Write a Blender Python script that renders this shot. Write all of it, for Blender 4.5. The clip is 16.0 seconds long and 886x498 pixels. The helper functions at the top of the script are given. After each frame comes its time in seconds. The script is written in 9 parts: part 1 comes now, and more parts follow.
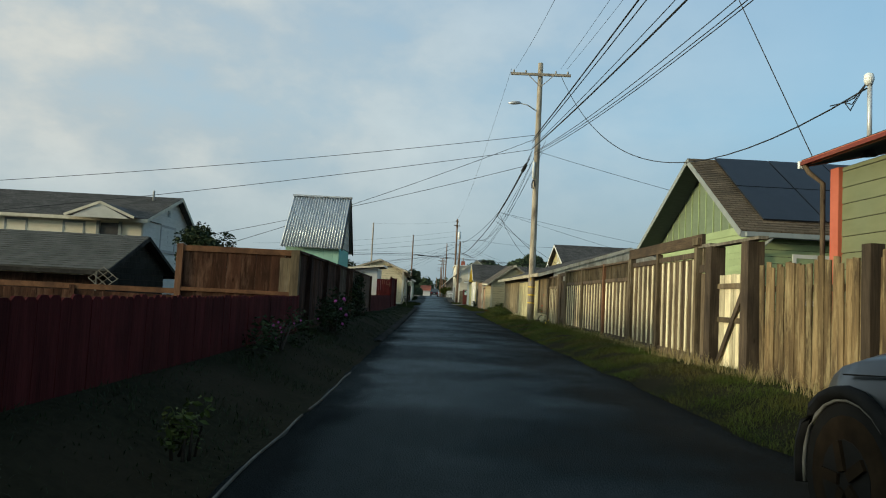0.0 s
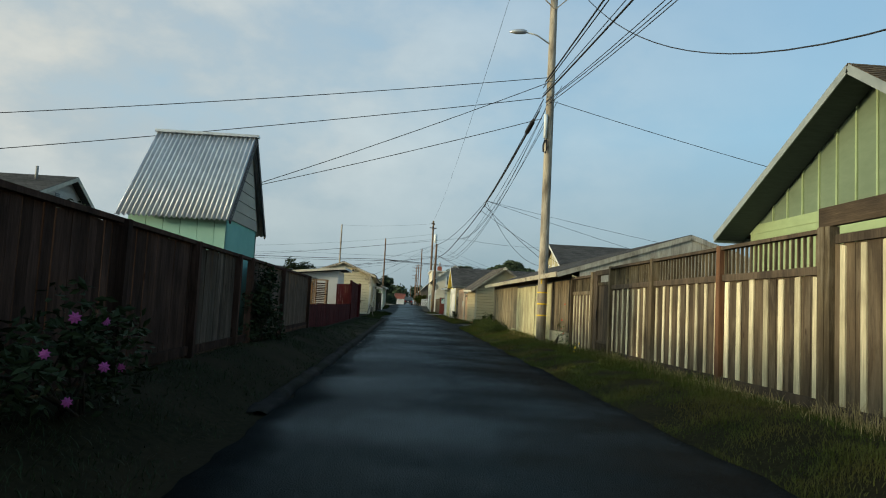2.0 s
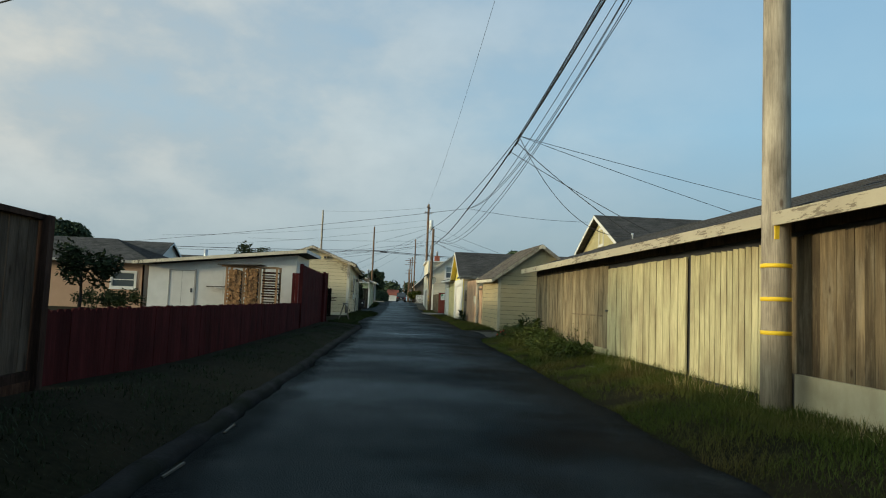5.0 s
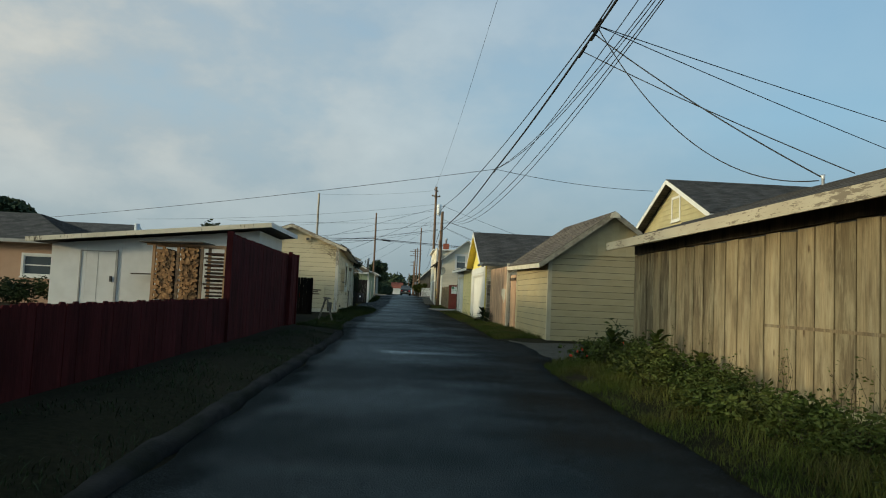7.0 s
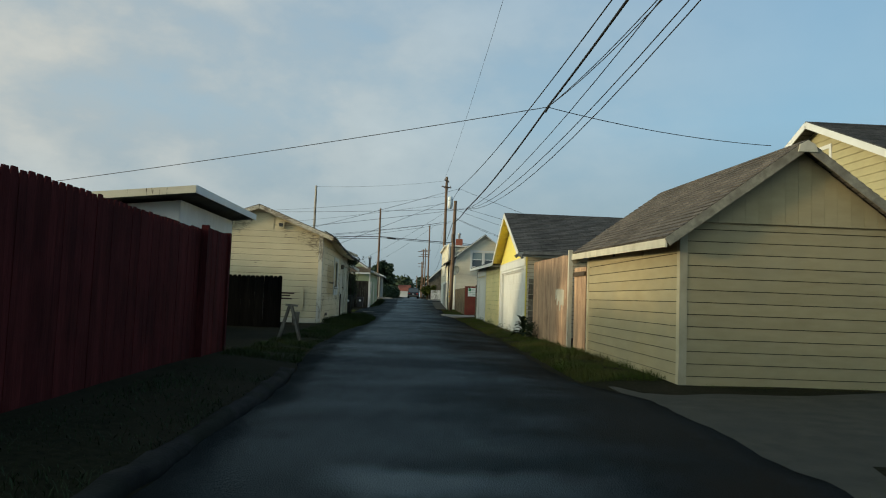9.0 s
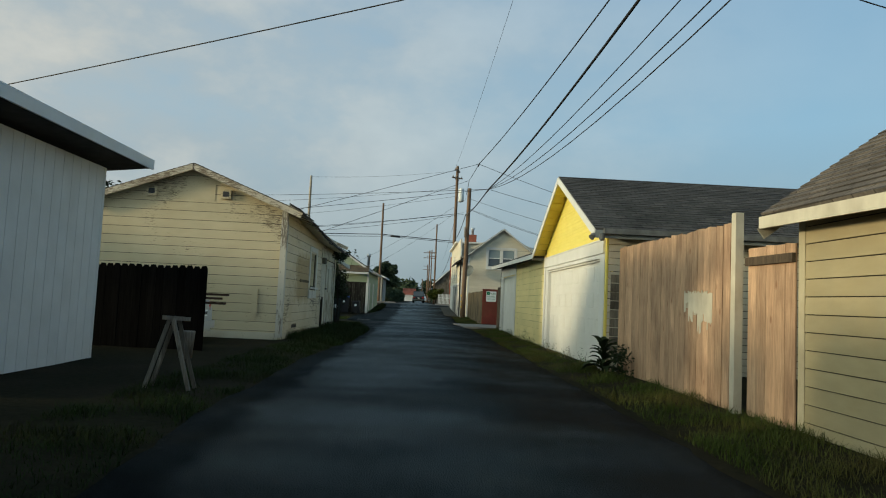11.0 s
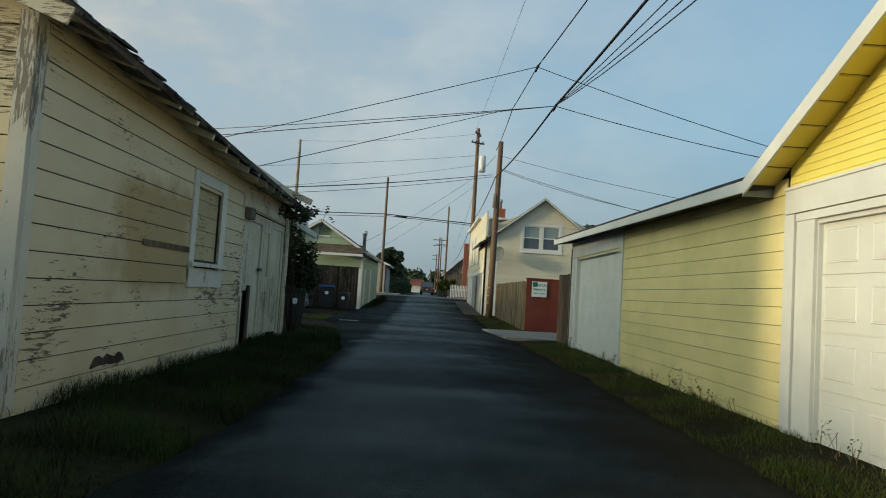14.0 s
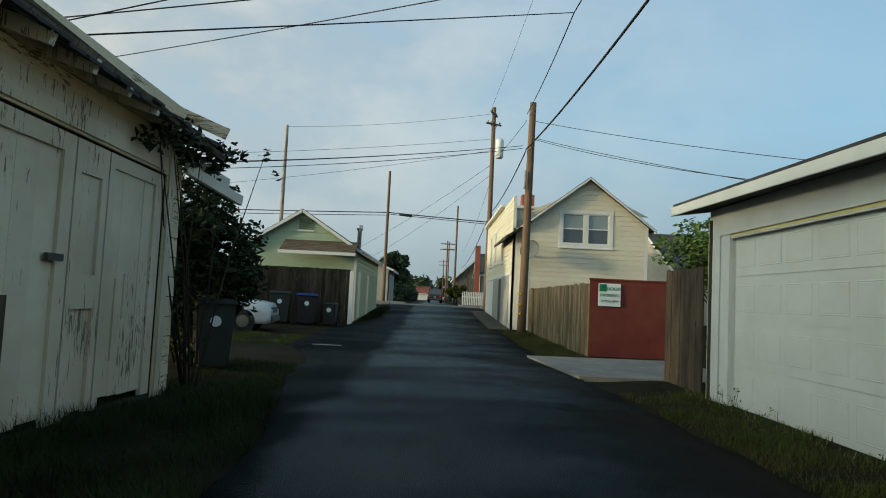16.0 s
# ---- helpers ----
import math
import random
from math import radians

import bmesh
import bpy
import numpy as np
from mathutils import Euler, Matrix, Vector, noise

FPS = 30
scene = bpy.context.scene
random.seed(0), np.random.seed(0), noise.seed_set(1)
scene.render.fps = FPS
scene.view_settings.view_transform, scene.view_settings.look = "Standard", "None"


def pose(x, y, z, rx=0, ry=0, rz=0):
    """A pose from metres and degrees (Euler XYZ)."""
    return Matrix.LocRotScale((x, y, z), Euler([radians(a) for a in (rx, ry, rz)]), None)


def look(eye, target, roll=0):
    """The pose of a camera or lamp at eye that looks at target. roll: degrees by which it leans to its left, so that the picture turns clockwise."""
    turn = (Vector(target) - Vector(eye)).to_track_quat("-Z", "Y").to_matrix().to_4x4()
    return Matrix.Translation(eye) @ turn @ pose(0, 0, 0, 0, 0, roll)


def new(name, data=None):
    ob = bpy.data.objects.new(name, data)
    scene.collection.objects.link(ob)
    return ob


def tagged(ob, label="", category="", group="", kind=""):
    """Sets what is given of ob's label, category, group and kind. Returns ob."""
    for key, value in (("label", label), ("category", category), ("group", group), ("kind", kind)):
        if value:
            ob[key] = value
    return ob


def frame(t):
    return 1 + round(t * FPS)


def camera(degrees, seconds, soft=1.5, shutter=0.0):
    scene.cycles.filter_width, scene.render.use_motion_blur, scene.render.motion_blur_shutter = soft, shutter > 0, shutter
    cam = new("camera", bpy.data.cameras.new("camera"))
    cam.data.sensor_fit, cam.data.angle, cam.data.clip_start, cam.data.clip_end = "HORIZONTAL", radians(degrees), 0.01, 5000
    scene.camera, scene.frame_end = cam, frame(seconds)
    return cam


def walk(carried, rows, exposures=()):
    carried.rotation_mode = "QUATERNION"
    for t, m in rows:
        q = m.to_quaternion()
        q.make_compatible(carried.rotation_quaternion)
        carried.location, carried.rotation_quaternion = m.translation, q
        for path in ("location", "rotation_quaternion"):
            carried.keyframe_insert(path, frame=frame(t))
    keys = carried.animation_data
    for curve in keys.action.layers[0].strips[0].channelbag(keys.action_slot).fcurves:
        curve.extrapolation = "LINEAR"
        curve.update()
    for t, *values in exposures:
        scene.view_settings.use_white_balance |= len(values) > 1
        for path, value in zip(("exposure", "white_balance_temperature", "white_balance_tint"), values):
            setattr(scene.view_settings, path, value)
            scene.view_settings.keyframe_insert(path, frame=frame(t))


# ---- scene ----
cam = camera(65.0, 16.0, soft=1.05)
ROWS = [
    (0.0, -0.639, 9.609, 1.045, -0.85, 3.85, -2.92),
    (0.5, -0.582, 12.088, 1.052, -1.12, 4.22, -2.75),
    (1.0, -0.527, 14.55, 1.059, -1.61, 4.44, -2.69),
    (1.5, -0.475, 17.032, 1.066, -2.26, 4.61, -2.92),
    (2.0, -0.426, 19.518, 1.073, -2.92, 4.65, -3.01),
    (2.5, -0.381, 22.018, 1.081, -3.36, 4.5, -2.8),
    (3.0, -0.338, 24.524, 1.088, -3.58, 4.43, -2.43),
    (3.5, -0.299, 27.083, 1.095, -3.64, 4.53, -2.26),
    (4.0, -0.263, 29.604, 1.102, -3.63, 4.66, -2.34),
    (4.2, -0.25, 30.603, 1.105, -3.59, 4.61, -2.33),
    (6.3, -0.142, 41.025, 1.135, -3.17, 4.06, -2.21),
    (6.5, -0.135, 42.013, 1.138, -3.13, 4.01, -2.2),
    (7.0, -0.121, 44.45, 1.145, -3.02, 3.79, -2.51),
    (7.5, -0.11, 46.847, 1.153, -2.9, 3.62, -2.68),
    (8.0, -0.103, 49.215, 1.16, -2.75, 3.54, -2.52),
    (8.5, -0.1, 51.462, 1.167, -2.61, 3.7, -2.34),
    (9.0, -0.101, 53.773, 1.174, -2.37, 3.97, -2.11),
    (9.2, -0.102, 54.643, 1.177, -2.33, 4.0, -2.17),
    (11.3, -0.157, 63.801, 1.207, -1.86, 4.38, -2.8),
    (11.5, -0.167, 64.677, 1.21, -1.81, 4.42, -2.87),
    (12.0, -0.193, 66.793, 1.217, -1.83, 4.31, -2.79),
    (12.5, -0.223, 68.85, 1.224, -1.79, 4.11, -3.0),
    (13.0, -0.258, 70.942, 1.232, -1.65, 3.91, -3.3),
    (13.5, -0.298, 73.03, 1.239, -1.52, 3.69, -3.41),
    (14.0, -0.342, 75.098, 1.246, -1.37, 3.58, -3.58),
    (14.5, -0.391, 77.212, 1.253, -1.23, 3.64, -3.51),
    (15.0, -0.445, 79.296, 1.26, -1.08, 3.82, -3.39),
    (15.5, -0.503, 81.345, 1.268, -0.95, 3.97, -3.03),
    (16.0, -0.567, 83.384, 1.275, -0.85, 4.14, -2.78),
]
walk(cam, [(t, pose(x, y, z, 90 + pitch, roll, yaw)) for t, x, y, z, yaw, pitch, roll in ROWS],
     exposures=[(0.0, 0.06), (3.5, 0.05), (7.0, -0.10), (9.0, -0.12), (13.5, -0.12), (14.6, -0.04), (15.5, 0.06), (16.0, 0.06)])

# ---- light: low morning sun from behind the camera's left shoulder, hazy sky ----
SUN_TO = Vector((-0.957, -0.265, 0.131)).normalized()      # towards the sun
world = bpy.data.worlds.new("sky")
scene.world = world
world.use_nodes = True
wt = world.node_tree
wt.nodes.clear()
w_out = wt.nodes.new("ShaderNodeOutputWorld")
w_bg = wt.nodes.new("ShaderNodeBackground")
w_sky = wt.nodes.new("ShaderNodeTexSky")
w_sky.sky_type = "NISHITA"
w_sky.sun_disc = False
w_sky.sun_elevation = math.asin(SUN_TO.z)
w_sky.sun_rotation = math.atan2(SUN_TO.x, SUN_TO.y)
w_sky.air_density, w_sky.dust_density, w_sky.ozone_density = 1.0, 1.2, 1.5
w_tc = wt.nodes.new("ShaderNodeTexCoord")
w_sep = wt.nodes.new("ShaderNodeSeparateXYZ")
w_ramp = wt.nodes.new("ShaderNodeValToRGB")            # hazy air, from the horizon up
SKY = ((0.0, (0.25, 0.365, 0.43)), (0.10, (0.285, 0.445, 0.54)), (0.24, (0.315, 0.58, 0.775)), (0.50, (0.25, 0.48, 0.72)), (1.0, (0.12, 0.22, 0.36)))
while len(w_ramp.color_ramp.elements) < len(SKY):
    w_ramp.color_ramp.elements.new(0.5)
for e, (p, c) in zip(w_ramp.color_ramp.elements, SKY):
    e.position, e.color = p, (*c, 1)
w_gain = wt.nodes.new("ShaderNodeMixRGB")              # to the sky texture's own units
w_gain.blend_type = "MULTIPLY"
w_gain.inputs[0].default_value = 1.0
w_gain.inputs[2].default_value = (9.0, 9.0, 9.0, 1)
w_base = wt.nodes.new("ShaderNodeMixRGB")
w_base.inputs[0].default_value = 0.85
w_map = wt.nodes.new("ShaderNodeMapping")
w_map.inputs["Scale"].default_value = (1.0, 1.0, 1.7)
w_map.inputs["Location"].default_value = (0.35, 0.2, 0.55)
w_noise = wt.nodes.new("ShaderNodeTexNoise")
w_noise.inputs["Scale"].default_value = 3.6
w_noise.inputs["Detail"].default_value = 7.0
w_noise.inputs["Roughness"].default_value = 0.56
w_amt = wt.nodes.new("ShaderNodeMapRange")
w_amt.inputs["From Min"].default_value, w_amt.inputs["From Max"].default_value = 0.10, 0.56
w_left = wt.nodes.new("ShaderNodeMapRange")            # the cloud bank thickens towards the sun's side
w_left.inputs["From Min"].default_value, w_left.inputs["From Max"].default_value = 0.48, -0.42
w_left.inputs["To Min"].default_value, w_left.inputs["To Max"].default_value = 0.10, 1.0
w_high = wt.nodes.new("ShaderNodeMapRange")            # and thins out overhead
w_high.inputs["From Min"].default_value, w_high.inputs["From Max"].default_value = 0.35, 0.75
w_high.inputs["To Min"].default_value, w_high.inputs["To Max"].default_value = 1.0, 0.15
w_m1 = wt.nodes.new("ShaderNodeMath")
w_m1.operation = "MULTIPLY"
w_m2 = wt.nodes.new("ShaderNodeMath")
w_m2.operation = "MULTIPLY"
w_lit = wt.nodes.new("ShaderNodeValToRGB")
w_lit.color_ramp.elements[0].position, w_lit.color_ramp.elements[1].position = 0.44, 0.76
w_lit.color_ramp.elements[0].color, w_lit.color_ramp.elements[1].color = (0.50, 0.54, 0.53, 1), (0.76, 0.775, 0.715, 1)
w_gain2 = wt.nodes.new("ShaderNodeMixRGB")
w_gain2.blend_type = "MULTIPLY"
w_gain2.inputs[0].default_value = 1.0
w_gain2.inputs[2].default_value = (9.0, 9.0, 9.0, 1)
w_mix = wt.nodes.new("ShaderNodeMixRGB")
wl = wt.links.new
wl(w_tc.outputs["Generated"], w_sep.inputs[0])
wl(w_tc.outputs["Generated"], w_map.inputs["Vector"])
wl(w_map.outputs[0], w_noise.inputs["Vector"])
wl(w_sep.outputs[2], w_ramp.inputs[0])
wl(w_ramp.outputs[0], w_gain.inputs[1])
wl(w_sky.outputs[0], w_base.inputs[1])
wl(w_gain.outputs[0], w_base.inputs[2])
wl(w_noise.outputs["Fac"], w_amt.inputs["Value"])
wl(w_sep.outputs[0], w_left.inputs["Value"])
wl(w_sep.outputs[2], w_high.inputs["Value"])
wl(w_amt.outputs[0], w_m1.inputs[0])
wl(w_left.outputs[0], w_m1.inputs[1])
wl(w_m1.outputs[0], w_m2.inputs[0])
wl(w_high.outputs[0], w_m2.inputs[1])
wl(w_noise.outputs["Fac"], w_lit.inputs[0])
wl(w_lit.outputs[0], w_gain2.inputs[1])
wl(w_base.outputs[0], w_mix.inputs[1])
wl(w_gain2.outputs[0], w_mix.inputs[2])
w_low = wt.nodes.new("ShaderNodeMapRange")             # no bright cloud low down, only grey haze
w_low.interpolation_type = "SMOOTHSTEP"
w_low.inputs["From Min"].default_value, w_low.inputs["From Max"].default_value = 0.0, 0.22
w_low.inputs["To Min"].default_value, w_low.inputs["To Max"].default_value = 0.22, 1.0
w_m3 = wt.nodes.new("ShaderNodeMath")
w_m3.operation = "MULTIPLY"
wl(w_sep.outputs[2], w_low.inputs["Value"])
wl(w_m2.outputs[0], w_m3.inputs[0])
wl(w_low.outputs[0], w_m3.inputs[1])
wl(w_m3.outputs[0], w_mix.inputs[0])
w_dot = wt.nodes.new("ShaderNodeVectorMath")           # the bright hazy air round the low sun
w_dot.operation = "DOT_PRODUCT"
w_dot.inputs[1].default_value = SUN_TO
w_glow = wt.nodes.new("ShaderNodeMapRange")
w_glow.interpolation_type = "SMOOTHSTEP"
w_glow.inputs["From Min"].default_value, w_glow.inputs["From Max"].default_value = 0.45, 1.0
w_glow.inputs["To Min"].default_value, w_glow.inputs["To Max"].default_value = 0.0, 1.0
w_add = wt.nodes.new("ShaderNodeMixRGB")
w_add.blend_type = "ADD"
w_add.inputs[2].default_value = (13.2, 14.8, 11.2, 1)
wl(w_tc.outputs["Generated"], w_dot.inputs[0])
wl(w_dot.outputs["Value"], w_glow.inputs["Value"])
wl(w_glow.outputs[0], w_add.inputs[0])
wl(w_mix.outputs[0], w_add.inputs[1])
wl(w_add.outputs[0], w_bg.inputs["Color"])
wl(w_bg.outputs[0], w_out.inputs[0])
w_bg.inputs["Strength"].default_value = 0.111
sun = new("sun", bpy.data.lights.new("sun", "SUN"))
sun.data.energy, sun.data.angle, sun.data.color = 2.85, radians(5.5), (1.0, 0.85, 0.54)
sun.matrix_world = look((0, 0, 0), tuple(-SUN_TO))


# ---- materials ----
def surface(name, c1, c2, scale=(6, 6, 6), rough=0.8, bump=0.2, detail=6, stain=None, stain_scale=0.6, stain_amt=0.5,
            vary=0.0, metal=0.0, fine=None, contrast=(0.3, 0.7), spec=0.3, streak=None):
    """Two-colour grain stretched by scale, larger stains, and a random shade for each piece."""
    m = bpy.data.materials.new(name)
    m.use_nodes = True
    nt = m.node_tree
    b = nt.nodes["Principled BSDF"]
    b.inputs["Roughness"].default_value, b.inputs["Metallic"].default_value = rough, metal
    b.inputs["Specular IOR Level"].default_value = spec
    geo = nt.nodes.new("ShaderNodeNewGeometry")
    mp = nt.nodes.new("ShaderNodeMapping")
    mp.inputs["Scale"].default_value = scale
    nt.links.new(geo.outputs["Position"], mp.inputs["Vector"])
    info = nt.nodes.new("ShaderNodeObjectInfo")
    if vary:
        add = nt.nodes.new("ShaderNodeVectorMath")
        add.operation = "ADD"
        comb = nt.nodes.new("ShaderNodeVectorMath")
        comb.operation = "SCALE"
        comb.inputs[0].default_value = (17.0, 23.0, 11.0)
        nt.links.new(info.outputs["Random"], comb.inputs["Scale"])
        nt.links.new(mp.outputs[0], add.inputs[0])
        nt.links.new(comb.outputs[0], add.inputs[1])
        vec = add.outputs[0]
    else:
        vec = mp.outputs[0]
    n1 = nt.nodes.new("ShaderNodeTexNoise")
    n1.inputs["Scale"].default_value, n1.inputs["Detail"].default_value, n1.inputs["Roughness"].default_value = 1.0, detail, 0.6
    nt.links.new(vec, n1.inputs["Vector"])
    r1 = nt.nodes.new("ShaderNodeValToRGB")
    r1.color_ramp.elements[0].position, r1.color_ramp.elements[1].position = contrast
    r1.color_ramp.elements[0].color, r1.color_ramp.elements[1].color = (*c1, 1), (*c2, 1)
    nt.links.new(n1.outputs["Fac"], r1.inputs[0])
    col = r1.outputs[0]
    if stain:
        n2 = nt.nodes.new("ShaderNodeTexNoise")
        n2.inputs["Scale"].default_value, n2.inputs["Detail"].default_value = stain_scale, 5
        if streak:
            mp2 = nt.nodes.new("ShaderNodeMapping")
            mp2.inputs["Scale"].default_value = streak
            nt.links.new(geo.outputs["Position"], mp2.inputs["Vector"])
            nt.links.new(mp2.outputs[0], n2.inputs["Vector"])
        else:
            nt.links.new(geo.outputs["Position"], n2.inputs["Vector"])
        r2 = nt.nodes.new("ShaderNodeMapRange")
        r2.inputs["From Min"].default_value, r2.inputs["From Max"].default_value = 0.45, 0.7
        r2.inputs["To Max"].default_value = stain_amt
        nt.links.new(n2.outputs["Fac"], r2.inputs["Value"])
        mx = nt.nodes.new("ShaderNodeMixRGB")
        mx.inputs[2].default_value = (*stain, 1)
        nt.links.new(r2.outputs[0], mx.inputs[0])
        nt.links.new(col, mx.inputs[1])
        col = mx.outputs[0]
    if vary:
        hsv = nt.nodes.new("ShaderNodeHueSaturation")
        rg = nt.nodes.new("ShaderNodeMapRange")
        rg.inputs["To Min"].default_value, rg.inputs["To Max"].default_value = 1 - vary, 1 + vary
        nt.links.new(info.outputs["Random"], rg.inputs["Value"])
        nt.links.new(rg.outputs[0], hsv.inputs["Value"])
        nt.links.new(col, hsv.inputs["Color"])
        col = hsv.outputs[0]
    nt.links.new(col, b.inputs["Base Color"])
    if bump:
        bp = nt.nodes.new("ShaderNodeBump")
        bp.inputs["Strength"].default_value, bp.inputs["Distance"].default_value = bump, 0.01
        src = n1.outputs["Fac"]
        if fine:
            n3 = nt.nodes.new("ShaderNodeTexNoise")
            n3.inputs["Scale"].default_value, n3.inputs["Detail"].default_value = fine, 3
            nt.links.new(geo.outputs["Position"], n3.inputs["Vector"])
            src = n3.outputs["Fac"]
        nt.links.new(src, bp.inputs["Height"])
        nt.links.new(bp.outputs[0], b.inputs["Normal"])
    return m


def peeling(name, paint, wood, dirt, amount=0.5, along="x", vary=0.06, dirty=0.55, worst=None):
    """Old paint on boards: flaked to bare wood in streaks along the board, with dirty patches."""
    sc = {"x": (5.5, 16, 50), "y": (16, 4.5, 30), "z": (26, 26, 3.5)}[along]
    m = surface(name, tuple(p * 0.9 for p in paint), paint, (1.5, 1.5, 4), 0.75, 0.15, stain=dirt, stain_scale=0.7, stain_amt=dirty, vary=vary, fine=60)
    nt = m.node_tree
    b = nt.nodes["Principled BSDF"]
    old = b.inputs["Base Color"].links[0].from_socket
    geo = nt.nodes.new("ShaderNodeNewGeometry")
    mp = nt.nodes.new("ShaderNodeMapping")
    mp.inputs["Scale"].default_value = sc
    nt.links.new(geo.outputs["Position"], mp.inputs["Vector"])
    n = nt.nodes.new("ShaderNodeTexNoise")
    n.inputs["Scale"].default_value, n.inputs["Detail"].default_value, n.inputs["Roughness"].default_value = 1.0, 8, 0.7
    nt.links.new(mp.outputs[0], n.inputs["Vector"])
    big = nt.nodes.new("ShaderNodeTexNoise")
    big.inputs["Scale"].default_value, big.inputs["Detail"].default_value = 0.8, 2
    nt.links.new(geo.outputs["Position"], big.inputs["Vector"])
    sm = nt.nodes.new("ShaderNodeMath")
    sm.operation = "MULTIPLY_ADD"
    sm.inputs[1].default_value = 0.62
    nt.links.new(big.outputs["Fac"], sm.inputs[0])
    nt.links.new(n.outputs["Fac"], sm.inputs[2])
    peel = sm.outputs[0]
    if worst:                                          # (y, z, half width, half height, gain) of the most flaked stretch
        off = nt.nodes.new("ShaderNodeVectorMath")
        off.operation = "SUBTRACT"
        off.inputs[1].default_value = (0, worst[0], worst[1])
        nt.links.new(geo.outputs["Position"], off.inputs[0])
        fit = nt.nodes.new("ShaderNodeVectorMath")
        fit.operation = "MULTIPLY"
        fit.inputs[1].default_value = (0, 1 / worst[2], 1 / worst[3])
        nt.links.new(off.outputs[0], fit.inputs[0])
        far = nt.nodes.new("ShaderNodeVectorMath")
        far.operation = "LENGTH"
        nt.links.new(fit.outputs[0], far.inputs[0])
        near = nt.nodes.new("ShaderNodeMapRange")
        near.inputs["From Min"].default_value, near.inputs["From Max"].default_value = 0.5, 1.0
        near.inputs["To Min"].default_value, near.inputs["To Max"].default_value = worst[4], 0.0
        nt.links.new(far.outputs["Value"], near.inputs["Value"])
        more = nt.nodes.new("ShaderNodeMath")
        more.operation = "ADD"
        nt.links.new(peel, more.inputs[0])
        nt.links.new(near.outputs[0], more.inputs[1])
        peel = more.outputs[0]
    ra = nt.nodes.new("ShaderNodeValToRGB")
    edge = 1.05 - 0.25 * amount
    ra.color_ramp.elements[0].position, ra.color_ramp.elements[1].position = edge / 2, edge / 2 + 0.012
    half = nt.nodes.new("ShaderNodeMath")
    half.operation = "MULTIPLY"
    half.inputs[1].default_value = 0.5
    nt.links.new(peel, half.inputs[0])
    nt.links.new(half.outputs[0], ra.inputs[0])
    mx = nt.nodes.new("ShaderNodeMixRGB")
    mx.inputs[2].default_value = (*wood, 1)
    nt.links.new(ra.outputs[0], mx.inputs[0])
    nt.links.new(old, mx.inputs[1])
    nt.links.new(mx.outputs[0], b.inputs["Base Color"])
    return m


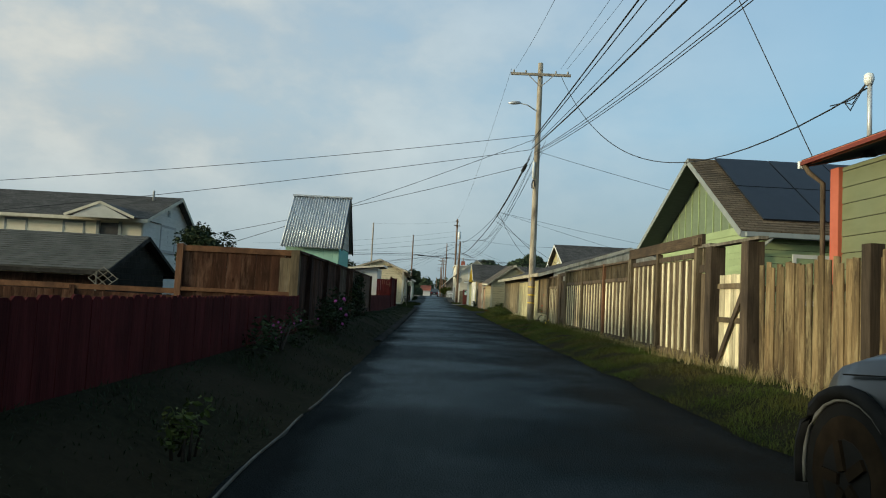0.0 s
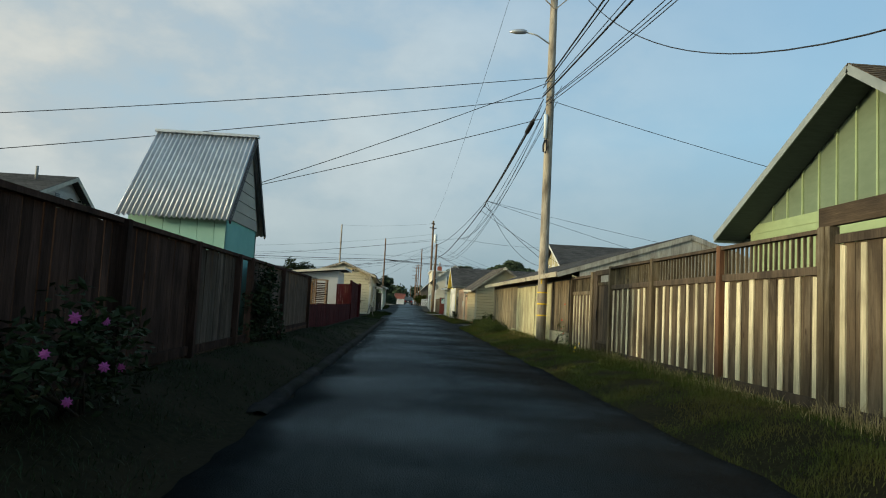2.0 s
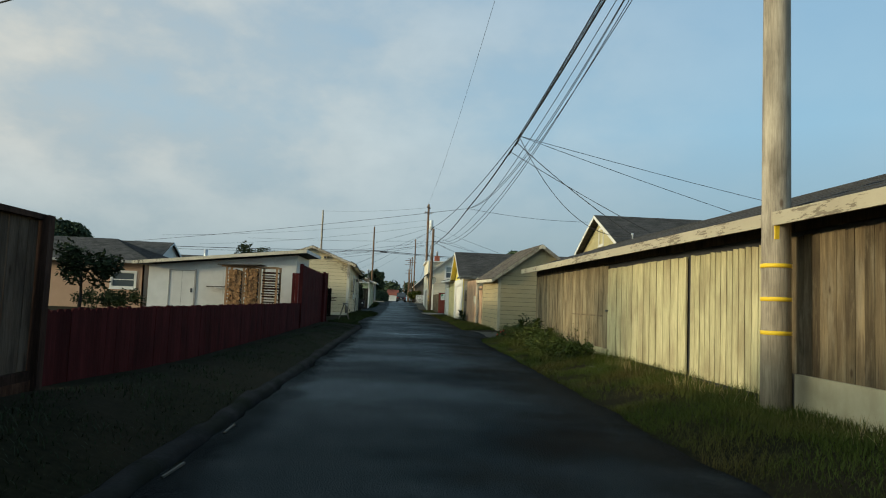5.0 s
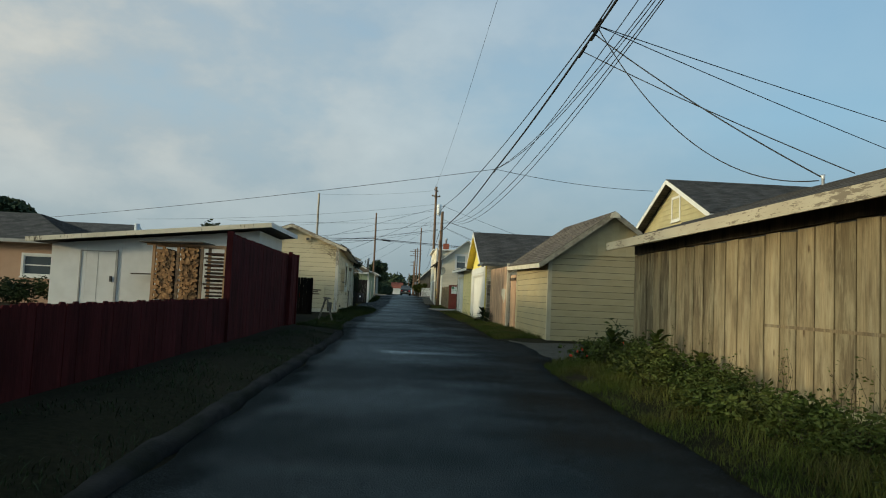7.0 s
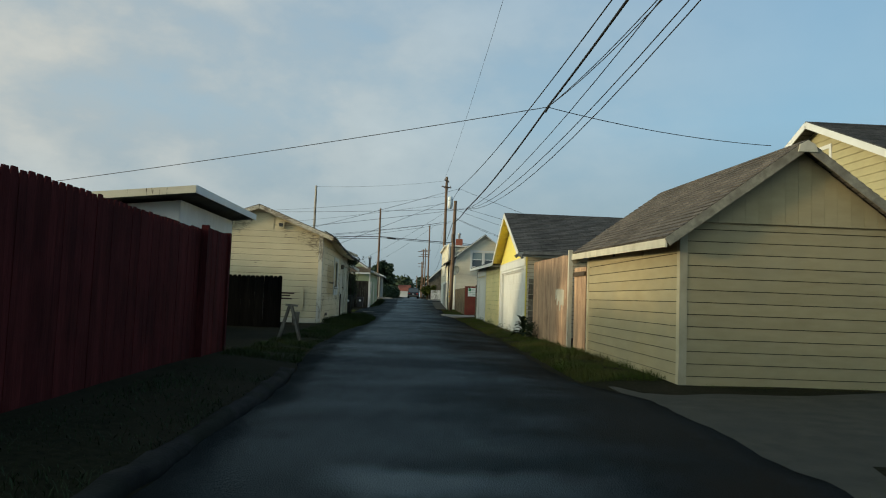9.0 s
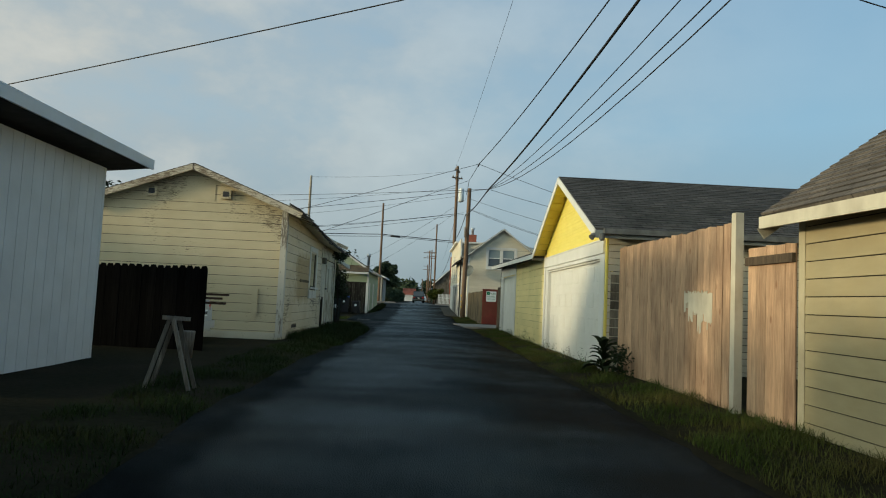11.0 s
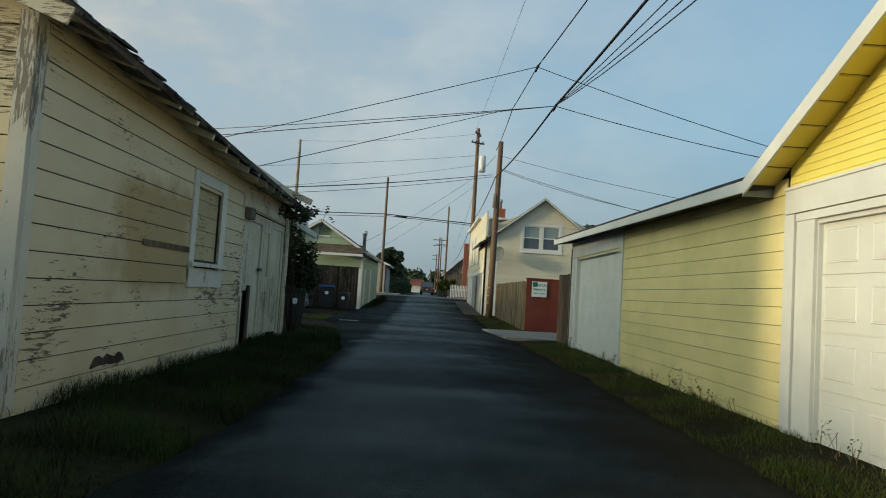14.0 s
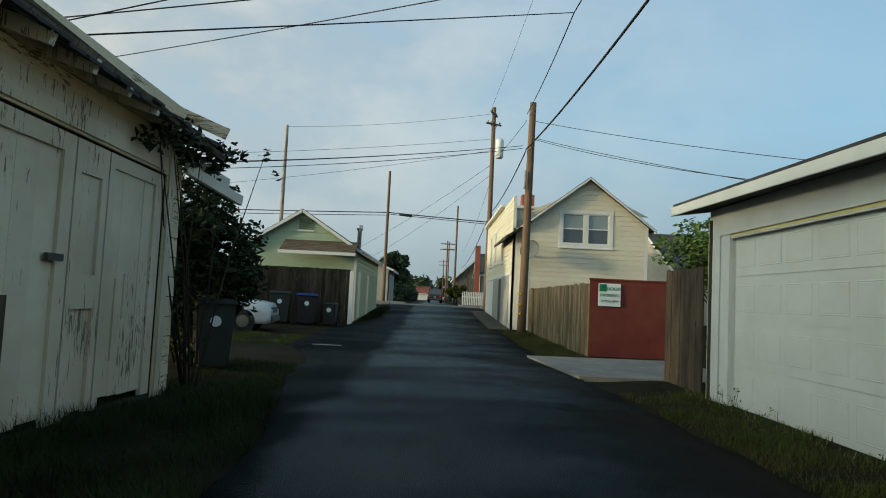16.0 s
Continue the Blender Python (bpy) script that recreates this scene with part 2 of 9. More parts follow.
def boards(name, dark, light, stain, vary=0.3, axis="z", amount=0.75, knots=True, rough=0.9, spec=0.2, bleach=None):
    """Old bare or stained boards: fine grain along the board, broad weathered patches, stains, knots, and a shade of its own for each."""
    def along(a, b):
        return (a, a, b) if axis == "z" else (a, b, a)

    m = surface(name, dark, light, along(9, 1.3), rough, 0, stain=stain, stain_scale=1.0, stain_amt=amount, vary=vary, contrast=(0.28, 0.72), streak=along(2.6, 1.3), spec=spec)
    nt = m.node_tree
    b = nt.nodes["Principled BSDF"]
    col = b.inputs["Base Color"].links[0].from_socket
    geo = nt.nodes.new("ShaderNodeNewGeometry")
    info = nt.nodes.new("ShaderNodeObjectInfo")

    def noised(scale, detail, shift):
        mp = nt.nodes.new("ShaderNodeMapping")
        mp.inputs["Scale"].default_value = scale
        sc = nt.nodes.new("ShaderNodeVectorMath")
        sc.operation = "SCALE"
        sc.inputs[0].default_value = shift
        ad = nt.nodes.new("ShaderNodeVectorMath")
        ad.operation = "ADD"
        nt.links.new(info.outputs["Random"], sc.inputs["Scale"])
        nt.links.new(geo.outputs["Position"], mp.inputs["Vector"])
        nt.links.new(mp.outputs[0], ad.inputs[0])
        nt.links.new(sc.outputs[0], ad.inputs[1])
        return ad.outputs[0]

    n = nt.nodes.new("ShaderNodeTexNoise")
    n.inputs["Scale"].default_value, n.inputs["Detail"].default_value, n.inputs["Roughness"].default_value = 1.0, 5, 0.65
    nt.links.new(noised(along(95, 3.2), 5, (31.0, 13.0, 7.0)), n.inputs["Vector"])
    fine = nt.nodes.new("ShaderNodeMapRange")
    for key, v in (("From Min", 0.3), ("From Max", 0.7), ("To Min", 0.62), ("To Max", 1.3)):
        fine.inputs[key].default_value = v
    nt.links.new(n.outputs["Fac"], fine.inputs["Value"])
    mul = nt.nodes.new("ShaderNodeVectorMath")
    mul.operation = "SCALE"
    nt.links.new(col, mul.inputs[0])
    nt.links.new(fine.outputs[0], mul.inputs["Scale"])
    out = mul.outputs[0]
    if bleach:
        n4 = nt.nodes.new("ShaderNodeTexNoise")
        n4.inputs["Scale"].default_value, n4.inputs["Detail"].default_value, n4.inputs["Roughness"].default_value = 1.0, 7, 0.7
        nt.links.new(noised(along(5, 1.0), 7, (3.0, 19.0, 29.0)), n4.inputs["Vector"])
        r4 = nt.nodes.new("ShaderNodeMapRange")
        for key, v in (("From Min", 0.50), ("From Max", 0.68), ("To Min", 0.0), ("To Max", 0.7)):
            r4.inputs[key].default_value = v
        nt.links.new(n4.outputs["Fac"], r4.inputs["Value"])
        mb = nt.nodes.new("ShaderNodeMixRGB")
        mb.inputs[2].default_value = (*bleach, 1)
        nt.links.new(r4.outputs[0], mb.inputs[0])
        nt.links.new(out, mb.inputs[1])
        out = mb.outputs[0]
    if knots:
        vo = nt.nodes.new("ShaderNodeTexVoronoi")
        vo.inputs["Scale"].default_value = 1.0
        nt.links.new(noised(along(4.5, 1.9), 0, (5.0, 9.0, 17.0)), vo.inputs["Vector"])
        rk = nt.nodes.new("ShaderNodeMapRange")
        for key, v in (("From Min", 0.05), ("From Max", 0.12), ("To Min", 0.85), ("To Max", 0.0)):
            rk.inputs[key].default_value = v
        nt.links.new(vo.outputs["Distance"], rk.inputs["Value"])
        mk = nt.nodes.new("ShaderNodeMixRGB")
        mk.inputs[2].default_value = (dark[0] * 0.55, dark[1] * 0.45, dark[2] * 0.4, 1)
        nt.links.new(rk.outputs[0], mk.inputs[0])
        nt.links.new(out, mk.inputs[1])
        out = mk.outputs[0]
    nt.links.new(out, b.inputs["Base Color"])
    bp = nt.nodes.new("ShaderNodeBump")
    bp.inputs["Strength"].default_value, bp.inputs["Distance"].default_value = 0.5, 0.006
    nt.links.new(n.outputs["Fac"], bp.inputs["Height"])
    nt.links.new(bp.outputs[0], b.inputs["Normal"])
    return m


def shingled(name, c1, c2, axis, width=0.3, row=0.14):
    """Asphalt shingle tabs: a brick pattern across the courses, with mottled grains."""
    m = surface(name, c1, c2, (22, 22, 22), 0.95, 0.4, stain=tuple(c * 0.7 for c in c1), stain_scale=1.1, stain_amt=0.6, contrast=(0.25, 0.75), spec=0.1)
    nt = m.node_tree
    b = nt.nodes["Principled BSDF"]
    old = b.inputs["Base Color"].links[0].from_socket
    geo = nt.nodes.new("ShaderNodeNewGeometry")
    sp = nt.nodes.new("ShaderNodeSeparateXYZ")
    cb = nt.nodes.new("ShaderNodeCombineXYZ")
    nt.links.new(geo.outputs["Position"], sp.inputs[0])
    nt.links.new(sp.outputs[axis], cb.inputs[0])
    nt.links.new(sp.outputs[2], cb.inputs[1])
    br = nt.nodes.new("ShaderNodeTexBrick")
    br.inputs["Scale"].default_value = 1.0
    br.inputs["Brick Width"].default_value, br.inputs["Row Height"].default_value = width, row * 0.55
    br.inputs["Mortar Size"].default_value = 0.008
    br.inputs["Color1"].default_value, br.inputs["Color2"].default_value = (0.75, 0.75, 0.75, 1), (1.15, 1.12, 1.1, 1)
    br.inputs["Mortar"].default_value = (0.45, 0.45, 0.45, 1)
    nt.links.new(cb.outputs[0], br.inputs["Vector"])
    mx = nt.nodes.new("ShaderNodeMixRGB")
    mx.blend_type = "MULTIPLY"
    mx.inputs[0].default_value = 1.0
    nt.links.new(old, mx.inputs[1])
    nt.links.new(br.outputs["Color"], mx.inputs[2])
    nt.links.new(mx.outputs[0], b.inputs["Base Color"])
    return m


GRAIN_Z, GRAIN_X, GRAIN_Y = (28, 28, 1.6), (1.6, 28, 28), (28, 1.6, 28)
M = {}


def tarmac():
    """Old asphalt: fine stones, a smoother worn lane on the left, dull loose edge on the right, dark damp streaks."""
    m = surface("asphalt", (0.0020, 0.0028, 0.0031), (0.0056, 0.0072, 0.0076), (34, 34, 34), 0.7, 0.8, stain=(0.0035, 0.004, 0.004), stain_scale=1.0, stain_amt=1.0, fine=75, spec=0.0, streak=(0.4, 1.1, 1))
    nt = m.node_tree
    b = nt.nodes["Principled BSDF"]
    geo = nt.nodes.new("ShaderNodeNewGeometry")
    sp = nt.nodes.new("ShaderNodeSeparateXYZ")
    nt.links.new(geo.outputs["Position"], sp.inputs[0])
    mp = nt.nodes.new("ShaderNodeMapping")
    mp.inputs["Scale"].default_value = (0.6, 0.62, 1)
    nt.links.new(geo.outputs["Position"], mp.inputs["Vector"])
    n = nt.nodes.new("ShaderNodeTexNoise")
    n.inputs["Scale"].default_value, n.inputs["Detail"].default_value, n.inputs["Roughness"].default_value = 1.0, 5, 0.55
    nt.links.new(mp.outputs[0], n.inputs["Vector"])
    sh = nt.nodes.new("ShaderNodeMath")
    sh.operation = "MULTIPLY_ADD"
    sh.inputs[1].default_value = 5.0
    nt.links.new(n.outputs["Fac"], sh.inputs[0])
    nt.links.new(sp.outputs[0], sh.inputs[2])
    # brownish loose grit on the right, black bitumen on the left
    grit = nt.nodes.new("ShaderNodeMapRange")
    grit.inputs["From Min"].default_value, grit.inputs["From Max"].default_value = 3.0, 4.8
    nt.links.new(sh.outputs[0], grit.inputs["Value"])
    tone = nt.nodes.new("ShaderNodeMixRGB")
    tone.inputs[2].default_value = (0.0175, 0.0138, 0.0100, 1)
    nt.links.new(grit.outputs[0], tone.inputs[0])
    nt.links.new(b.inputs["Base Color"].links[0].from_socket, tone.inputs[1])
    nt.links.new(tone.outputs[0], b.inputs["Base Color"])

    def math_node(op, x, y):
        k = nt.nodes.new("ShaderNodeMath")
        k.operation = op
        for i, v in ((0, x), (1, y)):
            if isinstance(v, (int, float)):
                k.inputs[i].default_value = v
            else:
                nt.links.new(v, k.inputs[i])
        return k.outputs[0]

    def ramped(v, a0, a1, b0, b1):
        k = nt.nodes.new("ShaderNodeMapRange")
        k.interpolation_type = "SMOOTHSTEP"
        for key, val in (("From Min", a0), ("From Max", a1), ("To Min", b0), ("To Max", b1)):
            k.inputs[key].default_value = val
        nt.links.new(v, k.inputs["Value"])
        return k.outputs[0]

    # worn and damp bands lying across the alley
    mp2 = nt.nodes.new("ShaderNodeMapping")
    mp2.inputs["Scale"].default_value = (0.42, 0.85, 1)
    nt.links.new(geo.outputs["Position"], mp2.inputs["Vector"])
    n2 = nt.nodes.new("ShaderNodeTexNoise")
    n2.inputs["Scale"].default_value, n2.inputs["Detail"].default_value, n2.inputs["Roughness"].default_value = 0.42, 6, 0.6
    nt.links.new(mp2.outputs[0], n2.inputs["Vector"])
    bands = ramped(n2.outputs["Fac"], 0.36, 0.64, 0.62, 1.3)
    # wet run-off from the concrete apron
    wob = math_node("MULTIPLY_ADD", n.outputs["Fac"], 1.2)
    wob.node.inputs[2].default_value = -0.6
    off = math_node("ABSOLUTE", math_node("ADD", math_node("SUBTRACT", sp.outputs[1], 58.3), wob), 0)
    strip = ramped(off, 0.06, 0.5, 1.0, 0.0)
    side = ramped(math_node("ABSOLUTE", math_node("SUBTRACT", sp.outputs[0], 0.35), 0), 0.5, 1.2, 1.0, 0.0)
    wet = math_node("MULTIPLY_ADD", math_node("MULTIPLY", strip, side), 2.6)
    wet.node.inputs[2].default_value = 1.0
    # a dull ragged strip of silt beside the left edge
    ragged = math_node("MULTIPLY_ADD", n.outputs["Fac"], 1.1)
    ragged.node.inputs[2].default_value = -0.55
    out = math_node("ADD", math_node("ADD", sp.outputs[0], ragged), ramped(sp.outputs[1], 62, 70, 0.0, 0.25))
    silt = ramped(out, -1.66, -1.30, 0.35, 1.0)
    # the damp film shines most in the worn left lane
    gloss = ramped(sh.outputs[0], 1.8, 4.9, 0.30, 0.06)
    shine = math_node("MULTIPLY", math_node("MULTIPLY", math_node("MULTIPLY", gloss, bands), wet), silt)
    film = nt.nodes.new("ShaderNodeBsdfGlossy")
    # bluish gloss colour: the sky's hue is painted into the reflections
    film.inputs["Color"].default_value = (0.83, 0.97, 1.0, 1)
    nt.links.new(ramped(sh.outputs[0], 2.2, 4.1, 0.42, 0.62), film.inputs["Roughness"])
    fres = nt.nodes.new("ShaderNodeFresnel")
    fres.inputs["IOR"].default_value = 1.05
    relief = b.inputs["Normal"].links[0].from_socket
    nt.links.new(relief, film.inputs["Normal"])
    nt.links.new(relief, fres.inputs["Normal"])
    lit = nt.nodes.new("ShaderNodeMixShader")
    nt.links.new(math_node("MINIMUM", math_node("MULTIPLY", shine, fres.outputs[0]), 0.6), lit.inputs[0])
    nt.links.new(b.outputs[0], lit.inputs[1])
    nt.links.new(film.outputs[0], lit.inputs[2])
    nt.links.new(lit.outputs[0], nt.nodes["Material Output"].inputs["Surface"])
    return m


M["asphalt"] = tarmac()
# paler than the alley: sunlight on the cross street is put into the colour
M["sunlit_asphalt"] = surface("sunlit_street_asphalt", (0.10, 0.098, 0.092), (0.17, 0.165, 0.155), (20, 20, 20), 0.9, 0.4, stain=(0.08, 0.078, 0.072), stain_scale=0.5, stain_amt=0.6, fine=60)
M["slab_concrete"] = surface("worn_slab", (0.10, 0.092, 0.075), (0.16, 0.147, 0.12), (5, 5, 5), 0.95, 0.4, stain=(0.06, 0.055, 0.04), stain_scale=2.0, stain_amt=0.8, fine=60)
M["worn_trim"] = surface("worn_cream_trim", (0.20, 0.18, 0.135), (0.36, 0.33, 0.25), (9, 9, 9), 0.9, 0.3, stain=(0.13, 0.11, 0.085), stain_scale=2.0, stain_amt=0.9, vary=0.1)
# dark core behind lap boards: paints the shadow lines under their edges
M["joint"] = surface("shade_dark_joint", (0.030, 0.026, 0.020), (0.055, 0.048, 0.036), (8, 8, 8), 0.95, 0)
M["dirt"] = surface("dirt", (0.030, 0.024, 0.018), (0.075, 0.060, 0.043), (3, 3, 3), 0.95, 0.8, stain=(0.035, 0.042, 0.018), stain_scale=0.9, stain_amt=0.8)
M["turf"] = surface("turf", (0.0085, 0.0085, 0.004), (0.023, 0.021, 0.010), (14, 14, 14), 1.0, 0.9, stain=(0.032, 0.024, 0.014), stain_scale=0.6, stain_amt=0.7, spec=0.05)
M["concrete"] = surface("concrete", (0.15, 0.142, 0.125), (0.24, 0.225, 0.20), (3, 3, 3), 0.9, 0.3, stain=(0.12, 0.115, 0.10), stain_scale=1.2, stain_amt=0.6, fine=70)
M["dark_concrete"] = surface("dirty_concrete", (0.030, 0.027, 0.018), (0.062, 0.055, 0.037), (3, 3, 3), 0.9, 0.4, stain=(0.040, 0.037, 0.027), stain_scale=0.7, stain_amt=0.7, fine=60)
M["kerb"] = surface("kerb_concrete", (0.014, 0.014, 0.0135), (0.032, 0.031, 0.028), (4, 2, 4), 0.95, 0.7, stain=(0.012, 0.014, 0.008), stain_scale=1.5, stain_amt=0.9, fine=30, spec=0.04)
M["weathered"] = boards("weathered_wood", (0.070, 0.050, 0.029), (0.180, 0.137, 0.080), (0.055, 0.040, 0.026), 0.4, bleach=(0.22, 0.185, 0.13))
M["weathered_old"] = boards("split_weathered_wood", (0.068, 0.044, 0.021), (0.210, 0.148, 0.074), (0.045, 0.030, 0.018), 0.5, amount=0.9, bleach=(0.37, 0.295, 0.160))
M["weathered_dark"] = boards("weathered_dark_wood", (0.040, 0.029, 0.020), (0.115, 0.084, 0.056), (0.032, 0.024, 0.018), 0.28)
M["weathered_grey"] = boards("weathered_grey_wood", (0.105, 0.092, 0.072), (0.27, 0.24, 0.19), (0.07, 0.056, 0.04), 0.26)
M["fence_brown"] = boards("brown_fence_boards", (0.058, 0.040, 0.024), (0.130, 0.095, 0.058), (0.036, 0.026, 0.018), 0.4, bleach=(0.165, 0.13, 0.088))
M["cedar_dark"] = boards("reddish_post", (0.13, 0.060, 0.030), (0.22, 0.110, 0.057), (0.09, 0.045, 0.026), 0.1)
M["batten"] = boards("pale_batten", (0.50, 0.43, 0.27), (0.70, 0.62, 0.42), (0.24, 0.19, 0.12), 0.34, amount=0.65, knots=False)
M["weathered_wall"] = boards("weathered_wall_boards", (0.115, 0.088, 0.050), (0.235, 0.188, 0.112), (0.065, 0.048, 0.030), 0.42, bleach=(0.31, 0.265, 0.17))
M["pale_boards"] = boards("pale_yellowed_boards", (0.38, 0.34, 0.19), (0.52, 0.47, 0.28), (0.24, 0.19, 0.11), 0.12, amount=0.6, knots=False)
M["brown_beam"] = boards("brown_beam", (0.050, 0.034, 0.021), (0.115, 0.080, 0.050), (0.032, 0.024, 0.018), 0.15, axis="y")
M["dark_fence"] = boards("dark_stained_wood", (0.027, 0.015, 0.011), (0.078, 0.045, 0.033), (0.020, 0.013, 0.010), 0.35, spec=0.06, rough=0.95, bleach=(0.088, 0.050, 0.037))
M["red_fence"] = boards("red_stained_wood", (0.055, 0.011, 0.011), (0.090, 0.018, 0.018), (0.028, 0.008, 0.008), 0.16, spec=0.06, amount=0.6, knots=False)
M["tan_fence"] = boards("greyed_tan_boards", (0.060, 0.046, 0.036), (0.19, 0.15, 0.115), (0.06, 0.04, 0.03), 0.45, spec=0.06, rough=0.95)
M["grey_fence"] = boards("greyed_boards", (0.068, 0.050, 0.038), (0.145, 0.108, 0.080), (0.05, 0.035, 0.026), 0.2, spec=0.06, rough=0.95, bleach=(0.175, 0.135, 0.102))
M["black_fence"] = surface("near_black_boards", (0.003, 0.0032, 0.0032), (0.008, 0.008, 0.0075), GRAIN_Z, 1.0, 0.4, vary=0.25, spec=0.0)
M["orange_fence"] = boards("orange_brown_wood", (0.034, 0.015, 0.009), (0.085, 0.038, 0.021), (0.022, 0.012, 0.008), 0.3, spec=0.08, amount=0.85, bleach=(0.17, 0.095, 0.06))
M["cedar"] = surface("fresh_cedar", (0.30, 0.17, 0.085), (0.43, 0.26, 0.14), GRAIN_Z, 0.8, 0.3, vary=0.12)
M["pink_fence"] = boards("pinkish_fence_boards", (0.41, 0.255, 0.155), (0.54, 0.355, 0.225), (0.22, 0.135, 0.088), 0.16, rough=0.85, amount=0.7)
M["rust_panel"] = surface("rust_red_panel", (0.115, 0.022, 0.016), (0.175, 0.036, 0.025), (1.5, 1.5, 1.2), 0.8, 0.15, stain=(0.15, 0.06, 0.03), stain_scale=1.2, stain_amt=0.5)
M["tan_paint"] = surface("tan_paint", (0.342, 0.275, 0.150), (0.402, 0.329, 0.188), (2, 2, 7), 0.8, 0.1, stain=(0.29, 0.26, 0.17), stain_scale=0.9, stain_amt=0.5, vary=0.05, fine=70)
M["tan_trim"] = surface("tan_trim_paint", (0.40, 0.345, 0.225), (0.47, 0.41, 0.28), (6, 6, 3), 0.8, 0.15, stain=(0.30, 0.25, 0.16), stain_scale=2.5, stain_amt=0.6)
M["cream_trim"] = surface("cream_trim_paint", (0.50, 0.455, 0.35), (0.60, 0.55, 0.43), (6, 6, 3), 0.75, 0.15, stain=(0.33, 0.28, 0.2), stain_scale=2.5, stain_amt=0.5, vary=0.06)
M["white_paint"] = surface("white_paint", (0.60, 0.595, 0.56), (0.68, 0.675, 0.64), (2, 2, 2), 0.6, 0.05, stain=(0.55, 0.54, 0.49), stain_scale=1.2, stain_amt=0.45, vary=0.03)
M["yellow_bright"] = surface("bright_yellow_paint", (0.74, 0.62, 0.13), (0.80, 0.68, 0.17), (2, 2, 5), 0.65, 0.06, stain=(0.70, 0.52, 0.09), stain_scale=1.0, stain_amt=0.4, vary=0.03)
M["yellow_pale"] = surface("pale_yellow_paint", (0.725, 0.600, 0.272), (0.795, 0.668, 0.320), (2, 2, 5), 0.7, 0.06, stain=(0.52, 0.46, 0.19), stain_scale=0.9, stain_amt=0.4, vary=0.03)
M["old_white"] = peeling("old_cream_white_paint", (0.63, 0.535, 0.345), (0.19, 0.145, 0.095), (0.49, 0.385, 0.22), 0.44, "x")
M["old_white_side"] = peeling("old_cream_white_side", (0.67, 0.57, 0.385), (0.16, 0.125, 0.085), (0.53, 0.42, 0.24), 0.44, "y", dirty=0.7, worst=(87.0, 1.2, 1.6, 0.85, 0.12))


def ochre_patch(m, y0, z0, hy, hz):
    """A blotch of ochre round a point of the wall, with a ragged edge."""
    nt = m.node_tree
    b = nt.nodes["Principled BSDF"]
    geo = nt.nodes.new("ShaderNodeNewGeometry")
    sp = nt.nodes.new("ShaderNodeSeparateXYZ")
    nt.links.new(geo.outputs["Position"], sp.inputs[0])

    def calc(op, x, y):
        k = nt.nodes.new("ShaderNodeMath")
        k.operation = op
        for i, v in ((0, x), (1, y)):
            if isinstance(v, (int, float)):
                k.inputs[i].default_value = v
            else:
                nt.links.new(v, k.inputs[i])
        return k.outputs[0]

    dy = calc("DIVIDE", calc("ABSOLUTE", calc("SUBTRACT", sp.outputs[1], y0), 0), hy)
    dz = calc("DIVIDE", calc("ABSOLUTE", calc("SUBTRACT", sp.outputs[2], z0), 0), hz)
    n = nt.nodes.new("ShaderNodeTexNoise")
    n.inputs["Scale"].default_value, n.inputs["Detail"].default_value = 2.2, 6
    nt.links.new(geo.outputs["Position"], n.inputs["Vector"])
    d = calc("ADD", calc("MAXIMUM", dy, dz), calc("MULTIPLY", n.outputs["Fac"], 0.8))
    r = nt.nodes.new("ShaderNodeMapRange")
    for key, v in (("From Min", 1.15), ("From Max", 1.5), ("To Min", 0.72), ("To Max", 0.0)):
        r.inputs[key].default_value = v
    nt.links.new(d, r.inputs["Value"])
    mx = nt.nodes.new("ShaderNodeMixRGB")
    mx.inputs[2].default_value = (0.36, 0.235, 0.085, 1)
    nt.links.new(r.outputs[0], mx.inputs[0])
    nt.links.new(b.inputs["Base Color"].links[0].from_socket, mx.inputs[1])
    nt.links.new(mx.outputs[0], b.inputs["Base Color"])


ochre_patch(M["old_white_side"], 83.85, 1.7, 1.3, 0.72)
M["old_white_door"] = peeling("old_white_doors", (0.62, 0.56, 0.425), (0.14, 0.11, 0.075), (0.44, 0.37, 0.25), 0.47, "z", dirty=0.8)
M["old_corner"] = peeling("old_corner_paint", (0.60, 0.565, 0.475), (0.22, 0.19, 0.15), (0.46, 0.42, 0.34), 0.66, "z", dirty=0.8)
M["old_casing"] = peeling("old_window_casing", (0.70, 0.67, 0.58), (0.24, 0.20, 0.15), (0.55, 0.5, 0.4), 0.35, "z")
M["old_shutter"] = peeling("yellowed_shutter", (0.50, 0.42, 0.24), (0.19, 0.15, 0.10), (0.34, 0.26, 0.13), 0.5, "y")
M["old_fascia"] = peeling("old_fascia_paint", (0.42, 0.37, 0.27), (0.17, 0.14, 0.10), (0.28, 0.235, 0.165), 0.7, "y")
M["old_rake"] = peeling("old_rake_paint", (0.62, 0.55, 0.42), (0.20, 0.15, 0.10), (0.40, 0.33, 0.22), 0.75, "x")
M["sage"] = surface("sage_green_paint", (0.255, 0.325, 0.165), (0.305, 0.375, 0.20), (2, 2, 6), 0.8, 0.06, stain=(0.2, 0.26, 0.14), stain_scale=0.8, stain_amt=0.4, vary=0.04)
M["sage_dark"] = surface("dull_sage_paint", (0.125, 0.135, 0.070), (0.155, 0.165, 0.088), (2, 2, 6), 0.75, 0.06, stain=(0.14, 0.17, 0.11), stain_scale=0.8, stain_amt=0.4, vary=0.04)
M["sage_panel"] = surface("grey_sage_panel", (0.125, 0.165, 0.105), (0.155, 0.20, 0.13), (2, 2, 6), 0.8, 0.06, stain=(0.1, 0.13, 0.085), stain_scale=0.8, stain_amt=0.4, vary=0.04)
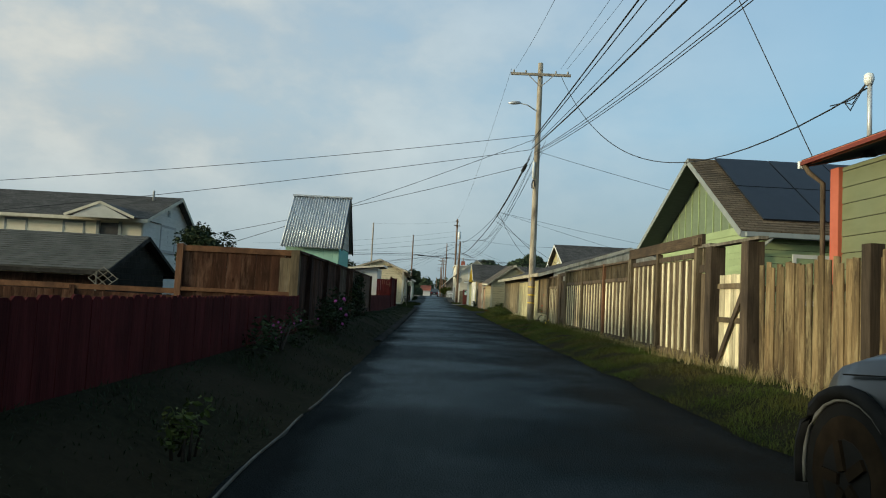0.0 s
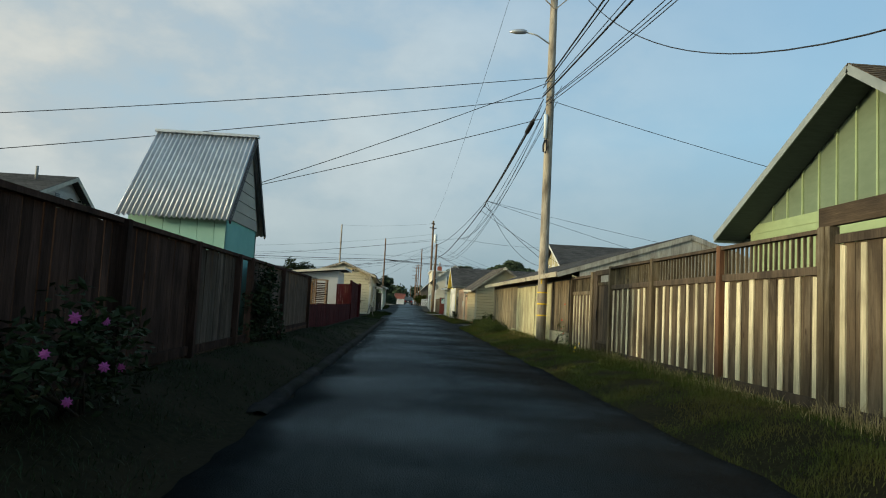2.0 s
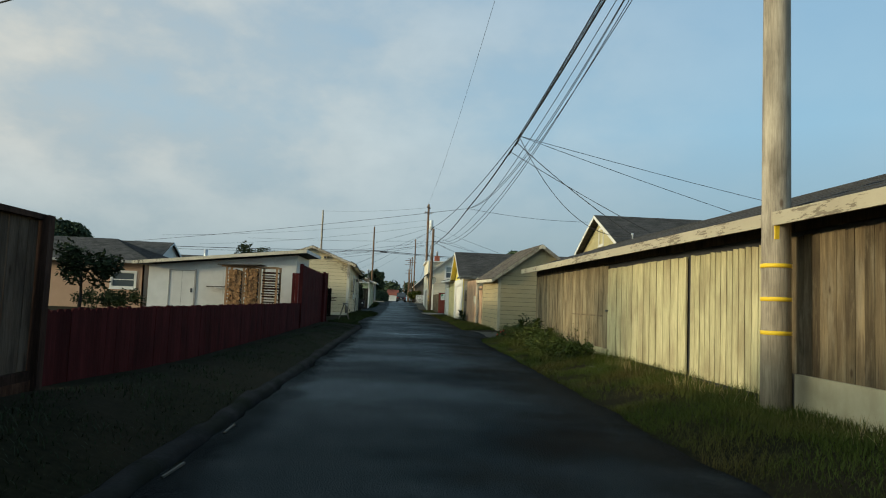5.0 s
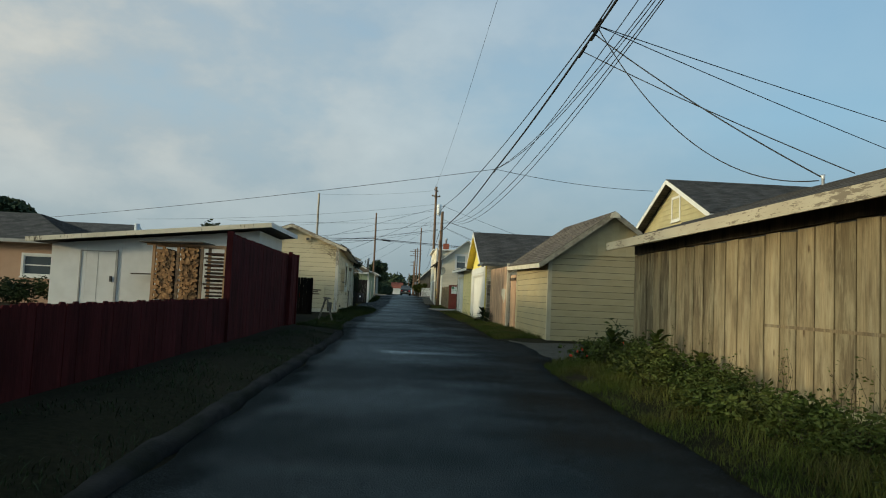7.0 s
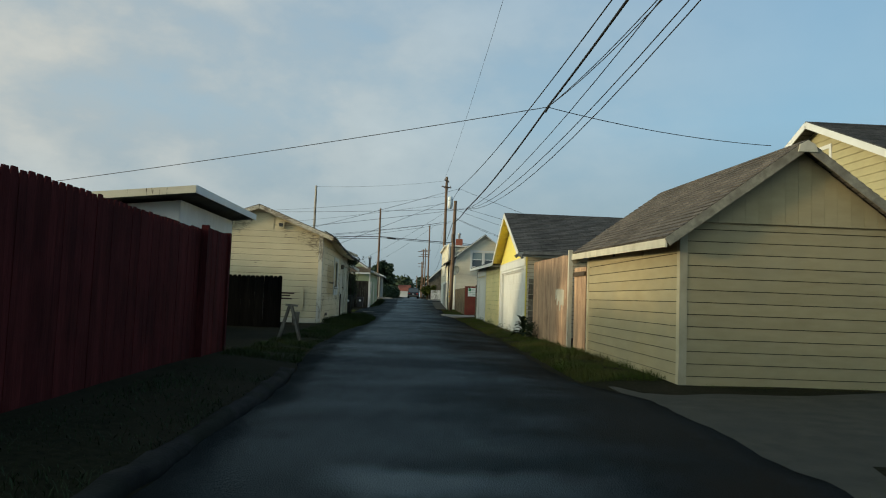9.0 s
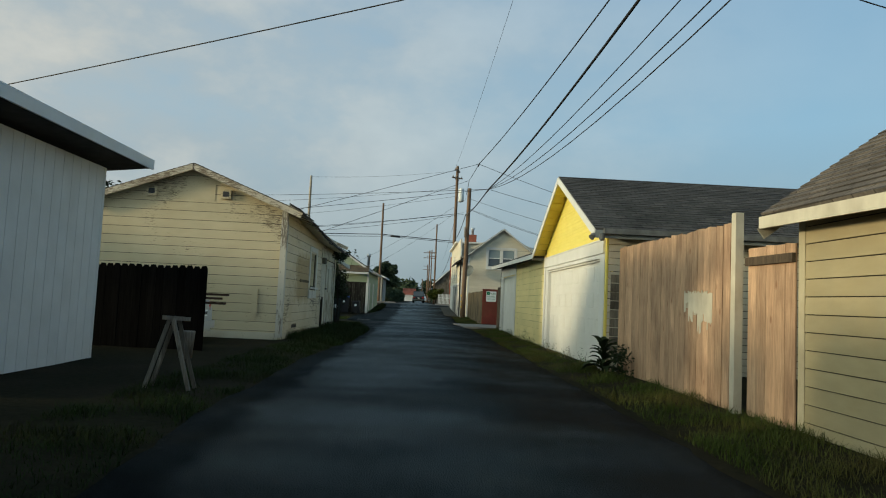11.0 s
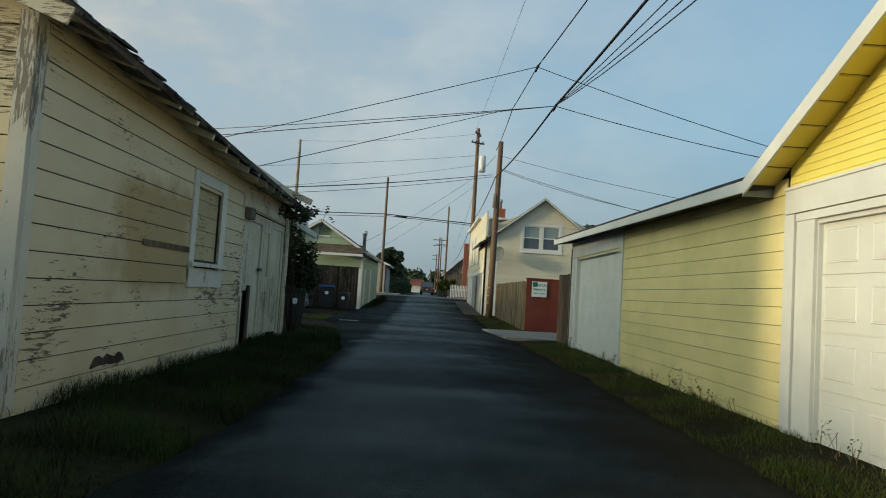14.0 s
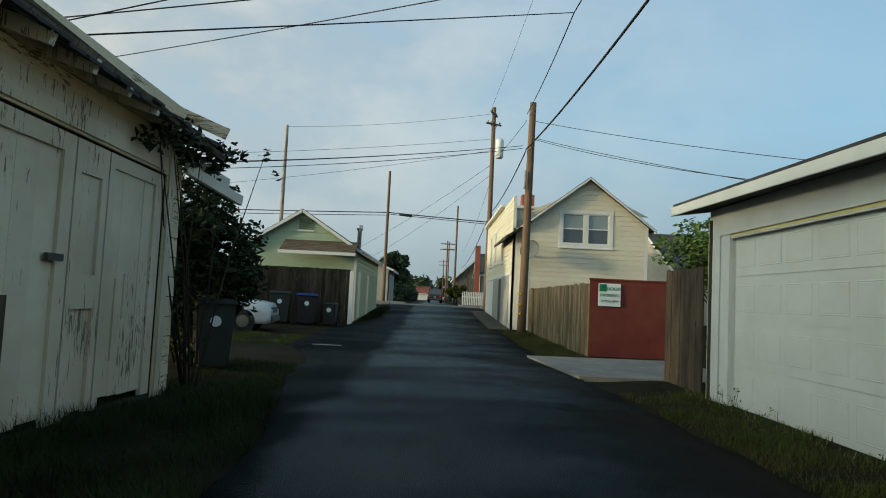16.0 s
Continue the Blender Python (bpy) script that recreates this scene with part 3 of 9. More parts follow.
M["grey_trim"] = surface("grey_trim_paint", (0.20, 0.225, 0.225), (0.26, 0.285, 0.28), (3, 3, 3), 0.7, 0.06, vary=0.04)
M["orange_trim"] = surface("coral_trim_paint", (0.38, 0.095, 0.055), (0.45, 0.12, 0.07), (3, 3, 3), 0.7, 0.05, vary=0.04)
M["teal"] = surface("teal_paint", (0.155, 0.42, 0.36), (0.20, 0.49, 0.42), (3, 3, 3), 0.7, 0.08, stain=(0.13, 0.34, 0.30), stain_scale=1.0, stain_amt=0.4)
M["beige_siding"] = surface("beige_siding", (0.36, 0.33, 0.27), (0.43, 0.395, 0.33), (2, 2, 6), 0.8, 0.08, stain=(0.28, 0.26, 0.21), stain_scale=1.0, stain_amt=0.4, vary=0.05)
M["mint"] = surface("mint_green_paint", (0.30, 0.38, 0.265), (0.36, 0.445, 0.315), (2, 2, 5), 0.75, 0.06, stain=(0.25, 0.31, 0.22), stain_scale=0.8, stain_amt=0.4, vary=0.04)
M["dull_yellow"] = surface("dull_yellow_paint", (0.38, 0.33, 0.175), (0.45, 0.395, 0.215), (2, 2, 6), 0.75, 0.06, stain=(0.31, 0.27, 0.15), stain_scale=0.8, stain_amt=0.5, vary=0.04)
M["cream"] = surface("cream_paint", (0.60, 0.545, 0.415), (0.68, 0.62, 0.49), (2, 2, 6), 0.75, 0.06, stain=(0.52, 0.47, 0.33), stain_scale=0.7, stain_amt=0.35, vary=0.03)
M["peach"] = surface("peach_paint", (0.36, 0.225, 0.145), (0.42, 0.27, 0.18), (2, 2, 2), 0.8, 0.06, stain=(0.45, 0.3, 0.2), stain_scale=0.6, stain_amt=0.4)
M["shingle_grey"] = shingled("grey_shingles", (0.070, 0.069, 0.067), (0.14, 0.135, 0.128), 0)
M["shingle_grey_y"] = shingled("weathered_shingles", (0.10, 0.088, 0.075), (0.19, 0.165, 0.14), 1)
M["shingle_brown"] = shingled("brown_shingles", (0.10, 0.075, 0.052), (0.20, 0.155, 0.105), 0)
M["shingle_dark_y"] = shingled("dark_shingles", (0.05, 0.048, 0.047), (0.10, 0.095, 0.09), 1)
M["old_felt"] = surface("greyed_roofing_felt", (0.050, 0.050, 0.045), (0.095, 0.092, 0.082), (3, 6, 6), 0.95, 0.4, stain=(0.035, 0.036, 0.03), stain_scale=1.5, stain_amt=0.6, fine=40)
M["felt"] = surface("roofing_felt", (0.030, 0.030, 0.032), (0.065, 0.063, 0.062), (4, 4, 4), 0.95, 0.4, stain=(0.02, 0.02, 0.02), stain_scale=1.5, stain_amt=0.5, fine=40)
M["steel"] = surface("galvanised_steel", (0.44, 0.46, 0.47), (0.60, 0.62, 0.63), (5, 5, 5), 0.32, 0.05, metal=0.35, stain=(0.40, 0.40, 0.40), stain_scale=1.5, stain_amt=0.4, spec=0.5)
M["pole"] = boards("pole_wood", (0.23, 0.195, 0.150), (0.46, 0.395, 0.305), (0.11, 0.088, 0.066), 0.0, amount=0.8, bleach=(0.52, 0.46, 0.36))
M["pole_dark"] = surface("brown_pole_wood", (0.115, 0.070, 0.042), (0.21, 0.135, 0.085), (22, 22, 0.9), 0.9, 0.5)
M["wire"] = surface("black_cable", (0.012, 0.012, 0.013), (0.02, 0.02, 0.02), (5, 5, 5), 0.6, 0)
M["black"] = surface("black_plastic", (0.015, 0.015, 0.016), (0.026, 0.026, 0.027), (8, 8, 8), 0.5, 0.05)
M["dark_trim"] = surface("dark_trim", (0.030, 0.031, 0.033), (0.045, 0.046, 0.048), (5, 5, 5), 0.6, 0.05)
M["solar"] = surface("solar_glass", (0.016, 0.018, 0.022), (0.022, 0.025, 0.030), (3, 3, 3), 0.45, 0, spec=0.25)
M["brick_red"] = surface("red_brick", (0.22, 0.065, 0.04), (0.33, 0.105, 0.065), (9, 9, 14), 0.9, 0.3)
M["leaf"] = surface("leaf_green", (0.034, 0.066, 0.017), (0.080, 0.130, 0.035), (6, 6, 6), 0.65, 0, vary=0.2, spec=0.2)
M["weed_leaf"] = surface("weed_leaf", (0.025, 0.042, 0.008), (0.060, 0.082, 0.017), (4, 4, 4), 0.7, 0, stain=(0.085, 0.082, 0.022), stain_scale=1.6, stain_amt=0.5, vary=0.2, spec=0.15)
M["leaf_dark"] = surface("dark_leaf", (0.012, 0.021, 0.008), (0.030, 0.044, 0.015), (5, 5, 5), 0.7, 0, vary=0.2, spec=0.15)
# lighter leaf for far trees: distant haze is painted into the colour
M["leaf_far"] = surface("haze_painted_far_leaf", (0.035, 0.055, 0.030), (0.070, 0.095, 0.055), (1, 1, 1), 0.8, 0, vary=0.2, spec=0.1)
M["near_black"] = boards("near_black_grey_boards", (0.012, 0.011, 0.010), (0.045, 0.041, 0.036), (0.010, 0.009, 0.008), 0.3, spec=0.05)
# siding lifted paler: light on the left house's gable is painted in
M["pale_siding"] = surface("light_lifted_grey_siding", (0.47, 0.45, 0.40), (0.55, 0.53, 0.47), (2, 2, 6), 0.8, 0.08, stain=(0.38, 0.36, 0.31), stain_scale=1.0, stain_amt=0.4, vary=0.05)
M["cap_cedar"] = boards("orange_cap_rail", (0.11, 0.050, 0.024), (0.20, 0.095, 0.045), (0.06, 0.03, 0.017), 0.1, axis="y", knots=False)
M["grass"] = surface("grass_blades", (0.034, 0.053, 0.0095), (0.078, 0.099, 0.020), (1.2, 1.2, 1.2), 0.85, 0, stain=(0.105, 0.076, 0.028), stain_scale=0.7, stain_amt=0.8, spec=0.1)
# darker copy of the grass: shade beside the sheds is painted in
M["grass_shade"] = surface("shade_tinted_grass_blades", (0.012, 0.024, 0.005), (0.031, 0.049, 0.011), (1.2, 1.2, 1.2), 0.85, 0, stain=(0.03, 0.03, 0.012), stain_scale=0.9, stain_amt=0.6, spec=0.1)
M["weed_grass"] = surface("weed_blades", (0.040, 0.056, 0.009), (0.090, 0.106, 0.021), (1.2, 1.2, 1.2), 0.85, 0, stain=(0.09, 0.072, 0.03), stain_scale=0.9, stain_amt=0.6, spec=0.1)
M["straw"] = surface("dry_grass", (0.22, 0.17, 0.075), (0.34, 0.27, 0.13), (3, 3, 3), 0.85, 0)
M["pink"] = surface("pink_petals", (0.24, 0.03, 0.15), (0.38, 0.08, 0.27), (8, 8, 8), 0.7, 0)
M["red_flower"] = surface("red_petals", (0.34, 0.02, 0.010), (0.46, 0.04, 0.014), (8, 8, 8), 0.7, 0)
M["bark"] = surface("bark", (0.022, 0.017, 0.012), (0.05, 0.038, 0.027), (9, 9, 3), 0.95, 0.5)
M["log_bark"] = surface("log_bark", (0.09, 0.055, 0.032), (0.17, 0.11, 0.065), (9, 2, 9), 0.95, 0.4, vary=0.25)
M["log_end"] = surface("cut_log_end", (0.22, 0.10, 0.038), (0.46, 0.26, 0.115), (14, 14, 14), 0.85, 0.2, vary=0.35)
M["rubber"] = surface("tyre_rubber", (0.018, 0.017, 0.016), (0.032, 0.03, 0.028), (8, 8, 8), 0.9, 0.2)
M["tyre_mud"] = surface("muddy_rubber", (0.006, 0.0045, 0.003), (0.022, 0.015, 0.009), (5, 5, 5), 1.0, 0.3, spec=0.05)
M["arch_rubber"] = surface("dull_black_rubber", (0.004, 0.004, 0.004), (0.008, 0.008, 0.008), (8, 8, 8), 0.85, 0.1, spec=0.12)
M["chrome"] = surface("bright_metal", (0.55, 0.56, 0.57), (0.65, 0.66, 0.67), (5, 5, 5), 0.2, 0, metal=1.0)
M["truck_paint"] = surface("dark_blue_car_paint", (0.006, 0.009, 0.012), (0.010, 0.014, 0.017), (3, 3, 3), 0.28, 0, spec=0.42, stain=(0.014, 0.013, 0.011), stain_scale=1.5, stain_amt=0.4)
M["truck_trim"] = surface("grey_cladding", (0.085, 0.085, 0.08), (0.13, 0.13, 0.12), (4, 4, 4), 0.7, 0.05)
M["car_white"] = surface("white_car_paint", (0.52, 0.52, 0.51), (0.58, 0.58, 0.57), (2, 2, 2), 0.25, 0, spec=0.6)
M["car_silver"] = surface("silver_car_paint", (0.34, 0.35, 0.36), (0.40, 0.41, 0.42), (2, 2, 2), 0.28, 0, metal=0.4, spec=0.6)
M["car_dark"] = surface("dark_car_paint", (0.020, 0.024, 0.028), (0.028, 0.032, 0.036), (2, 2, 2), 0.25, 0, spec=0.6)
M["tail_red"] = surface("red_lamp_plastic", (0.45, 0.02, 0.015), (0.5, 0.03, 0.02), (4, 4, 4), 0.2, 0)
M["amber"] = surface("amber_plastic", (0.7, 0.25, 0.03), (0.75, 0.3, 0.05), (4, 4, 4), 0.25, 0)
M["bin_green"] = surface("dark_bin_plastic", (0.020, 0.026, 0.022), (0.032, 0.038, 0.032), (6, 6, 6), 0.55, 0.05)
M["bin_blue"] = surface("blue_lid_plastic", (0.012, 0.04, 0.15), (0.018, 0.06, 0.20), (6, 6, 6), 0.45, 0.05)
M["sign_white"] = surface("sign_white", (0.66, 0.68, 0.66), (0.74, 0.76, 0.74), (6, 6, 6), 0.45, 0)
M["sign_green"] = surface("sign_green", (0.01, 0.16, 0.075), (0.015, 0.19, 0.09), (6, 6, 6), 0.45, 0)
M["yellow_tag"] = surface("yellow_marker", (0.72, 0.47, 0.02), (0.80, 0.55, 0.04), (6, 6, 6), 0.5, 0)
M["tarp"] = surface("grey_panel", (0.27, 0.26, 0.24), (0.35, 0.34, 0.31), (3, 3, 3), 0.85, 0.2)


def glass(name, tint=(0.06, 0.075, 0.085)):
    m = bpy.data.materials.new(name)
    m.use_nodes = True
    b = m.node_tree.nodes["Principled BSDF"]
    b.inputs["Base Color"].default_value = (*tint, 1)
    b.inputs["Roughness"].default_value = 0.06
    b.inputs["Specular IOR Level"].default_value = 0.8
    return m


M["glass"] = glass("window_glass")
M["glass_pale"] = glass("blinds_behind_glass", (0.20, 0.25, 0.25))

# ---- building helpers ----
ORIGIN = {}


def thing(name, at, label, category, group="", kind=""):
    ob = new(name)
    ob.empty_display_size = 0.2
    ob.location = at
    ORIGIN[ob.name] = Vector(at)
    return tagged(ob, label, category, group, kind)


def part(name, bm, material, parent, label=""):
    """Links a bmesh, drawn in world metres, as one mesh under a thing or a part."""
    base = ORIGIN[parent.name]
    bmesh.ops.translate(bm, verts=bm.verts, vec=-base)
    me = bpy.data.meshes.new(name)
    bm.to_mesh(me)
    bm.free()
    me.materials.append(material)
    ob = new(name, me)
    ob.parent = parent
    ORIGIN[ob.name] = base
    if label:
        ob["label"] = label
    return ob


def piece(name, me, parent, at, turn=0.0, size=(1, 1, 1)):
    """One of many alike pieces: an object of its own on a shared mesh."""
    ob = new(name, me)
    ob.parent = parent
    ob.location = Vector(at) - ORIGIN[parent.name]
    ob.rotation_euler = (0, 0, turn)
    ob.scale = size
    return ob


def solo(name, bm, material, label, category, group="", kind=""):
    """A thing that is one mesh."""
    me = bpy.data.meshes.new(name)
    bm.to_mesh(me)
    bm.free()
    me.materials.append(material)
    return tagged(new(name, me), label, category, group, kind)


def box(bm, x0, x1, y0, y1, z0, z1):
    v = [bm.verts.new((x, y, z)) for z in (z0, z1) for x, y in ((x0, y0), (x1, y0), (x1, y1), (x0, y1))]
    for f in ((3, 2, 1, 0), (4, 5, 6, 7), (0, 1, 5, 4), (1, 2, 6, 5), (2, 3, 7, 6), (3, 0, 4, 7)):
        bm.faces.new([v[i] for i in f])
    return v


def boxed(x0, x1, y0, y1, z0, z1, bevel=0.0):
    bm = bmesh.new()
    box(bm, x0, x1, y0, y1, z0, z1)
    if bevel:
        bmesh.ops.bevel(bm, geom=bm.edges[:], offset=bevel, segments=1, affect="EDGES")
    return bm


def hexa(bm, a, b):
    """A solid between two quads of corners, each given in the same order."""
    va, vb = [bm.verts.new(p) for p in a], [bm.verts.new(p) for p in b]
    n = len(va)
    bm.faces.new(va[::-1])
    bm.faces.new(vb)
    for i in range(n):
        bm.faces.new((va[i], va[(i + 1) % n], vb[(i + 1) % n], vb[i]))


def beam(bm, p, q, w, h):
    """A straight bar with a w x h section from p to q; h is measured upwards."""
    p, q = Vector(p), Vector(q)
    d = (q - p).normalized()
    side = d.cross(Vector((0, 0, 1)))
    side = side.normalized() if side.length > 1e-4 else Vector((1, 0, 0))
    up = side.cross(d)
    c = [side * sx * w / 2 + up * sz * h / 2 for sx, sz in ((-1, -1), (1, -1), (1, 1), (-1, 1))]
    hexa(bm, [p + k for k in c], [q + k for k in c])


def tube(bm, pts, radii, sides=10):
    rings = []
    for i, p in enumerate(pts):
        p = Vector(p)
        d = (Vector(pts[min(i + 1, len(pts) - 1)]) - Vector(pts[max(i - 1, 0)])).normalized()
        a = d.orthogonal().normalized()
        b = d.cross(a)
        r = radii[i] if isinstance(radii, (list, tuple)) else radii
        rings.append([bm.verts.new(p + (a * math.cos(2 * math.pi * k / sides) + b * math.sin(2 * math.pi * k / sides)) * r) for k in range(sides)])
    for r0, r1 in zip(rings, rings[1:]):
        for k in range(sides):
            f = bm.faces.new((r0[k], r0[(k + 1) % sides], r1[(k + 1) % sides], r1[k]))
            f.smooth = True
    bm.faces.new(rings[0][::-1])
    bm.faces.new(rings[-1])


def smoothstep(a, b, t):
    t = max(0.0, min(1.0, (t - a) / (b - a)))
    return t * t * (3 - 2 * t)


def gz(y):
    """The height of the alley's bed: a slight rise from the start, level, then a rise towards the cross street."""
    return -0.2 * (1 - max(0.0, min(1.0, (y - 8) / 66))) + 0.25 * smoothstep(100, 120, y) + 0.5 * smoothstep(112, 132, y)


class Wall:
    """A wall's own coordinates: s along it from p to q, z up, o outwards (to the right of the way from p to q)."""

    def __init__(self, p, q):
        self.p, self.q = Vector((*p, 0)), Vector((*q, 0))
        self.len = (self.q - self.p).length
        self.d = (self.q - self.p) / self.len
        self.n = Vector((self.d.y, -self.d.x, 0))

    def at(self, s, z, o=0.0):
        return self.p + self.d * s + self.n * o + Vector((0, 0, z))

    def slab(self, bm, s0, s1, z0, z1, o0, o1, top=None):
        """A block on the wall; top(s) caps it under a slope."""
        za, zb = (z1, z1) if top is None else (min(z1, top(s0)), min(z1, top(s1)))
        if za - z0 < 0.002 and zb - z0 < 0.002:
            return
        za, zb = max(za, z0 + 0.001), max(zb, z0 + 0.001)
        hexa(bm, [self.at(s0, z0, o0), self.at(s1, z0, o0), self.at(s1, z0, o1), self.at(s0, z0, o1)][::-1],
             [self.at(s0, za, o0), self.at(s1, zb, o0), self.at(s1, zb, o1), self.at(s0, za, o1)][::-1])


def spans(a, b, holes):
    """What is left of a..b between holes."""
    out = [(a, b)]
    for h0, h1 in holes:
        out = [p for s, e in out for p in ((s, min(e, h0)), (max(s, h1), e)) if p[1] - p[0] > 0.01]
    return out


def make_wall(parent, name, wall, z0, z1, core_mat, board_mat=None, row=0.2, holes=(), top=None, crest=None, style="lap", core=0.10, proud=0.024, z_from=None, groove=0.011):
    """A wall: its core with real openings, and its cladding, board by board. top(s): the height under the roof; crest: where the ridge meets it."""
    cuts = sorted({0.0, wall.len, *([crest] if crest else []), *[h[0] for h in holes], *[h[1] for h in holes]})
    bm = bmesh.new()
    zs = sorted({z0, z1, *[h[2] for h in holes], *[h[3] for h in holes]})
    for s0, s1 in zip(cuts, cuts[1:]):
        for a, b in zip(zs, zs[1:]):
            mid = ((s0 + s1) / 2, (a + b) / 2)
            if any(h[0] < mid[0] < h[1] and h[2] < mid[1] < h[3] for h in holes):
                continue
            wall.slab(bm, s0, s1, a, b, -core, 0.0, top)
    if holes or crest:
        bmesh.ops.remove_doubles(bm, verts=bm.verts[:], dist=0.0005)
    w = part(name, bm, M["joint"] if board_mat and style == "lap" and z_from is None else core_mat, parent)
    if board_mat is None:
        return w
    if style.startswith("lap"):
        if row < 0.1:
            proud, groove = 0.010, 0.004
        z = z0 if z_from is None else z_from
        while z < z1 - 0.02:
            zt = min(z + row, z1)
            zm = (z + zt) / 2
            here = [(h[0], h[1]) for h in holes if h[2] < zm < h[3]]
            for a, b in spans(0.0, wall.len, here):
                bm = bmesh.new()
                if top is not None:
                    # ends follow the slope
                    def inside(zz, lo=a, hi=b):
                        ss = [lo + (hi - lo) * k / 200 for k in range(201)]
                        ok = [s for s in ss if top(s) >= zz]
                        return (min(ok), max(ok)) if ok else None
                    lo_e, hi_e = inside(z), inside(zt)
                    if lo_e is None:
                        bm.free()
                        continue
                    hi_e = hi_e or (crest or wall.len / 2,) * 2
                else:
                    lo_e = hi_e = (a, b)
                hexa(bm, [wall.at(lo_e[0], z, 0.002), wall.at(lo_e[1], z, 0.002), wall.at(lo_e[1], z, proud), wall.at(lo_e[0], z, proud)][::-1],
                     [wall.at(hi_e[0], zt - groove, 0.002), wall.at(hi_e[1], zt - groove, 0.002), wall.at(hi_e[1], zt - groove, proud * 0.7), wall.at(hi_e[0], zt - groove, proud * 0.7)][::-1])
                part("board", bm, board_mat, w)
            z += row
    else:
        s = 0.0
        while s < wall.len - 0.01:
            e = min(s + row, wall.len)
            sm = (s + e) / 2
            here = [(h[2], h[3]) for h in holes if h[0] < sm < h[1]]
            tz = z1 if top is None else min(z1, max(top(s), top(e)))
            for a, b in spans(z0, tz, here):
                bm = bmesh.new()
                wall.slab(bm, s + 0.004, e - 0.004, a, b, 0.002, proud, top)
                part("board", bm, board_mat, w)
            s = e
    return w


def roof_slope(parent, eave, ridge, mat, row=0.14, thick=0.05, name="roof_slope"):
    """A roof plane from its eave line (two points) up to its ridge line, laid in overlapping courses."""
    e0, e1, r0, r1 = (Vector(v) for v in (*eave, *ridge))
    up = (r0 - e0)
    n = max(1, round(up.length / row))
    nor = (e1 - e0).cross(up).normalized()
    if nor.z < 0:
        nor = -nor
    bm = bmesh.new()
    loops = []
    for lo, hi in ((e0, r0), (e1, r1)):
        prof = [lo - nor * thick]
        for k in range(n):
            prof += [lo.lerp(hi, k / n) + nor * 0.016, lo.lerp(hi, (k + 1) / n) + nor * 0.003]
        prof.append(hi - nor * thick)
        loops.append([bm.verts.new(p) for p in prof])
    la, lb = loops
    m = len(la)
    for k in range(m):
        bm.faces.new((la[k], la[(k + 1) % m], lb[(k + 1) % m], lb[k]))
    bm.faces.new(la[::-1])
    bm.faces.new(lb)
    bmesh.ops.recalc_face_normals(bm, faces=bm.faces[:])
    return part(name, bm, mat, parent)


def plank(name, p, q, w, h, mat, parent, label=""):
    bm = bmesh.new()
    beam(bm, p, q, w, h)
    bmesh.ops.recalc_face_normals(bm, faces=bm.faces[:])
    return part(name, bm, mat, parent, label)


def window(parent, wall, s0, s1, z0, z1, frame_mat, trim=0.10, mull=1, rail=True, depth=0.05, pane_mat=None, trim_mat=None, sill=True, top_mat=None, wide=0.036):
    """A sash window set in an opening: casing, sashes, each pane, sill."""
    def ring(bm, a0, a1, c0, c1, w, o0, o1):
        """A rectangular frame in one piece, w wide."""
        loops = []
        for d, o in ((0, o0), (0, o1), (w, o1), (w, o0)):
            loops.append([bm.verts.new(wall.at(x, z, o)) for x, z in ((a0 + d, c0 + d), (a1 - d, c0 + d), (a1 - d, c1 - d), (a0 + d, c1 - d))])
        for p, q in zip(loops, loops[1:] + loops[:1]):
            for i in range(4):
                bm.faces.new((p[i], p[(i + 1) % 4], q[(i + 1) % 4], q[i]))
        bmesh.ops.recalc_face_normals(bm, faces=bm.faces[:])

    f = 0.045
    bm = bmesh.new()
    if trim:
        ring(bm, s0 - trim, s1 + trim, z0 - trim, z1 + trim, trim, 0.0, 0.045)
    else:
        ring(bm, s0, s1, z0, z1, f, -0.06, 0.015)
    win = part("window", bm, trim_mat or frame_mat, parent)
    if trim:
        bm = bmesh.new()
        ring(bm, s0, s1, z0, z1, f, -0.06, 0.015)
        part("sash", bm, frame_mat, win)
    cols = [s0 + f + (s1 - s0 - 2 * f) * k / mull for k in range(mull + 1)]
    for c in cols[1:-1]:
        bm = bmesh.new()
        wall.slab(bm, c - wide, c + wide, z0 + f, z1 - f, -0.06, 0.02)
        part("mullion", bm, frame_mat, win)
    zm = (z0 + z1) / 2
    if rail:
        for a, b in zip(cols, cols[1:]):
            bm = bmesh.new()
            wall.slab(bm, a + (wide if a != cols[0] else 0), b - (wide if b != cols[-1] else 0), zm - 0.025, zm + 0.025, -0.05, 0.008)
            part("meeting_rail", bm, frame_mat, win)
    for a, b in zip(cols, cols[1:]):
        for c, d in (((z0, zm), (zm, z1)) if rail else ((z0, z1),)):
            bm = bmesh.new()
            wall.slab(bm, a, b, c + 0.002, d - 0.002, -0.045, -0.035)
            part("pane", bm, (top_mat if top_mat and c > z0 else pane_mat) or M["glass"], win)
    if sill:
        bm = bmesh.new()
        wall.slab(bm, s0 - trim - 0.03, s1 + trim + 0.03, z0 - trim - 0.045, z0 - trim, 0.0, 0.085)
        part("sill", bm, frame_mat, win)
    return win


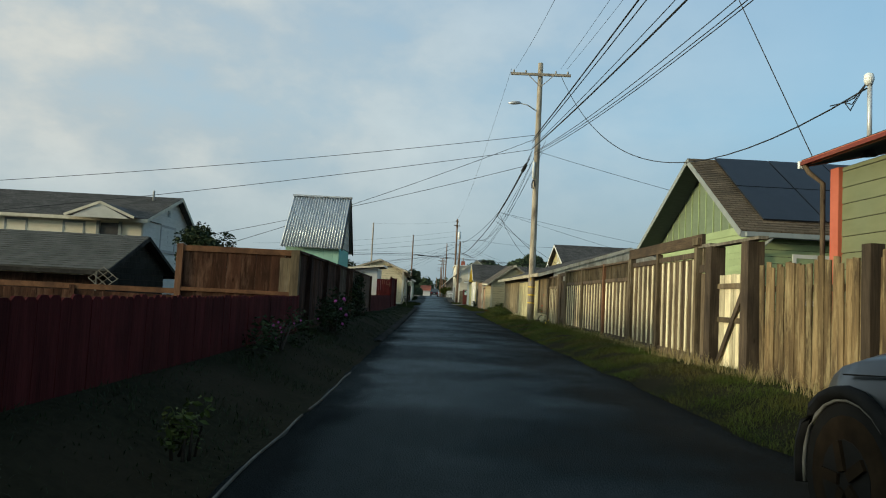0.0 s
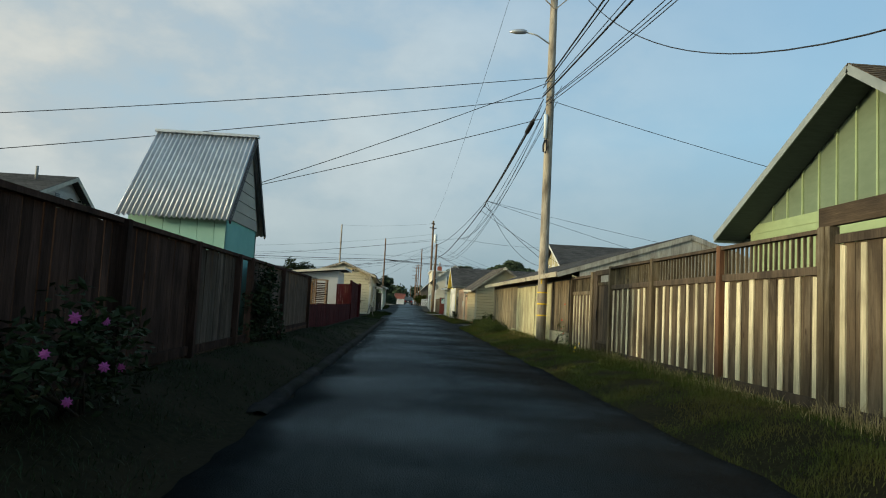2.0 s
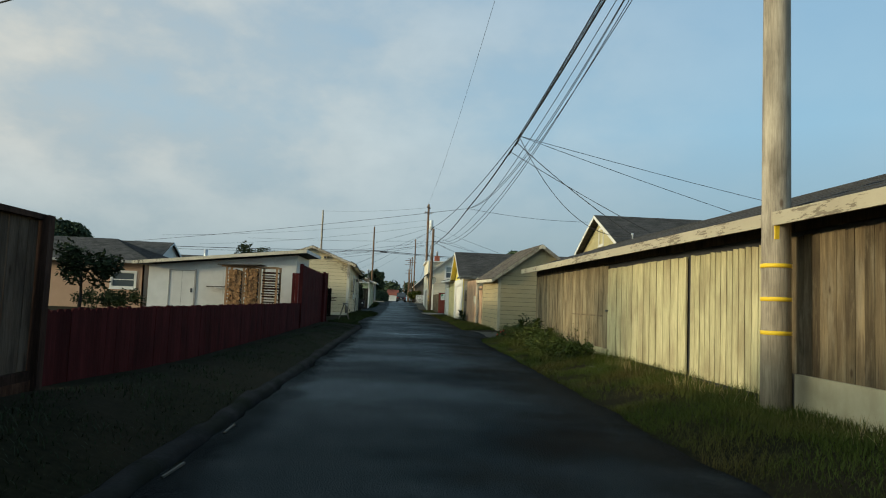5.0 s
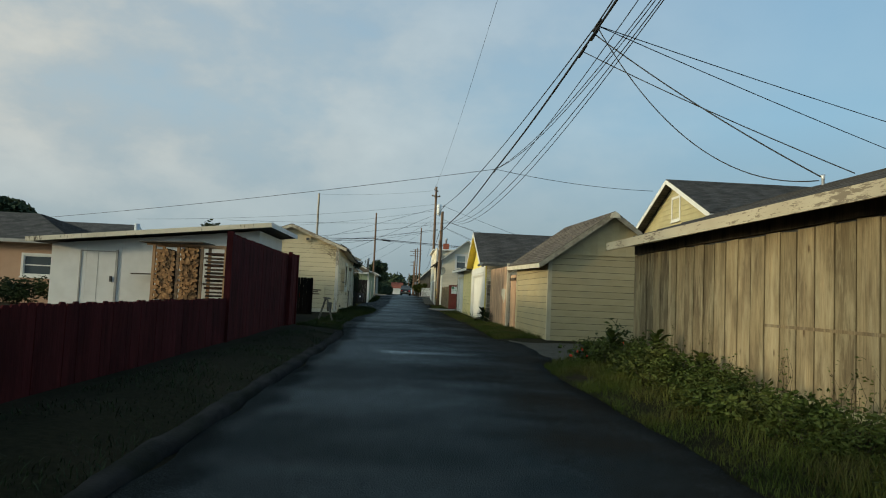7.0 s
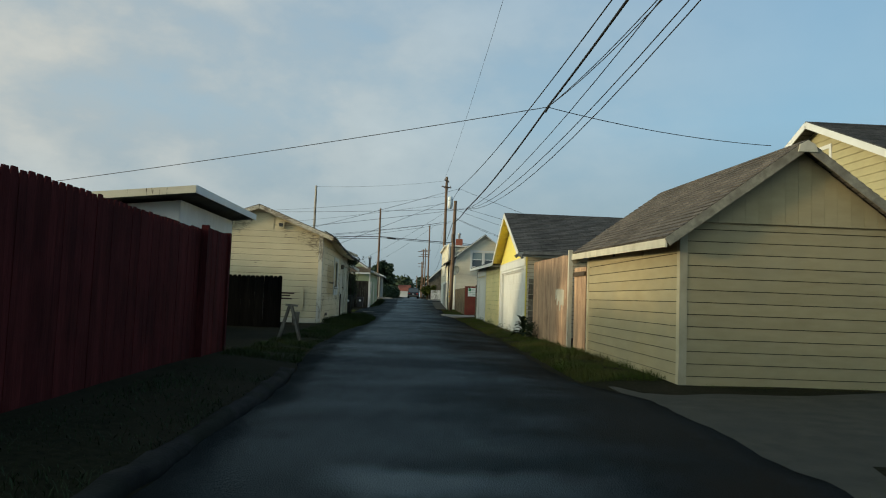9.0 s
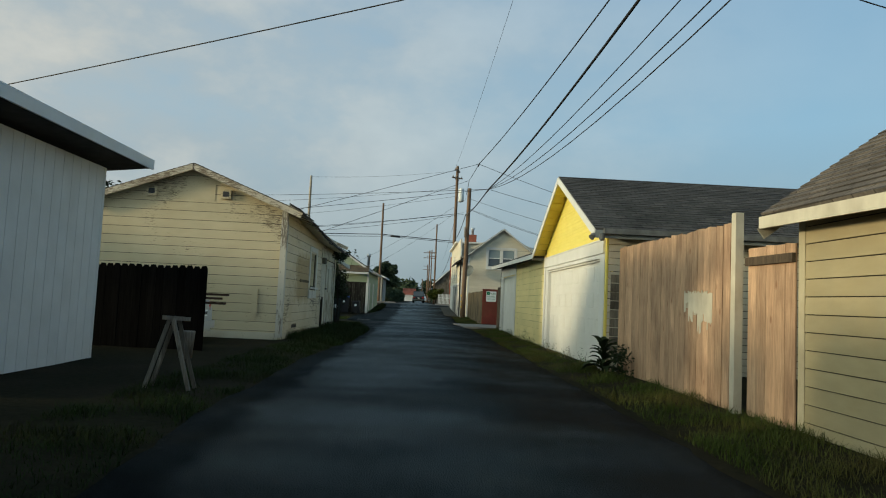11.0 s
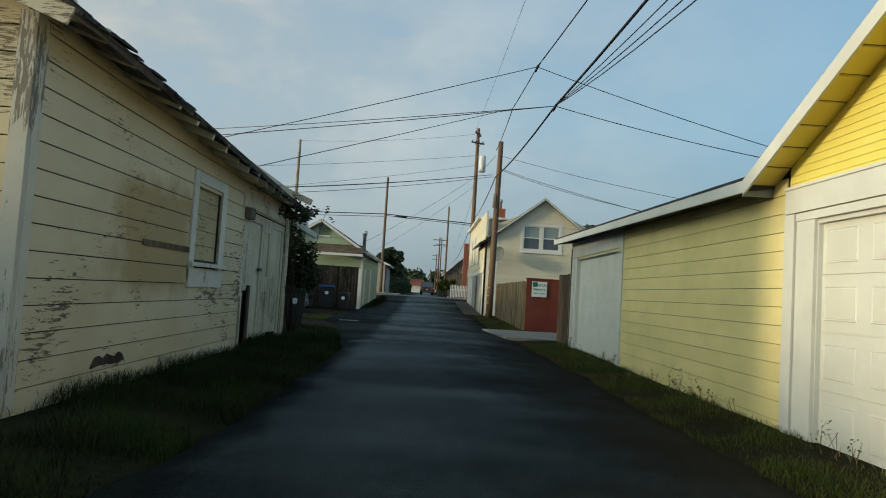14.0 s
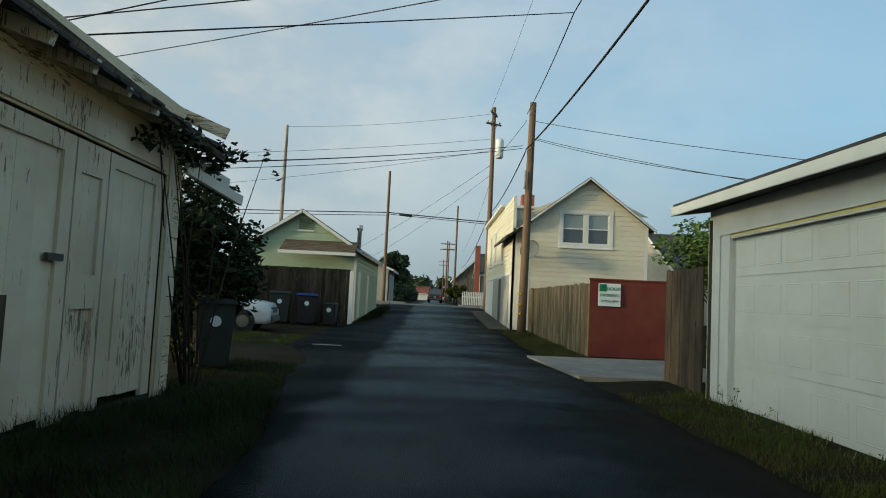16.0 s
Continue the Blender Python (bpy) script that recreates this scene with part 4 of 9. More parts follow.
def fence_run(parent, wall, z0, z1, board, mat, gap=0.006, thick=0.02, jitter=0.012, o=0.0, name="board", tops=None, rnd=None, dog=False, skip=None, tilt=0.0):
    """Upright boards along a wall line, one object each on a few shared meshes."""
    rnd = rnd or random.Random(7)
    shapes = []
    for k in range(3):
        bm = bmesh.new()
        w = board - gap
        if dog:
            c = w * 0.22
            prof = [(-w / 2, 0), (w / 2, 0), (w / 2, 1 - 0.035), (w / 2 - c, 1), (-w / 2 + c, 1), (-w / 2, 1 - 0.035)]
        else:
            prof = [(-w / 2, 0), (w / 2, 0), (w / 2, 1 - 0.004 * k), (-w / 2, 1 - 0.004 * (2 - k))]
        hexa(bm, [(a, -thick / 2, b) for a, b in prof], [(a, thick / 2, b) for a, b in prof])
        bmesh.ops.recalc_face_normals(bm, faces=bm.faces[:])
        me = bpy.data.meshes.new(name)
        bm.to_mesh(me)
        bm.free()
        me.materials.append(mat)
        shapes.append(me)
    turn = math.atan2(wall.d.y, wall.d.x)
    n = max(1, int(round(wall.len / board)))
    for i in range(n):
        s = (i + 0.5) * wall.len / n
        if skip and any(a < s < b for a, b in skip):
            continue
        top = (tops(s) if tops else z1) + rnd.uniform(-jitter, jitter)
        bot = z0 + rnd.uniform(0, jitter)
        ob = piece(name, shapes[rnd.randrange(3)], parent, wall.at(s, bot, o + rnd.uniform(-0.004, 0.004)), turn, (wall.len / n / board, 1, top - bot))
        ob.rotation_euler = (rnd.uniform(-tilt, tilt), rnd.uniform(-tilt, tilt), turn)

# ---- ground, road, verges ----
def bank(x, y):
    """Height of the verges beside the road."""
    g = gz(y)
    l, r = left_edge(y), right_edge(y)
    if x > r and 58.6 < y < 63.9:
        return g - 0.05
    if x < l:
        foot = 0.2 * (1 - smoothstep(40, 46, y)) + 0.05 * smoothstep(40, 46, y) * (1 - smoothstep(64, 70, y)) + g * smoothstep(64, 70, y)
        return g - 0.035 + (foot - g + 0.035) * smoothstep(l - 0.1, l - 1.25, x)
    if x > r:
        foot = 0.05 + (g - 0.05 + 0.03) * smoothstep(56, 66, y)
        return g - 0.035 + (foot - g + 0.035) * smoothstep(r + 0.05, r + 1.1, x)
    return g - 0.05


def left_edge(y):
    return -1.86 + 0.14 * smoothstep(10, 45, y) - 0.55 * smoothstep(62, 70, y) + 0.35 * smoothstep(76, 82, y) - 0.9 * smoothstep(88, 96, y) - 1.3 * smoothstep(96, 102, y) + 1.1 * smoothstep(106, 118, y) - 1.0 * smoothstep(124, 133, y)


def right_edge(y):
    return 2.48 - 0.18 * smoothstep(10, 45, y) - 0.25 * smoothstep(86, 100, y) + 0.3 * smoothstep(108, 116, y) + 0.7 * smoothstep(125, 133, y) + 0.62 * smoothstep(56.5, 58.8, y) * (1 - smoothstep(62.5, 64.6, y))


def ground_sheet():
    xs = [-900, -300, -90, -40, -20, -12, -8, -5.5, -4.4, -3.8, -3.4, -3.1, -2.8, -2.5, -2.2, -2.0, -1.88, -1.7, 0.3, 2.2, 2.4, 2.6, 2.9, 3.2, 3.6, 4.2, 5.5, 8, 12, 20, 40, 90, 300, 900]
    ys = [-900, -300, -80, -20, -5] + [k * 2.0 for k in range(0, 80)] + [165, 180, 220, 300, 500, 1400]
    bm = bmesh.new()
    rows = [[bm.verts.new((x, y, bank(x, y) + (noise.noise(Vector((x * 0.9, y * 0.9, 0))) * 0.025 if 2.3 < abs(x) < 20 and 0 < y < 150 else 0))) for x in xs] for y in ys]
    for r0, r1 in zip(rows, rows[1:]):
        for i in range(len(xs) - 1):
            bm.faces.new((r0[i], r0[i + 1], r1[i + 1], r1[i])).smooth = True
    return bm


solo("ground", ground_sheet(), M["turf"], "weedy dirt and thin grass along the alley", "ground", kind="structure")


def road_strip():
    bm = bmesh.new()
    prev = None
    y = -30.0
    while y <= 134.01:
        l = left_edge(y) + 0.09 * noise.noise(Vector((y * 0.8, 3.1, 0))) + 0.05 * noise.noise(Vector((y * 2.7, 7.7, 0)))
        r = right_edge(y) + 0.14 * noise.noise(Vector((y * 0.7, 9.1, 0))) + 0.06 * noise.noise(Vector((y * 2.9, 1.7, 0)))
        row = []
        for k in range(13):
            u = k / 12
            x = l + (r - l) * u
            z = gz(y) + 0.004 + 0.03 * (1 - (2 * u - 1) ** 2) + 0.008 * noise.noise(Vector((x * 1.1, y * 0.5, 4)))
            row.append(bm.verts.new((x, y, z)))
        row.insert(0, bm.verts.new((l - 0.02, y, gz(y) - 0.06)))
        row.append(bm.verts.new((r + 0.02, y, gz(y) - 0.06)))
        if prev:
            for a, b, c, d in zip(prev, prev[1:], row[1:], row):
                bm.faces.new((a, b, c, d)).smooth = True
        prev = row
        y += 0.25 if 0 < y < 110 else 1.0
    return bm


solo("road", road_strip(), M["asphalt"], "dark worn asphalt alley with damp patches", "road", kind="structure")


def berm(y0, y1):
    bm = bmesh.new()
    prof = [(0.02, -0.05), (0.0, 0.03), (-0.04, 0.055), (-0.09, 0.065), (-0.16, 0.055), (-0.22, 0.0), (-0.24, -0.05)]
    prev = None
    y = y0
    while y <= y1 + 0.01:
        wob = 0.05 * noise.noise(Vector((y * 0.9, 1.3, 0))) + 0.03 * noise.noise(Vector((y * 3.1, 4.3, 0)))
        h = smoothstep(y0 - 0.01, y0 + 1.5, y) * (1 - smoothstep(y1 - 1.5, y1, y))
        row = [bm.verts.new((left_edge(y) - 0.06 + px + wob, y, gz(y) + (pz * h if pz > 0 else pz) + 0.03 * noise.noise(Vector((y * 2.2, px * 9, 0))) + 0.012 * noise.noise(Vector((y * 7.0, px * 20, 3))))) for px, pz in prof]
        if prev:
            for a, b, c, d in zip(prev, prev[1:], row[1:], row):
                bm.faces.new((a, d, c, b)).smooth = True
        prev = row
        y += 0.15
    return bm


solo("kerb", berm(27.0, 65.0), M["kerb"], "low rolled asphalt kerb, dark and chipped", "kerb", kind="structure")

# concrete aprons
pad = bmesh.new()
hexa(pad, [(2.75, 58.3, -0.2), (8.5, 58.3, -0.2), (8.5, 64.0, -0.2), (2.8, 64.0, -0.2)], [(2.75, 58.3, gz(58.3) - 0.012), (8.5, 58.3, 0.02), (8.5, 64.0, 0.02), (2.8, 64.0, gz(64.0) - 0.012)])
solo("pavement", pad, M["dark_concrete"], "stained concrete apron before a tan shed", "pavement", kind="structure")
bm = bmesh.new()
hexa(bm, [(1.72, 99.9, -0.05), (2.05, 95.6, -0.05), (5.4, 95.6, -0.05), (5.4, 100.3, -0.05)], [(1.72, 99.9, 0.055), (2.05, 95.6, 0.055), (5.4, 95.6, 0.055), (5.4, 100.3, 0.055)])
solo("pavement", bm, M["concrete"], "pale concrete driveway apron before a red panel", "pavement", kind="structure")
bm = bmesh.new()
for k in range(6):
    ya, yb = 111.3 + k * 2.4, 111.3 + (k + 1) * 2.4 - 0.02
    hexa(bm, [(1.75, ya, 0.0), (2.62, ya, 0.0), (2.62, yb, 0.0), (1.75, yb, 0.0)], [(1.75, ya, gz(ya) + 0.05), (2.62, ya, gz(ya) + 0.05), (2.62, yb, gz(yb) + 0.05), (1.75, yb, gz(yb) + 0.05)])
solo("pavement", bm, M["dark_concrete"], "stained concrete strip along a white outbuilding", "pavement", kind="structure")
STREET = gz(134.0)
solo("road", boxed(-120, 120, 134.0, 145.5, 0.3, STREET + 0.005), M["sunlit_asphalt"], "asphalt cross street at the alley's end", "road", kind="structure")
for x0, x1, y0, y1 in ((-120, -3.6, 132.2, 134.0), (2.9, 120, 132.2, 134.0), (-120, -3.0, 145.5, 147.2), (1.8, 120, 145.5, 147.2)):
    solo("pavement", boxed(x0, x1, y0, y1, 0.3, STREET + 0.13, 0.02), M["concrete"], "concrete pavement along the cross street", "pavement", kind="structure")
solo("gutter", boxed(-3.6, 2.9, 133.55, 134.0, 0.3, STREET + 0.03, 0.01), M["concrete"], "pale concrete gutter across the alley's mouth", "gutter", kind="structure")


# an unseen plain wall, added behind the camera to shade the parked car
solo("wall_west", boxed(-6.3, -6.1, -2.0, 11.3, -0.2, 3.3), M["concrete"], "unseen added wall that shades the alley's start", "wall", kind="structure")


# ---- gable buildings ----
def gabled(name, label, axis, across, along, zb, ze, za, faces, roof, oe=0.3, orr=0.3, fascia=None, fh=0.14, crest=None, corner=None, holes=None, roof_row=0.14, rake=None, sag=0.0, eave_boards=True, z_from=None, roof_made=True):
    """A gable-roofed building. axis: the ridge's way. faces: near/far gables and lo/hi sides, each (core, board, row, style)."""
    a0, a1 = across
    l0, l1 = along
    c = (a0 + a1) / 2 if crest is None else crest
    holes = holes or {}
    pt = (lambda a, l: (a, l)) if axis == "y" else (lambda a, l: (l, a))
    if axis == "y":
        walls = {"near": Wall((a0, l0), (a1, l0)), "far": Wall((a1, l1), (a0, l1)), "lo": Wall((a0, l1), (a0, l0)), "hi": Wall((a1, l0), (a1, l1))}
        cs = {"near": c - a0, "far": a1 - c}
    else:
        walls = {"near": Wall((l0, a1), (l0, a0)), "far": Wall((l1, a0), (l1, a1)), "lo": Wall((l0, a0), (l1, a0)), "hi": Wall((l1, a1), (l0, a1))}
        cs = {"near": a1 - c, "far": c - a0}
    mid = pt((a0 + a1) / 2, (l0 + l1) / 2)
    ob = thing(name, (*mid, zb), label, name.replace("_", " "))
    for key, w in walls.items():
        core, board, row, style = faces.get(key, faces["all"])
        zf = (z_from or {}).get(key)
        if key in cs:
            k = cs[key]
            top = lambda s, k=k, n=w.len: ze + (za - ze) * (s / k if s <= k else (n - s) / (n - k))
            make_wall(ob, "wall", w, zb, za, core, board, row, holes.get(key, ()), top, k, style, z_from=zf)
        else:
            make_wall(ob, "wall", w, zb, ze, core, board, row, holes.get(key, ()), None, None, style, z_from=zf)
    rm, th = roof, 0.06
    for side, a in ((-1, a0), (1, a1)):
        k = (za - ze) / abs(c - a)
        ea, ez = a + side * oe, ze - k * oe + th
        v = lambda aa, ll, z: (*pt(aa, ll), z)
        if roof_made:
            roof_slope(ob, (v(ea, l0 - orr, ez), v(ea, l1 + orr, ez - sag)), (v(c, l0 - orr, za + th), v(c, l1 + orr, za + th - sag)), rm, roof_row)
        if fascia:
            if eave_boards:
                plank("fascia", v(ea + side * 0.012, l0 - orr, ez - fh / 2 - 0.03), v(ea + side * 0.012, l1 + orr, ez - sag - fh / 2 - 0.03), 0.025, fh, fascia, ob)
            for l in (l0 - orr + 0.012, l1 + orr - 0.012):
                lo = l - 0.016 if l < (l0 + l1) / 2 else l + 0.016
                plank("rake_board", v(ea, lo, ez - fh / 2 - 0.02), v(c, lo, za + th - fh / 2 - 0.02), 0.025, fh, rake or fascia, ob)
    if corner:
        for (aa, ll) in ((a0, l0), (a1, l0), (a0, l1), (a1, l1)):
            x, y = pt(aa, ll)
            sx, sy = (1 if x > mid[0] else -1), (1 if y > mid[1] else -1)
            bm = bmesh.new()
            box(bm, *sorted((x - sx * 0.09, x + sx * 0.03)), *sorted((y - sy * 0.09, y + sy * 0.03)), zb, ze - 0.02)
            part("corner_board", bm, corner, ob)
    return ob, walls


LAP = "lap"
FINE_LAP = "lap_fine"
VERT = "vertical"

# tan shed on the sunny side
tan, tan_w = gabled("shed", "tan painted shed with lap siding and weathered shingle roof", "y", (3.92, 7.5), (64.15, 69.75), -0.05, 2.37, 3.68,
                    {"all": (M["tan_paint"], M["tan_paint"], 0.185, LAP)}, M["shingle_grey_y"], 0.32, 0.28, M["cream_trim"], 0.13, rake=M["worn_trim"], corner=M["tan_trim"], sag=-0.13)
# pale gable house behind the brown garage
chouse, ch_w = gabled("house", "pale yellow house with a grey gable roof behind the garages", "x", (67.6, 75.0), (10.4, 20.0), 0, 4.4, 6.05,
                      {"all": (M["dull_yellow"], M["dull_yellow"], 0.2, FINE_LAP)}, M["shingle_grey"], 0.35, 0.45, M["white_paint"], 0.16)
# green house with solar panels
green, gr_w = gabled("house", "sage green house with board gable and solar panels on its roof", "x", (27.75, 36.2), (7.95, 17.0), 0, 3.35, 5.72,
                     {"all": (M["sage"], M["sage"], 0.18, LAP), "near": (M["sage_panel"], None, 0.18, LAP)}, M["shingle_brown"], 0.42, 0.75, M["grey_trim"], 0.16, crest=31.3)
# yellow garage
ygar, yg_w = gabled("garage", "yellow garage with white double door and dark shingle roof", "x", (75.75, 82.35), (3.46, 10.0), -0.02, 2.80, 4.30,
                    {"all": (M["cream_trim"], M["cream_trim"], 0.13, LAP), "near": (M["yellow_bright"], M["yellow_bright"], 0.080, FINE_LAP)},
                    M["shingle_grey"], 0.34, 0.36, M["grey_trim"], 0.15, rake=M["white_paint"], crest=79.15, holes={"near": [(0.50, 6.18, -0.02, 2.2)]})
# peeling white shed
wshed, ws_w = gabled("shed", "old cream-white shed with badly peeling paint and plank doors", "y", (-8.9, -3.74), (80.9, 91.9), -0.02, 3.46, 4.43,
                     {"all": (M["old_white"], M["old_white"], 0.235, LAP), "hi": (M["old_white_side"], M["old_white_side"], 0.235, LAP)},
                     M["shingle_grey_y"], 0.44, 0.32, M["old_rake"], 0.15, eave_boards=False, holes={"hi": [(4.25, 5.4, 1.5, 2.62), (6.86, 10.54, 0.05, 2.56)]}, sag=0.40, crest=-6.17)
# cream two-storey house
house, ho_w = gabled("house", "cream two-storey house with white double window in its gable", "y", (3.2, 8.05), (111.5, 120.0), 0.2, 4.6, 6.45,
                     {"all": (M["cream"], M["cream"], 0.2, FINE_LAP)}, M["shingle_dark_y"], 0.28, 0.3, M["white_paint"], 0.075, crest=5.6, corner=M["white_paint"],
                     holes={"near": [(1.38, 3.28, 3.78, 5.02)]})
window(house, ho_w["near"], 1.38, 3.28, 3.78, 5.02, M["white_paint"], 0.15, 2, True, top_mat=M["glass_pale"], wide=0.11)
# mint house on the left
mint, mi_w = gabled("house", "mint green house with gable vent and metal flue", "y", (-8.6, -3.9), (113.0, 124.5), 0.1, 3.25, 4.75,
                    {"all": (M["mint"], M["mint"], 0.22, FINE_LAP)}, M["shingle_dark_y"], 0.25, 0.3, M["white_paint"], 0.12, corner=M["white_paint"])
# two-storey house far behind the left fences
lhouse, lh_w = gabled("house", "two-storey pale house with grey roof and small porch gable", "x", (50.0, 57.3), (-34.0, -17.6), 0, 4.75, 6.42,
                      {"all": (M["cream"], M["cream"], 0.3, FINE_LAP), "far": (M["pale_siding"], M["pale_siding"], 0.3, FINE_LAP)}, M["shingle_grey"], 0.7, 0.5, M["cream_trim"], 0.2, crest=54.6)
# low outbuilding behind the fence
coop, co_w = gabled("outbuilding", "low dark outbuilding with weathered shingle roof behind the fence", "x", (25.9, 29.3), (-16.0, -8.25), 0, 1.38, 2.12,
                    {"all": (M["dark_fence"], None, 0.15, LAP), "far": (M["near_black"], M["near_black"], 0.15, LAP)}, M["old_felt"], 0.45, 0.25, M["near_black"], 0.09)
plank("wall_plate", (-16.0, 25.72, 1.14), (-8.55, 25.72, 1.14), 0.03, 0.08, M["cream_trim"], coop)
trellis = thing("trellis", (-8.0, 25.3, 0.2), "small pale diamond lattice panel leaning by a dark outbuilding", "trellis")
for k in range(4):
    o = k * 0.11
    plank("lath", (-8.36 + o, 25.3, 1.05 - o * 0.75), (-8.02 + o, 25.3, 1.31 - o * 0.75), 0.012, 0.016, M["weathered_grey"], trellis)
    plank("lath", (-8.36 + o, 25.288, 1.05 + o * 0.75), (-8.03 + o, 25.288, 0.80 + o * 0.75), 0.012, 0.016, M["weathered_grey"], trellis)
plank("stake", (-8.19, 25.31, 0.1), (-8.19, 25.31, 1.2), 0.03, 0.03, M["weathered_grey"], trellis)
# teal hut with corrugated roof
M["mint_panel"] = surface("pale_teal_paint", (0.30, 0.52, 0.40), (0.36, 0.58, 0.46), (3, 3, 3), 0.7, 0.08, stain=(0.25, 0.45, 0.36), stain_scale=1.0, stain_amt=0.4, vary=0.05)
hut, hu_w = gabled("shed", "narrow teal shed with steep corrugated metal roof", "x", (32.0, 34.42), (-5.42, -3.72), 0, 2.42, 4.12,
                   {"all": (M["teal"], M["mint_panel"], 0.3, VERT), "far": (M["teal"], M["beige_siding"], 0.215, LAP)}, M["steel"], 0.10, 0.10, None, crest=33.35,
                   z_from={"far": 2.42}, roof_made=False)


def corrugated(parent, eave, ridge, pitch=0.086, depth=0.027):
    e0, e1, r0, r1 = (Vector(v) for v in (*eave, *ridge))
    nor = (e1 - e0).cross(r0 - e0).normalized()
    nor = nor if nor.z > 0 else -nor
    n = int((e1 - e0).length / pitch) * 8
    bm = bmesh.new()
    rows = []
    for off in (0.0, -0.006):
        for a, b2 in ((e0, e1), (r0, r1)):
            rows.append([bm.verts.new(a.lerp(b2, k / n) + nor * (depth * math.sin(2 * math.pi * k / 8) + off)) for k in range(n + 1)])
    for k in range(n):
        bm.faces.new((rows[0][k], rows[0][k + 1], rows[1][k + 1], rows[1][k])).smooth = True
        bm.faces.new((rows[2][k + 1], rows[2][k], rows[3][k], rows[3][k + 1])).smooth = True
        bm.faces.new((rows[0][k], rows[2][k], rows[2][k + 1], rows[0][k + 1]))
    return part("roof_sheet", bm, M["steel"], parent)


corrugated(hut, ((-5.56, 31.72, 2.36), (-3.58, 31.72, 2.36)), ((-5.56, 33.35, 4.2), (-3.58, 33.35, 4.2)))
corrugated(hut, ((-5.56, 34.78, 2.36), (-3.58, 34.78, 2.36)), ((-5.56, 33.35, 4.2), (-3.58, 33.35, 4.2)))
plank("ridge_cap", (-5.58, 33.35, 4.225), (-3.56, 33.35, 4.225), 0.16, 0.05, M["steel"], hut)
for ya, yb in ((31.75, 33.35), (34.75, 33.35)):
    plank("rake_board", (-3.60, ya, 2.33), (-3.60, yb, 4.15), 0.03, 0.09, M["dark_trim"], hut)

# ---- flat and lean-to roofed buildings ----
# white flat-roofed building behind the woodpile
flat = thing("outbuilding", (-9, 71.5, 0), "white panelled outbuilding with a nearly flat overhanging roof", "outbuilding")
wf = Wall((-12.7, 69.7), (-5.5, 69.7))
make_wall(flat, "wall", wf, 0, 3.25, M["white_paint"], M["white_paint"], 1.22, (), lambda s: 2.38 + 0.107 * s, None, VERT, proud=0.012)
ws = Wall((-5.5, 69.7), (-5.5, 74.2))
make_wall(flat, "wall", ws, 0, 3.16, M["white_paint"], M["white_paint"], 0.26, (), None, None, VERT, proud=0.02)
make_wall(flat, "wall", Wall((-5.5, 74.2), (-12.7, 74.2)), 0, 2.40, M["white_paint"], None)
make_wall(flat, "wall", Wall((-12.7, 74.2), (-12.7, 69.7)), 0, 2.38, M["white_paint"], None)
bm = bmesh.new()
hexa(bm, [(-13.3, 69.1, 2.40), (-4.97, 69.1, 3.28), (-4.97, 74.8, 3.30), (-13.3, 74.8, 2.40)], [(-13.3, 69.1, 2.52), (-4.97, 69.1, 3.42), (-4.97, 74.8, 3.44), (-13.3, 74.8, 2.52)])
part("roof", bm, M["felt"], flat)
plank("fascia", (-13.32, 69.08, 2.45), (-4.96, 69.08, 3.34), 0.03, 0.16, M["old_white_door"], flat)
plank("fascia", (-4.95, 69.08, 3.34), (-4.95, 74.8, 3.36), 0.03, 0.17, M["white_paint"], flat)

# long brown garage with low gable roof
M["pale_grey_boards"] = boards("pale_grey_boards", (0.34, 0.32, 0.27), (0.50, 0.48, 0.41), (0.16, 0.14, 0.11), 0.15, amount=0.75, knots=False)
brown = thing("garage", (6, 48, 0), "long low garage of weathered vertical boards with flaking fascia", "garage")
bw = Wall((4.38, 57.9), (4.38, 39.95))
# dark cores: shade in the gaps between the boards is painted
make_wall(brown, "wall", bw, 0.0, 2.12, M["dark_trim"])
tri = lambda s: 2.15 + 0.345 * (3.42 - abs(3.42 - s))
make_wall(brown, "wall", Wall((11.22, 57.9), (4.38, 57.9)), 0.0, 3.5, M["weathered_dark"], M["weathered_grey"], 0.16, (), tri, 3.42, VERT)
make_wall(brown, "wall", Wall((4.52, 39.535), (11.08, 39.535)), 0.0, 3.5, M["dark_trim"], M["pale_grey_boards"], 0.30, (), lambda s: tri(s + 0.14) + 0.1, 3.28, VERT)
make_wall(brown, "wall", Wall((11.22, 39.95), (11.22, 57.9)), 0.0, 2.12, M["weathered_dark"])
roof_slope(brown, ((3.88, 39.5, 2.22), (3.88, 58.15, 2.31)), ((7.8, 39.5, 3.53), (7.8, 58.15, 3.6)), M["felt"], 0.5)
roof_slope(brown, ((11.72, 39.5, 2.22), (11.72, 58.15, 2.22)), ((7.8, 39.5, 3.53), (7.8, 58.15, 3.53)), M["felt"], 0.5)
plank("rake_board", (3.86, 39.48, 2.14), (7.8, 39.48, 3.45), 0.03, 0.14, M["pale_grey_boards"], brown)
plank("rake_board", (7.8, 39.48, 3.45), (11.74, 39.48, 2.14), 0.03, 0.14, M["pale_grey_boards"], brown)
plank("fascia", (3.86, 39.62, 2.165), (3.86, 58.2, 2.255), 0.03, 0.15, M["old_fascia"], brown)

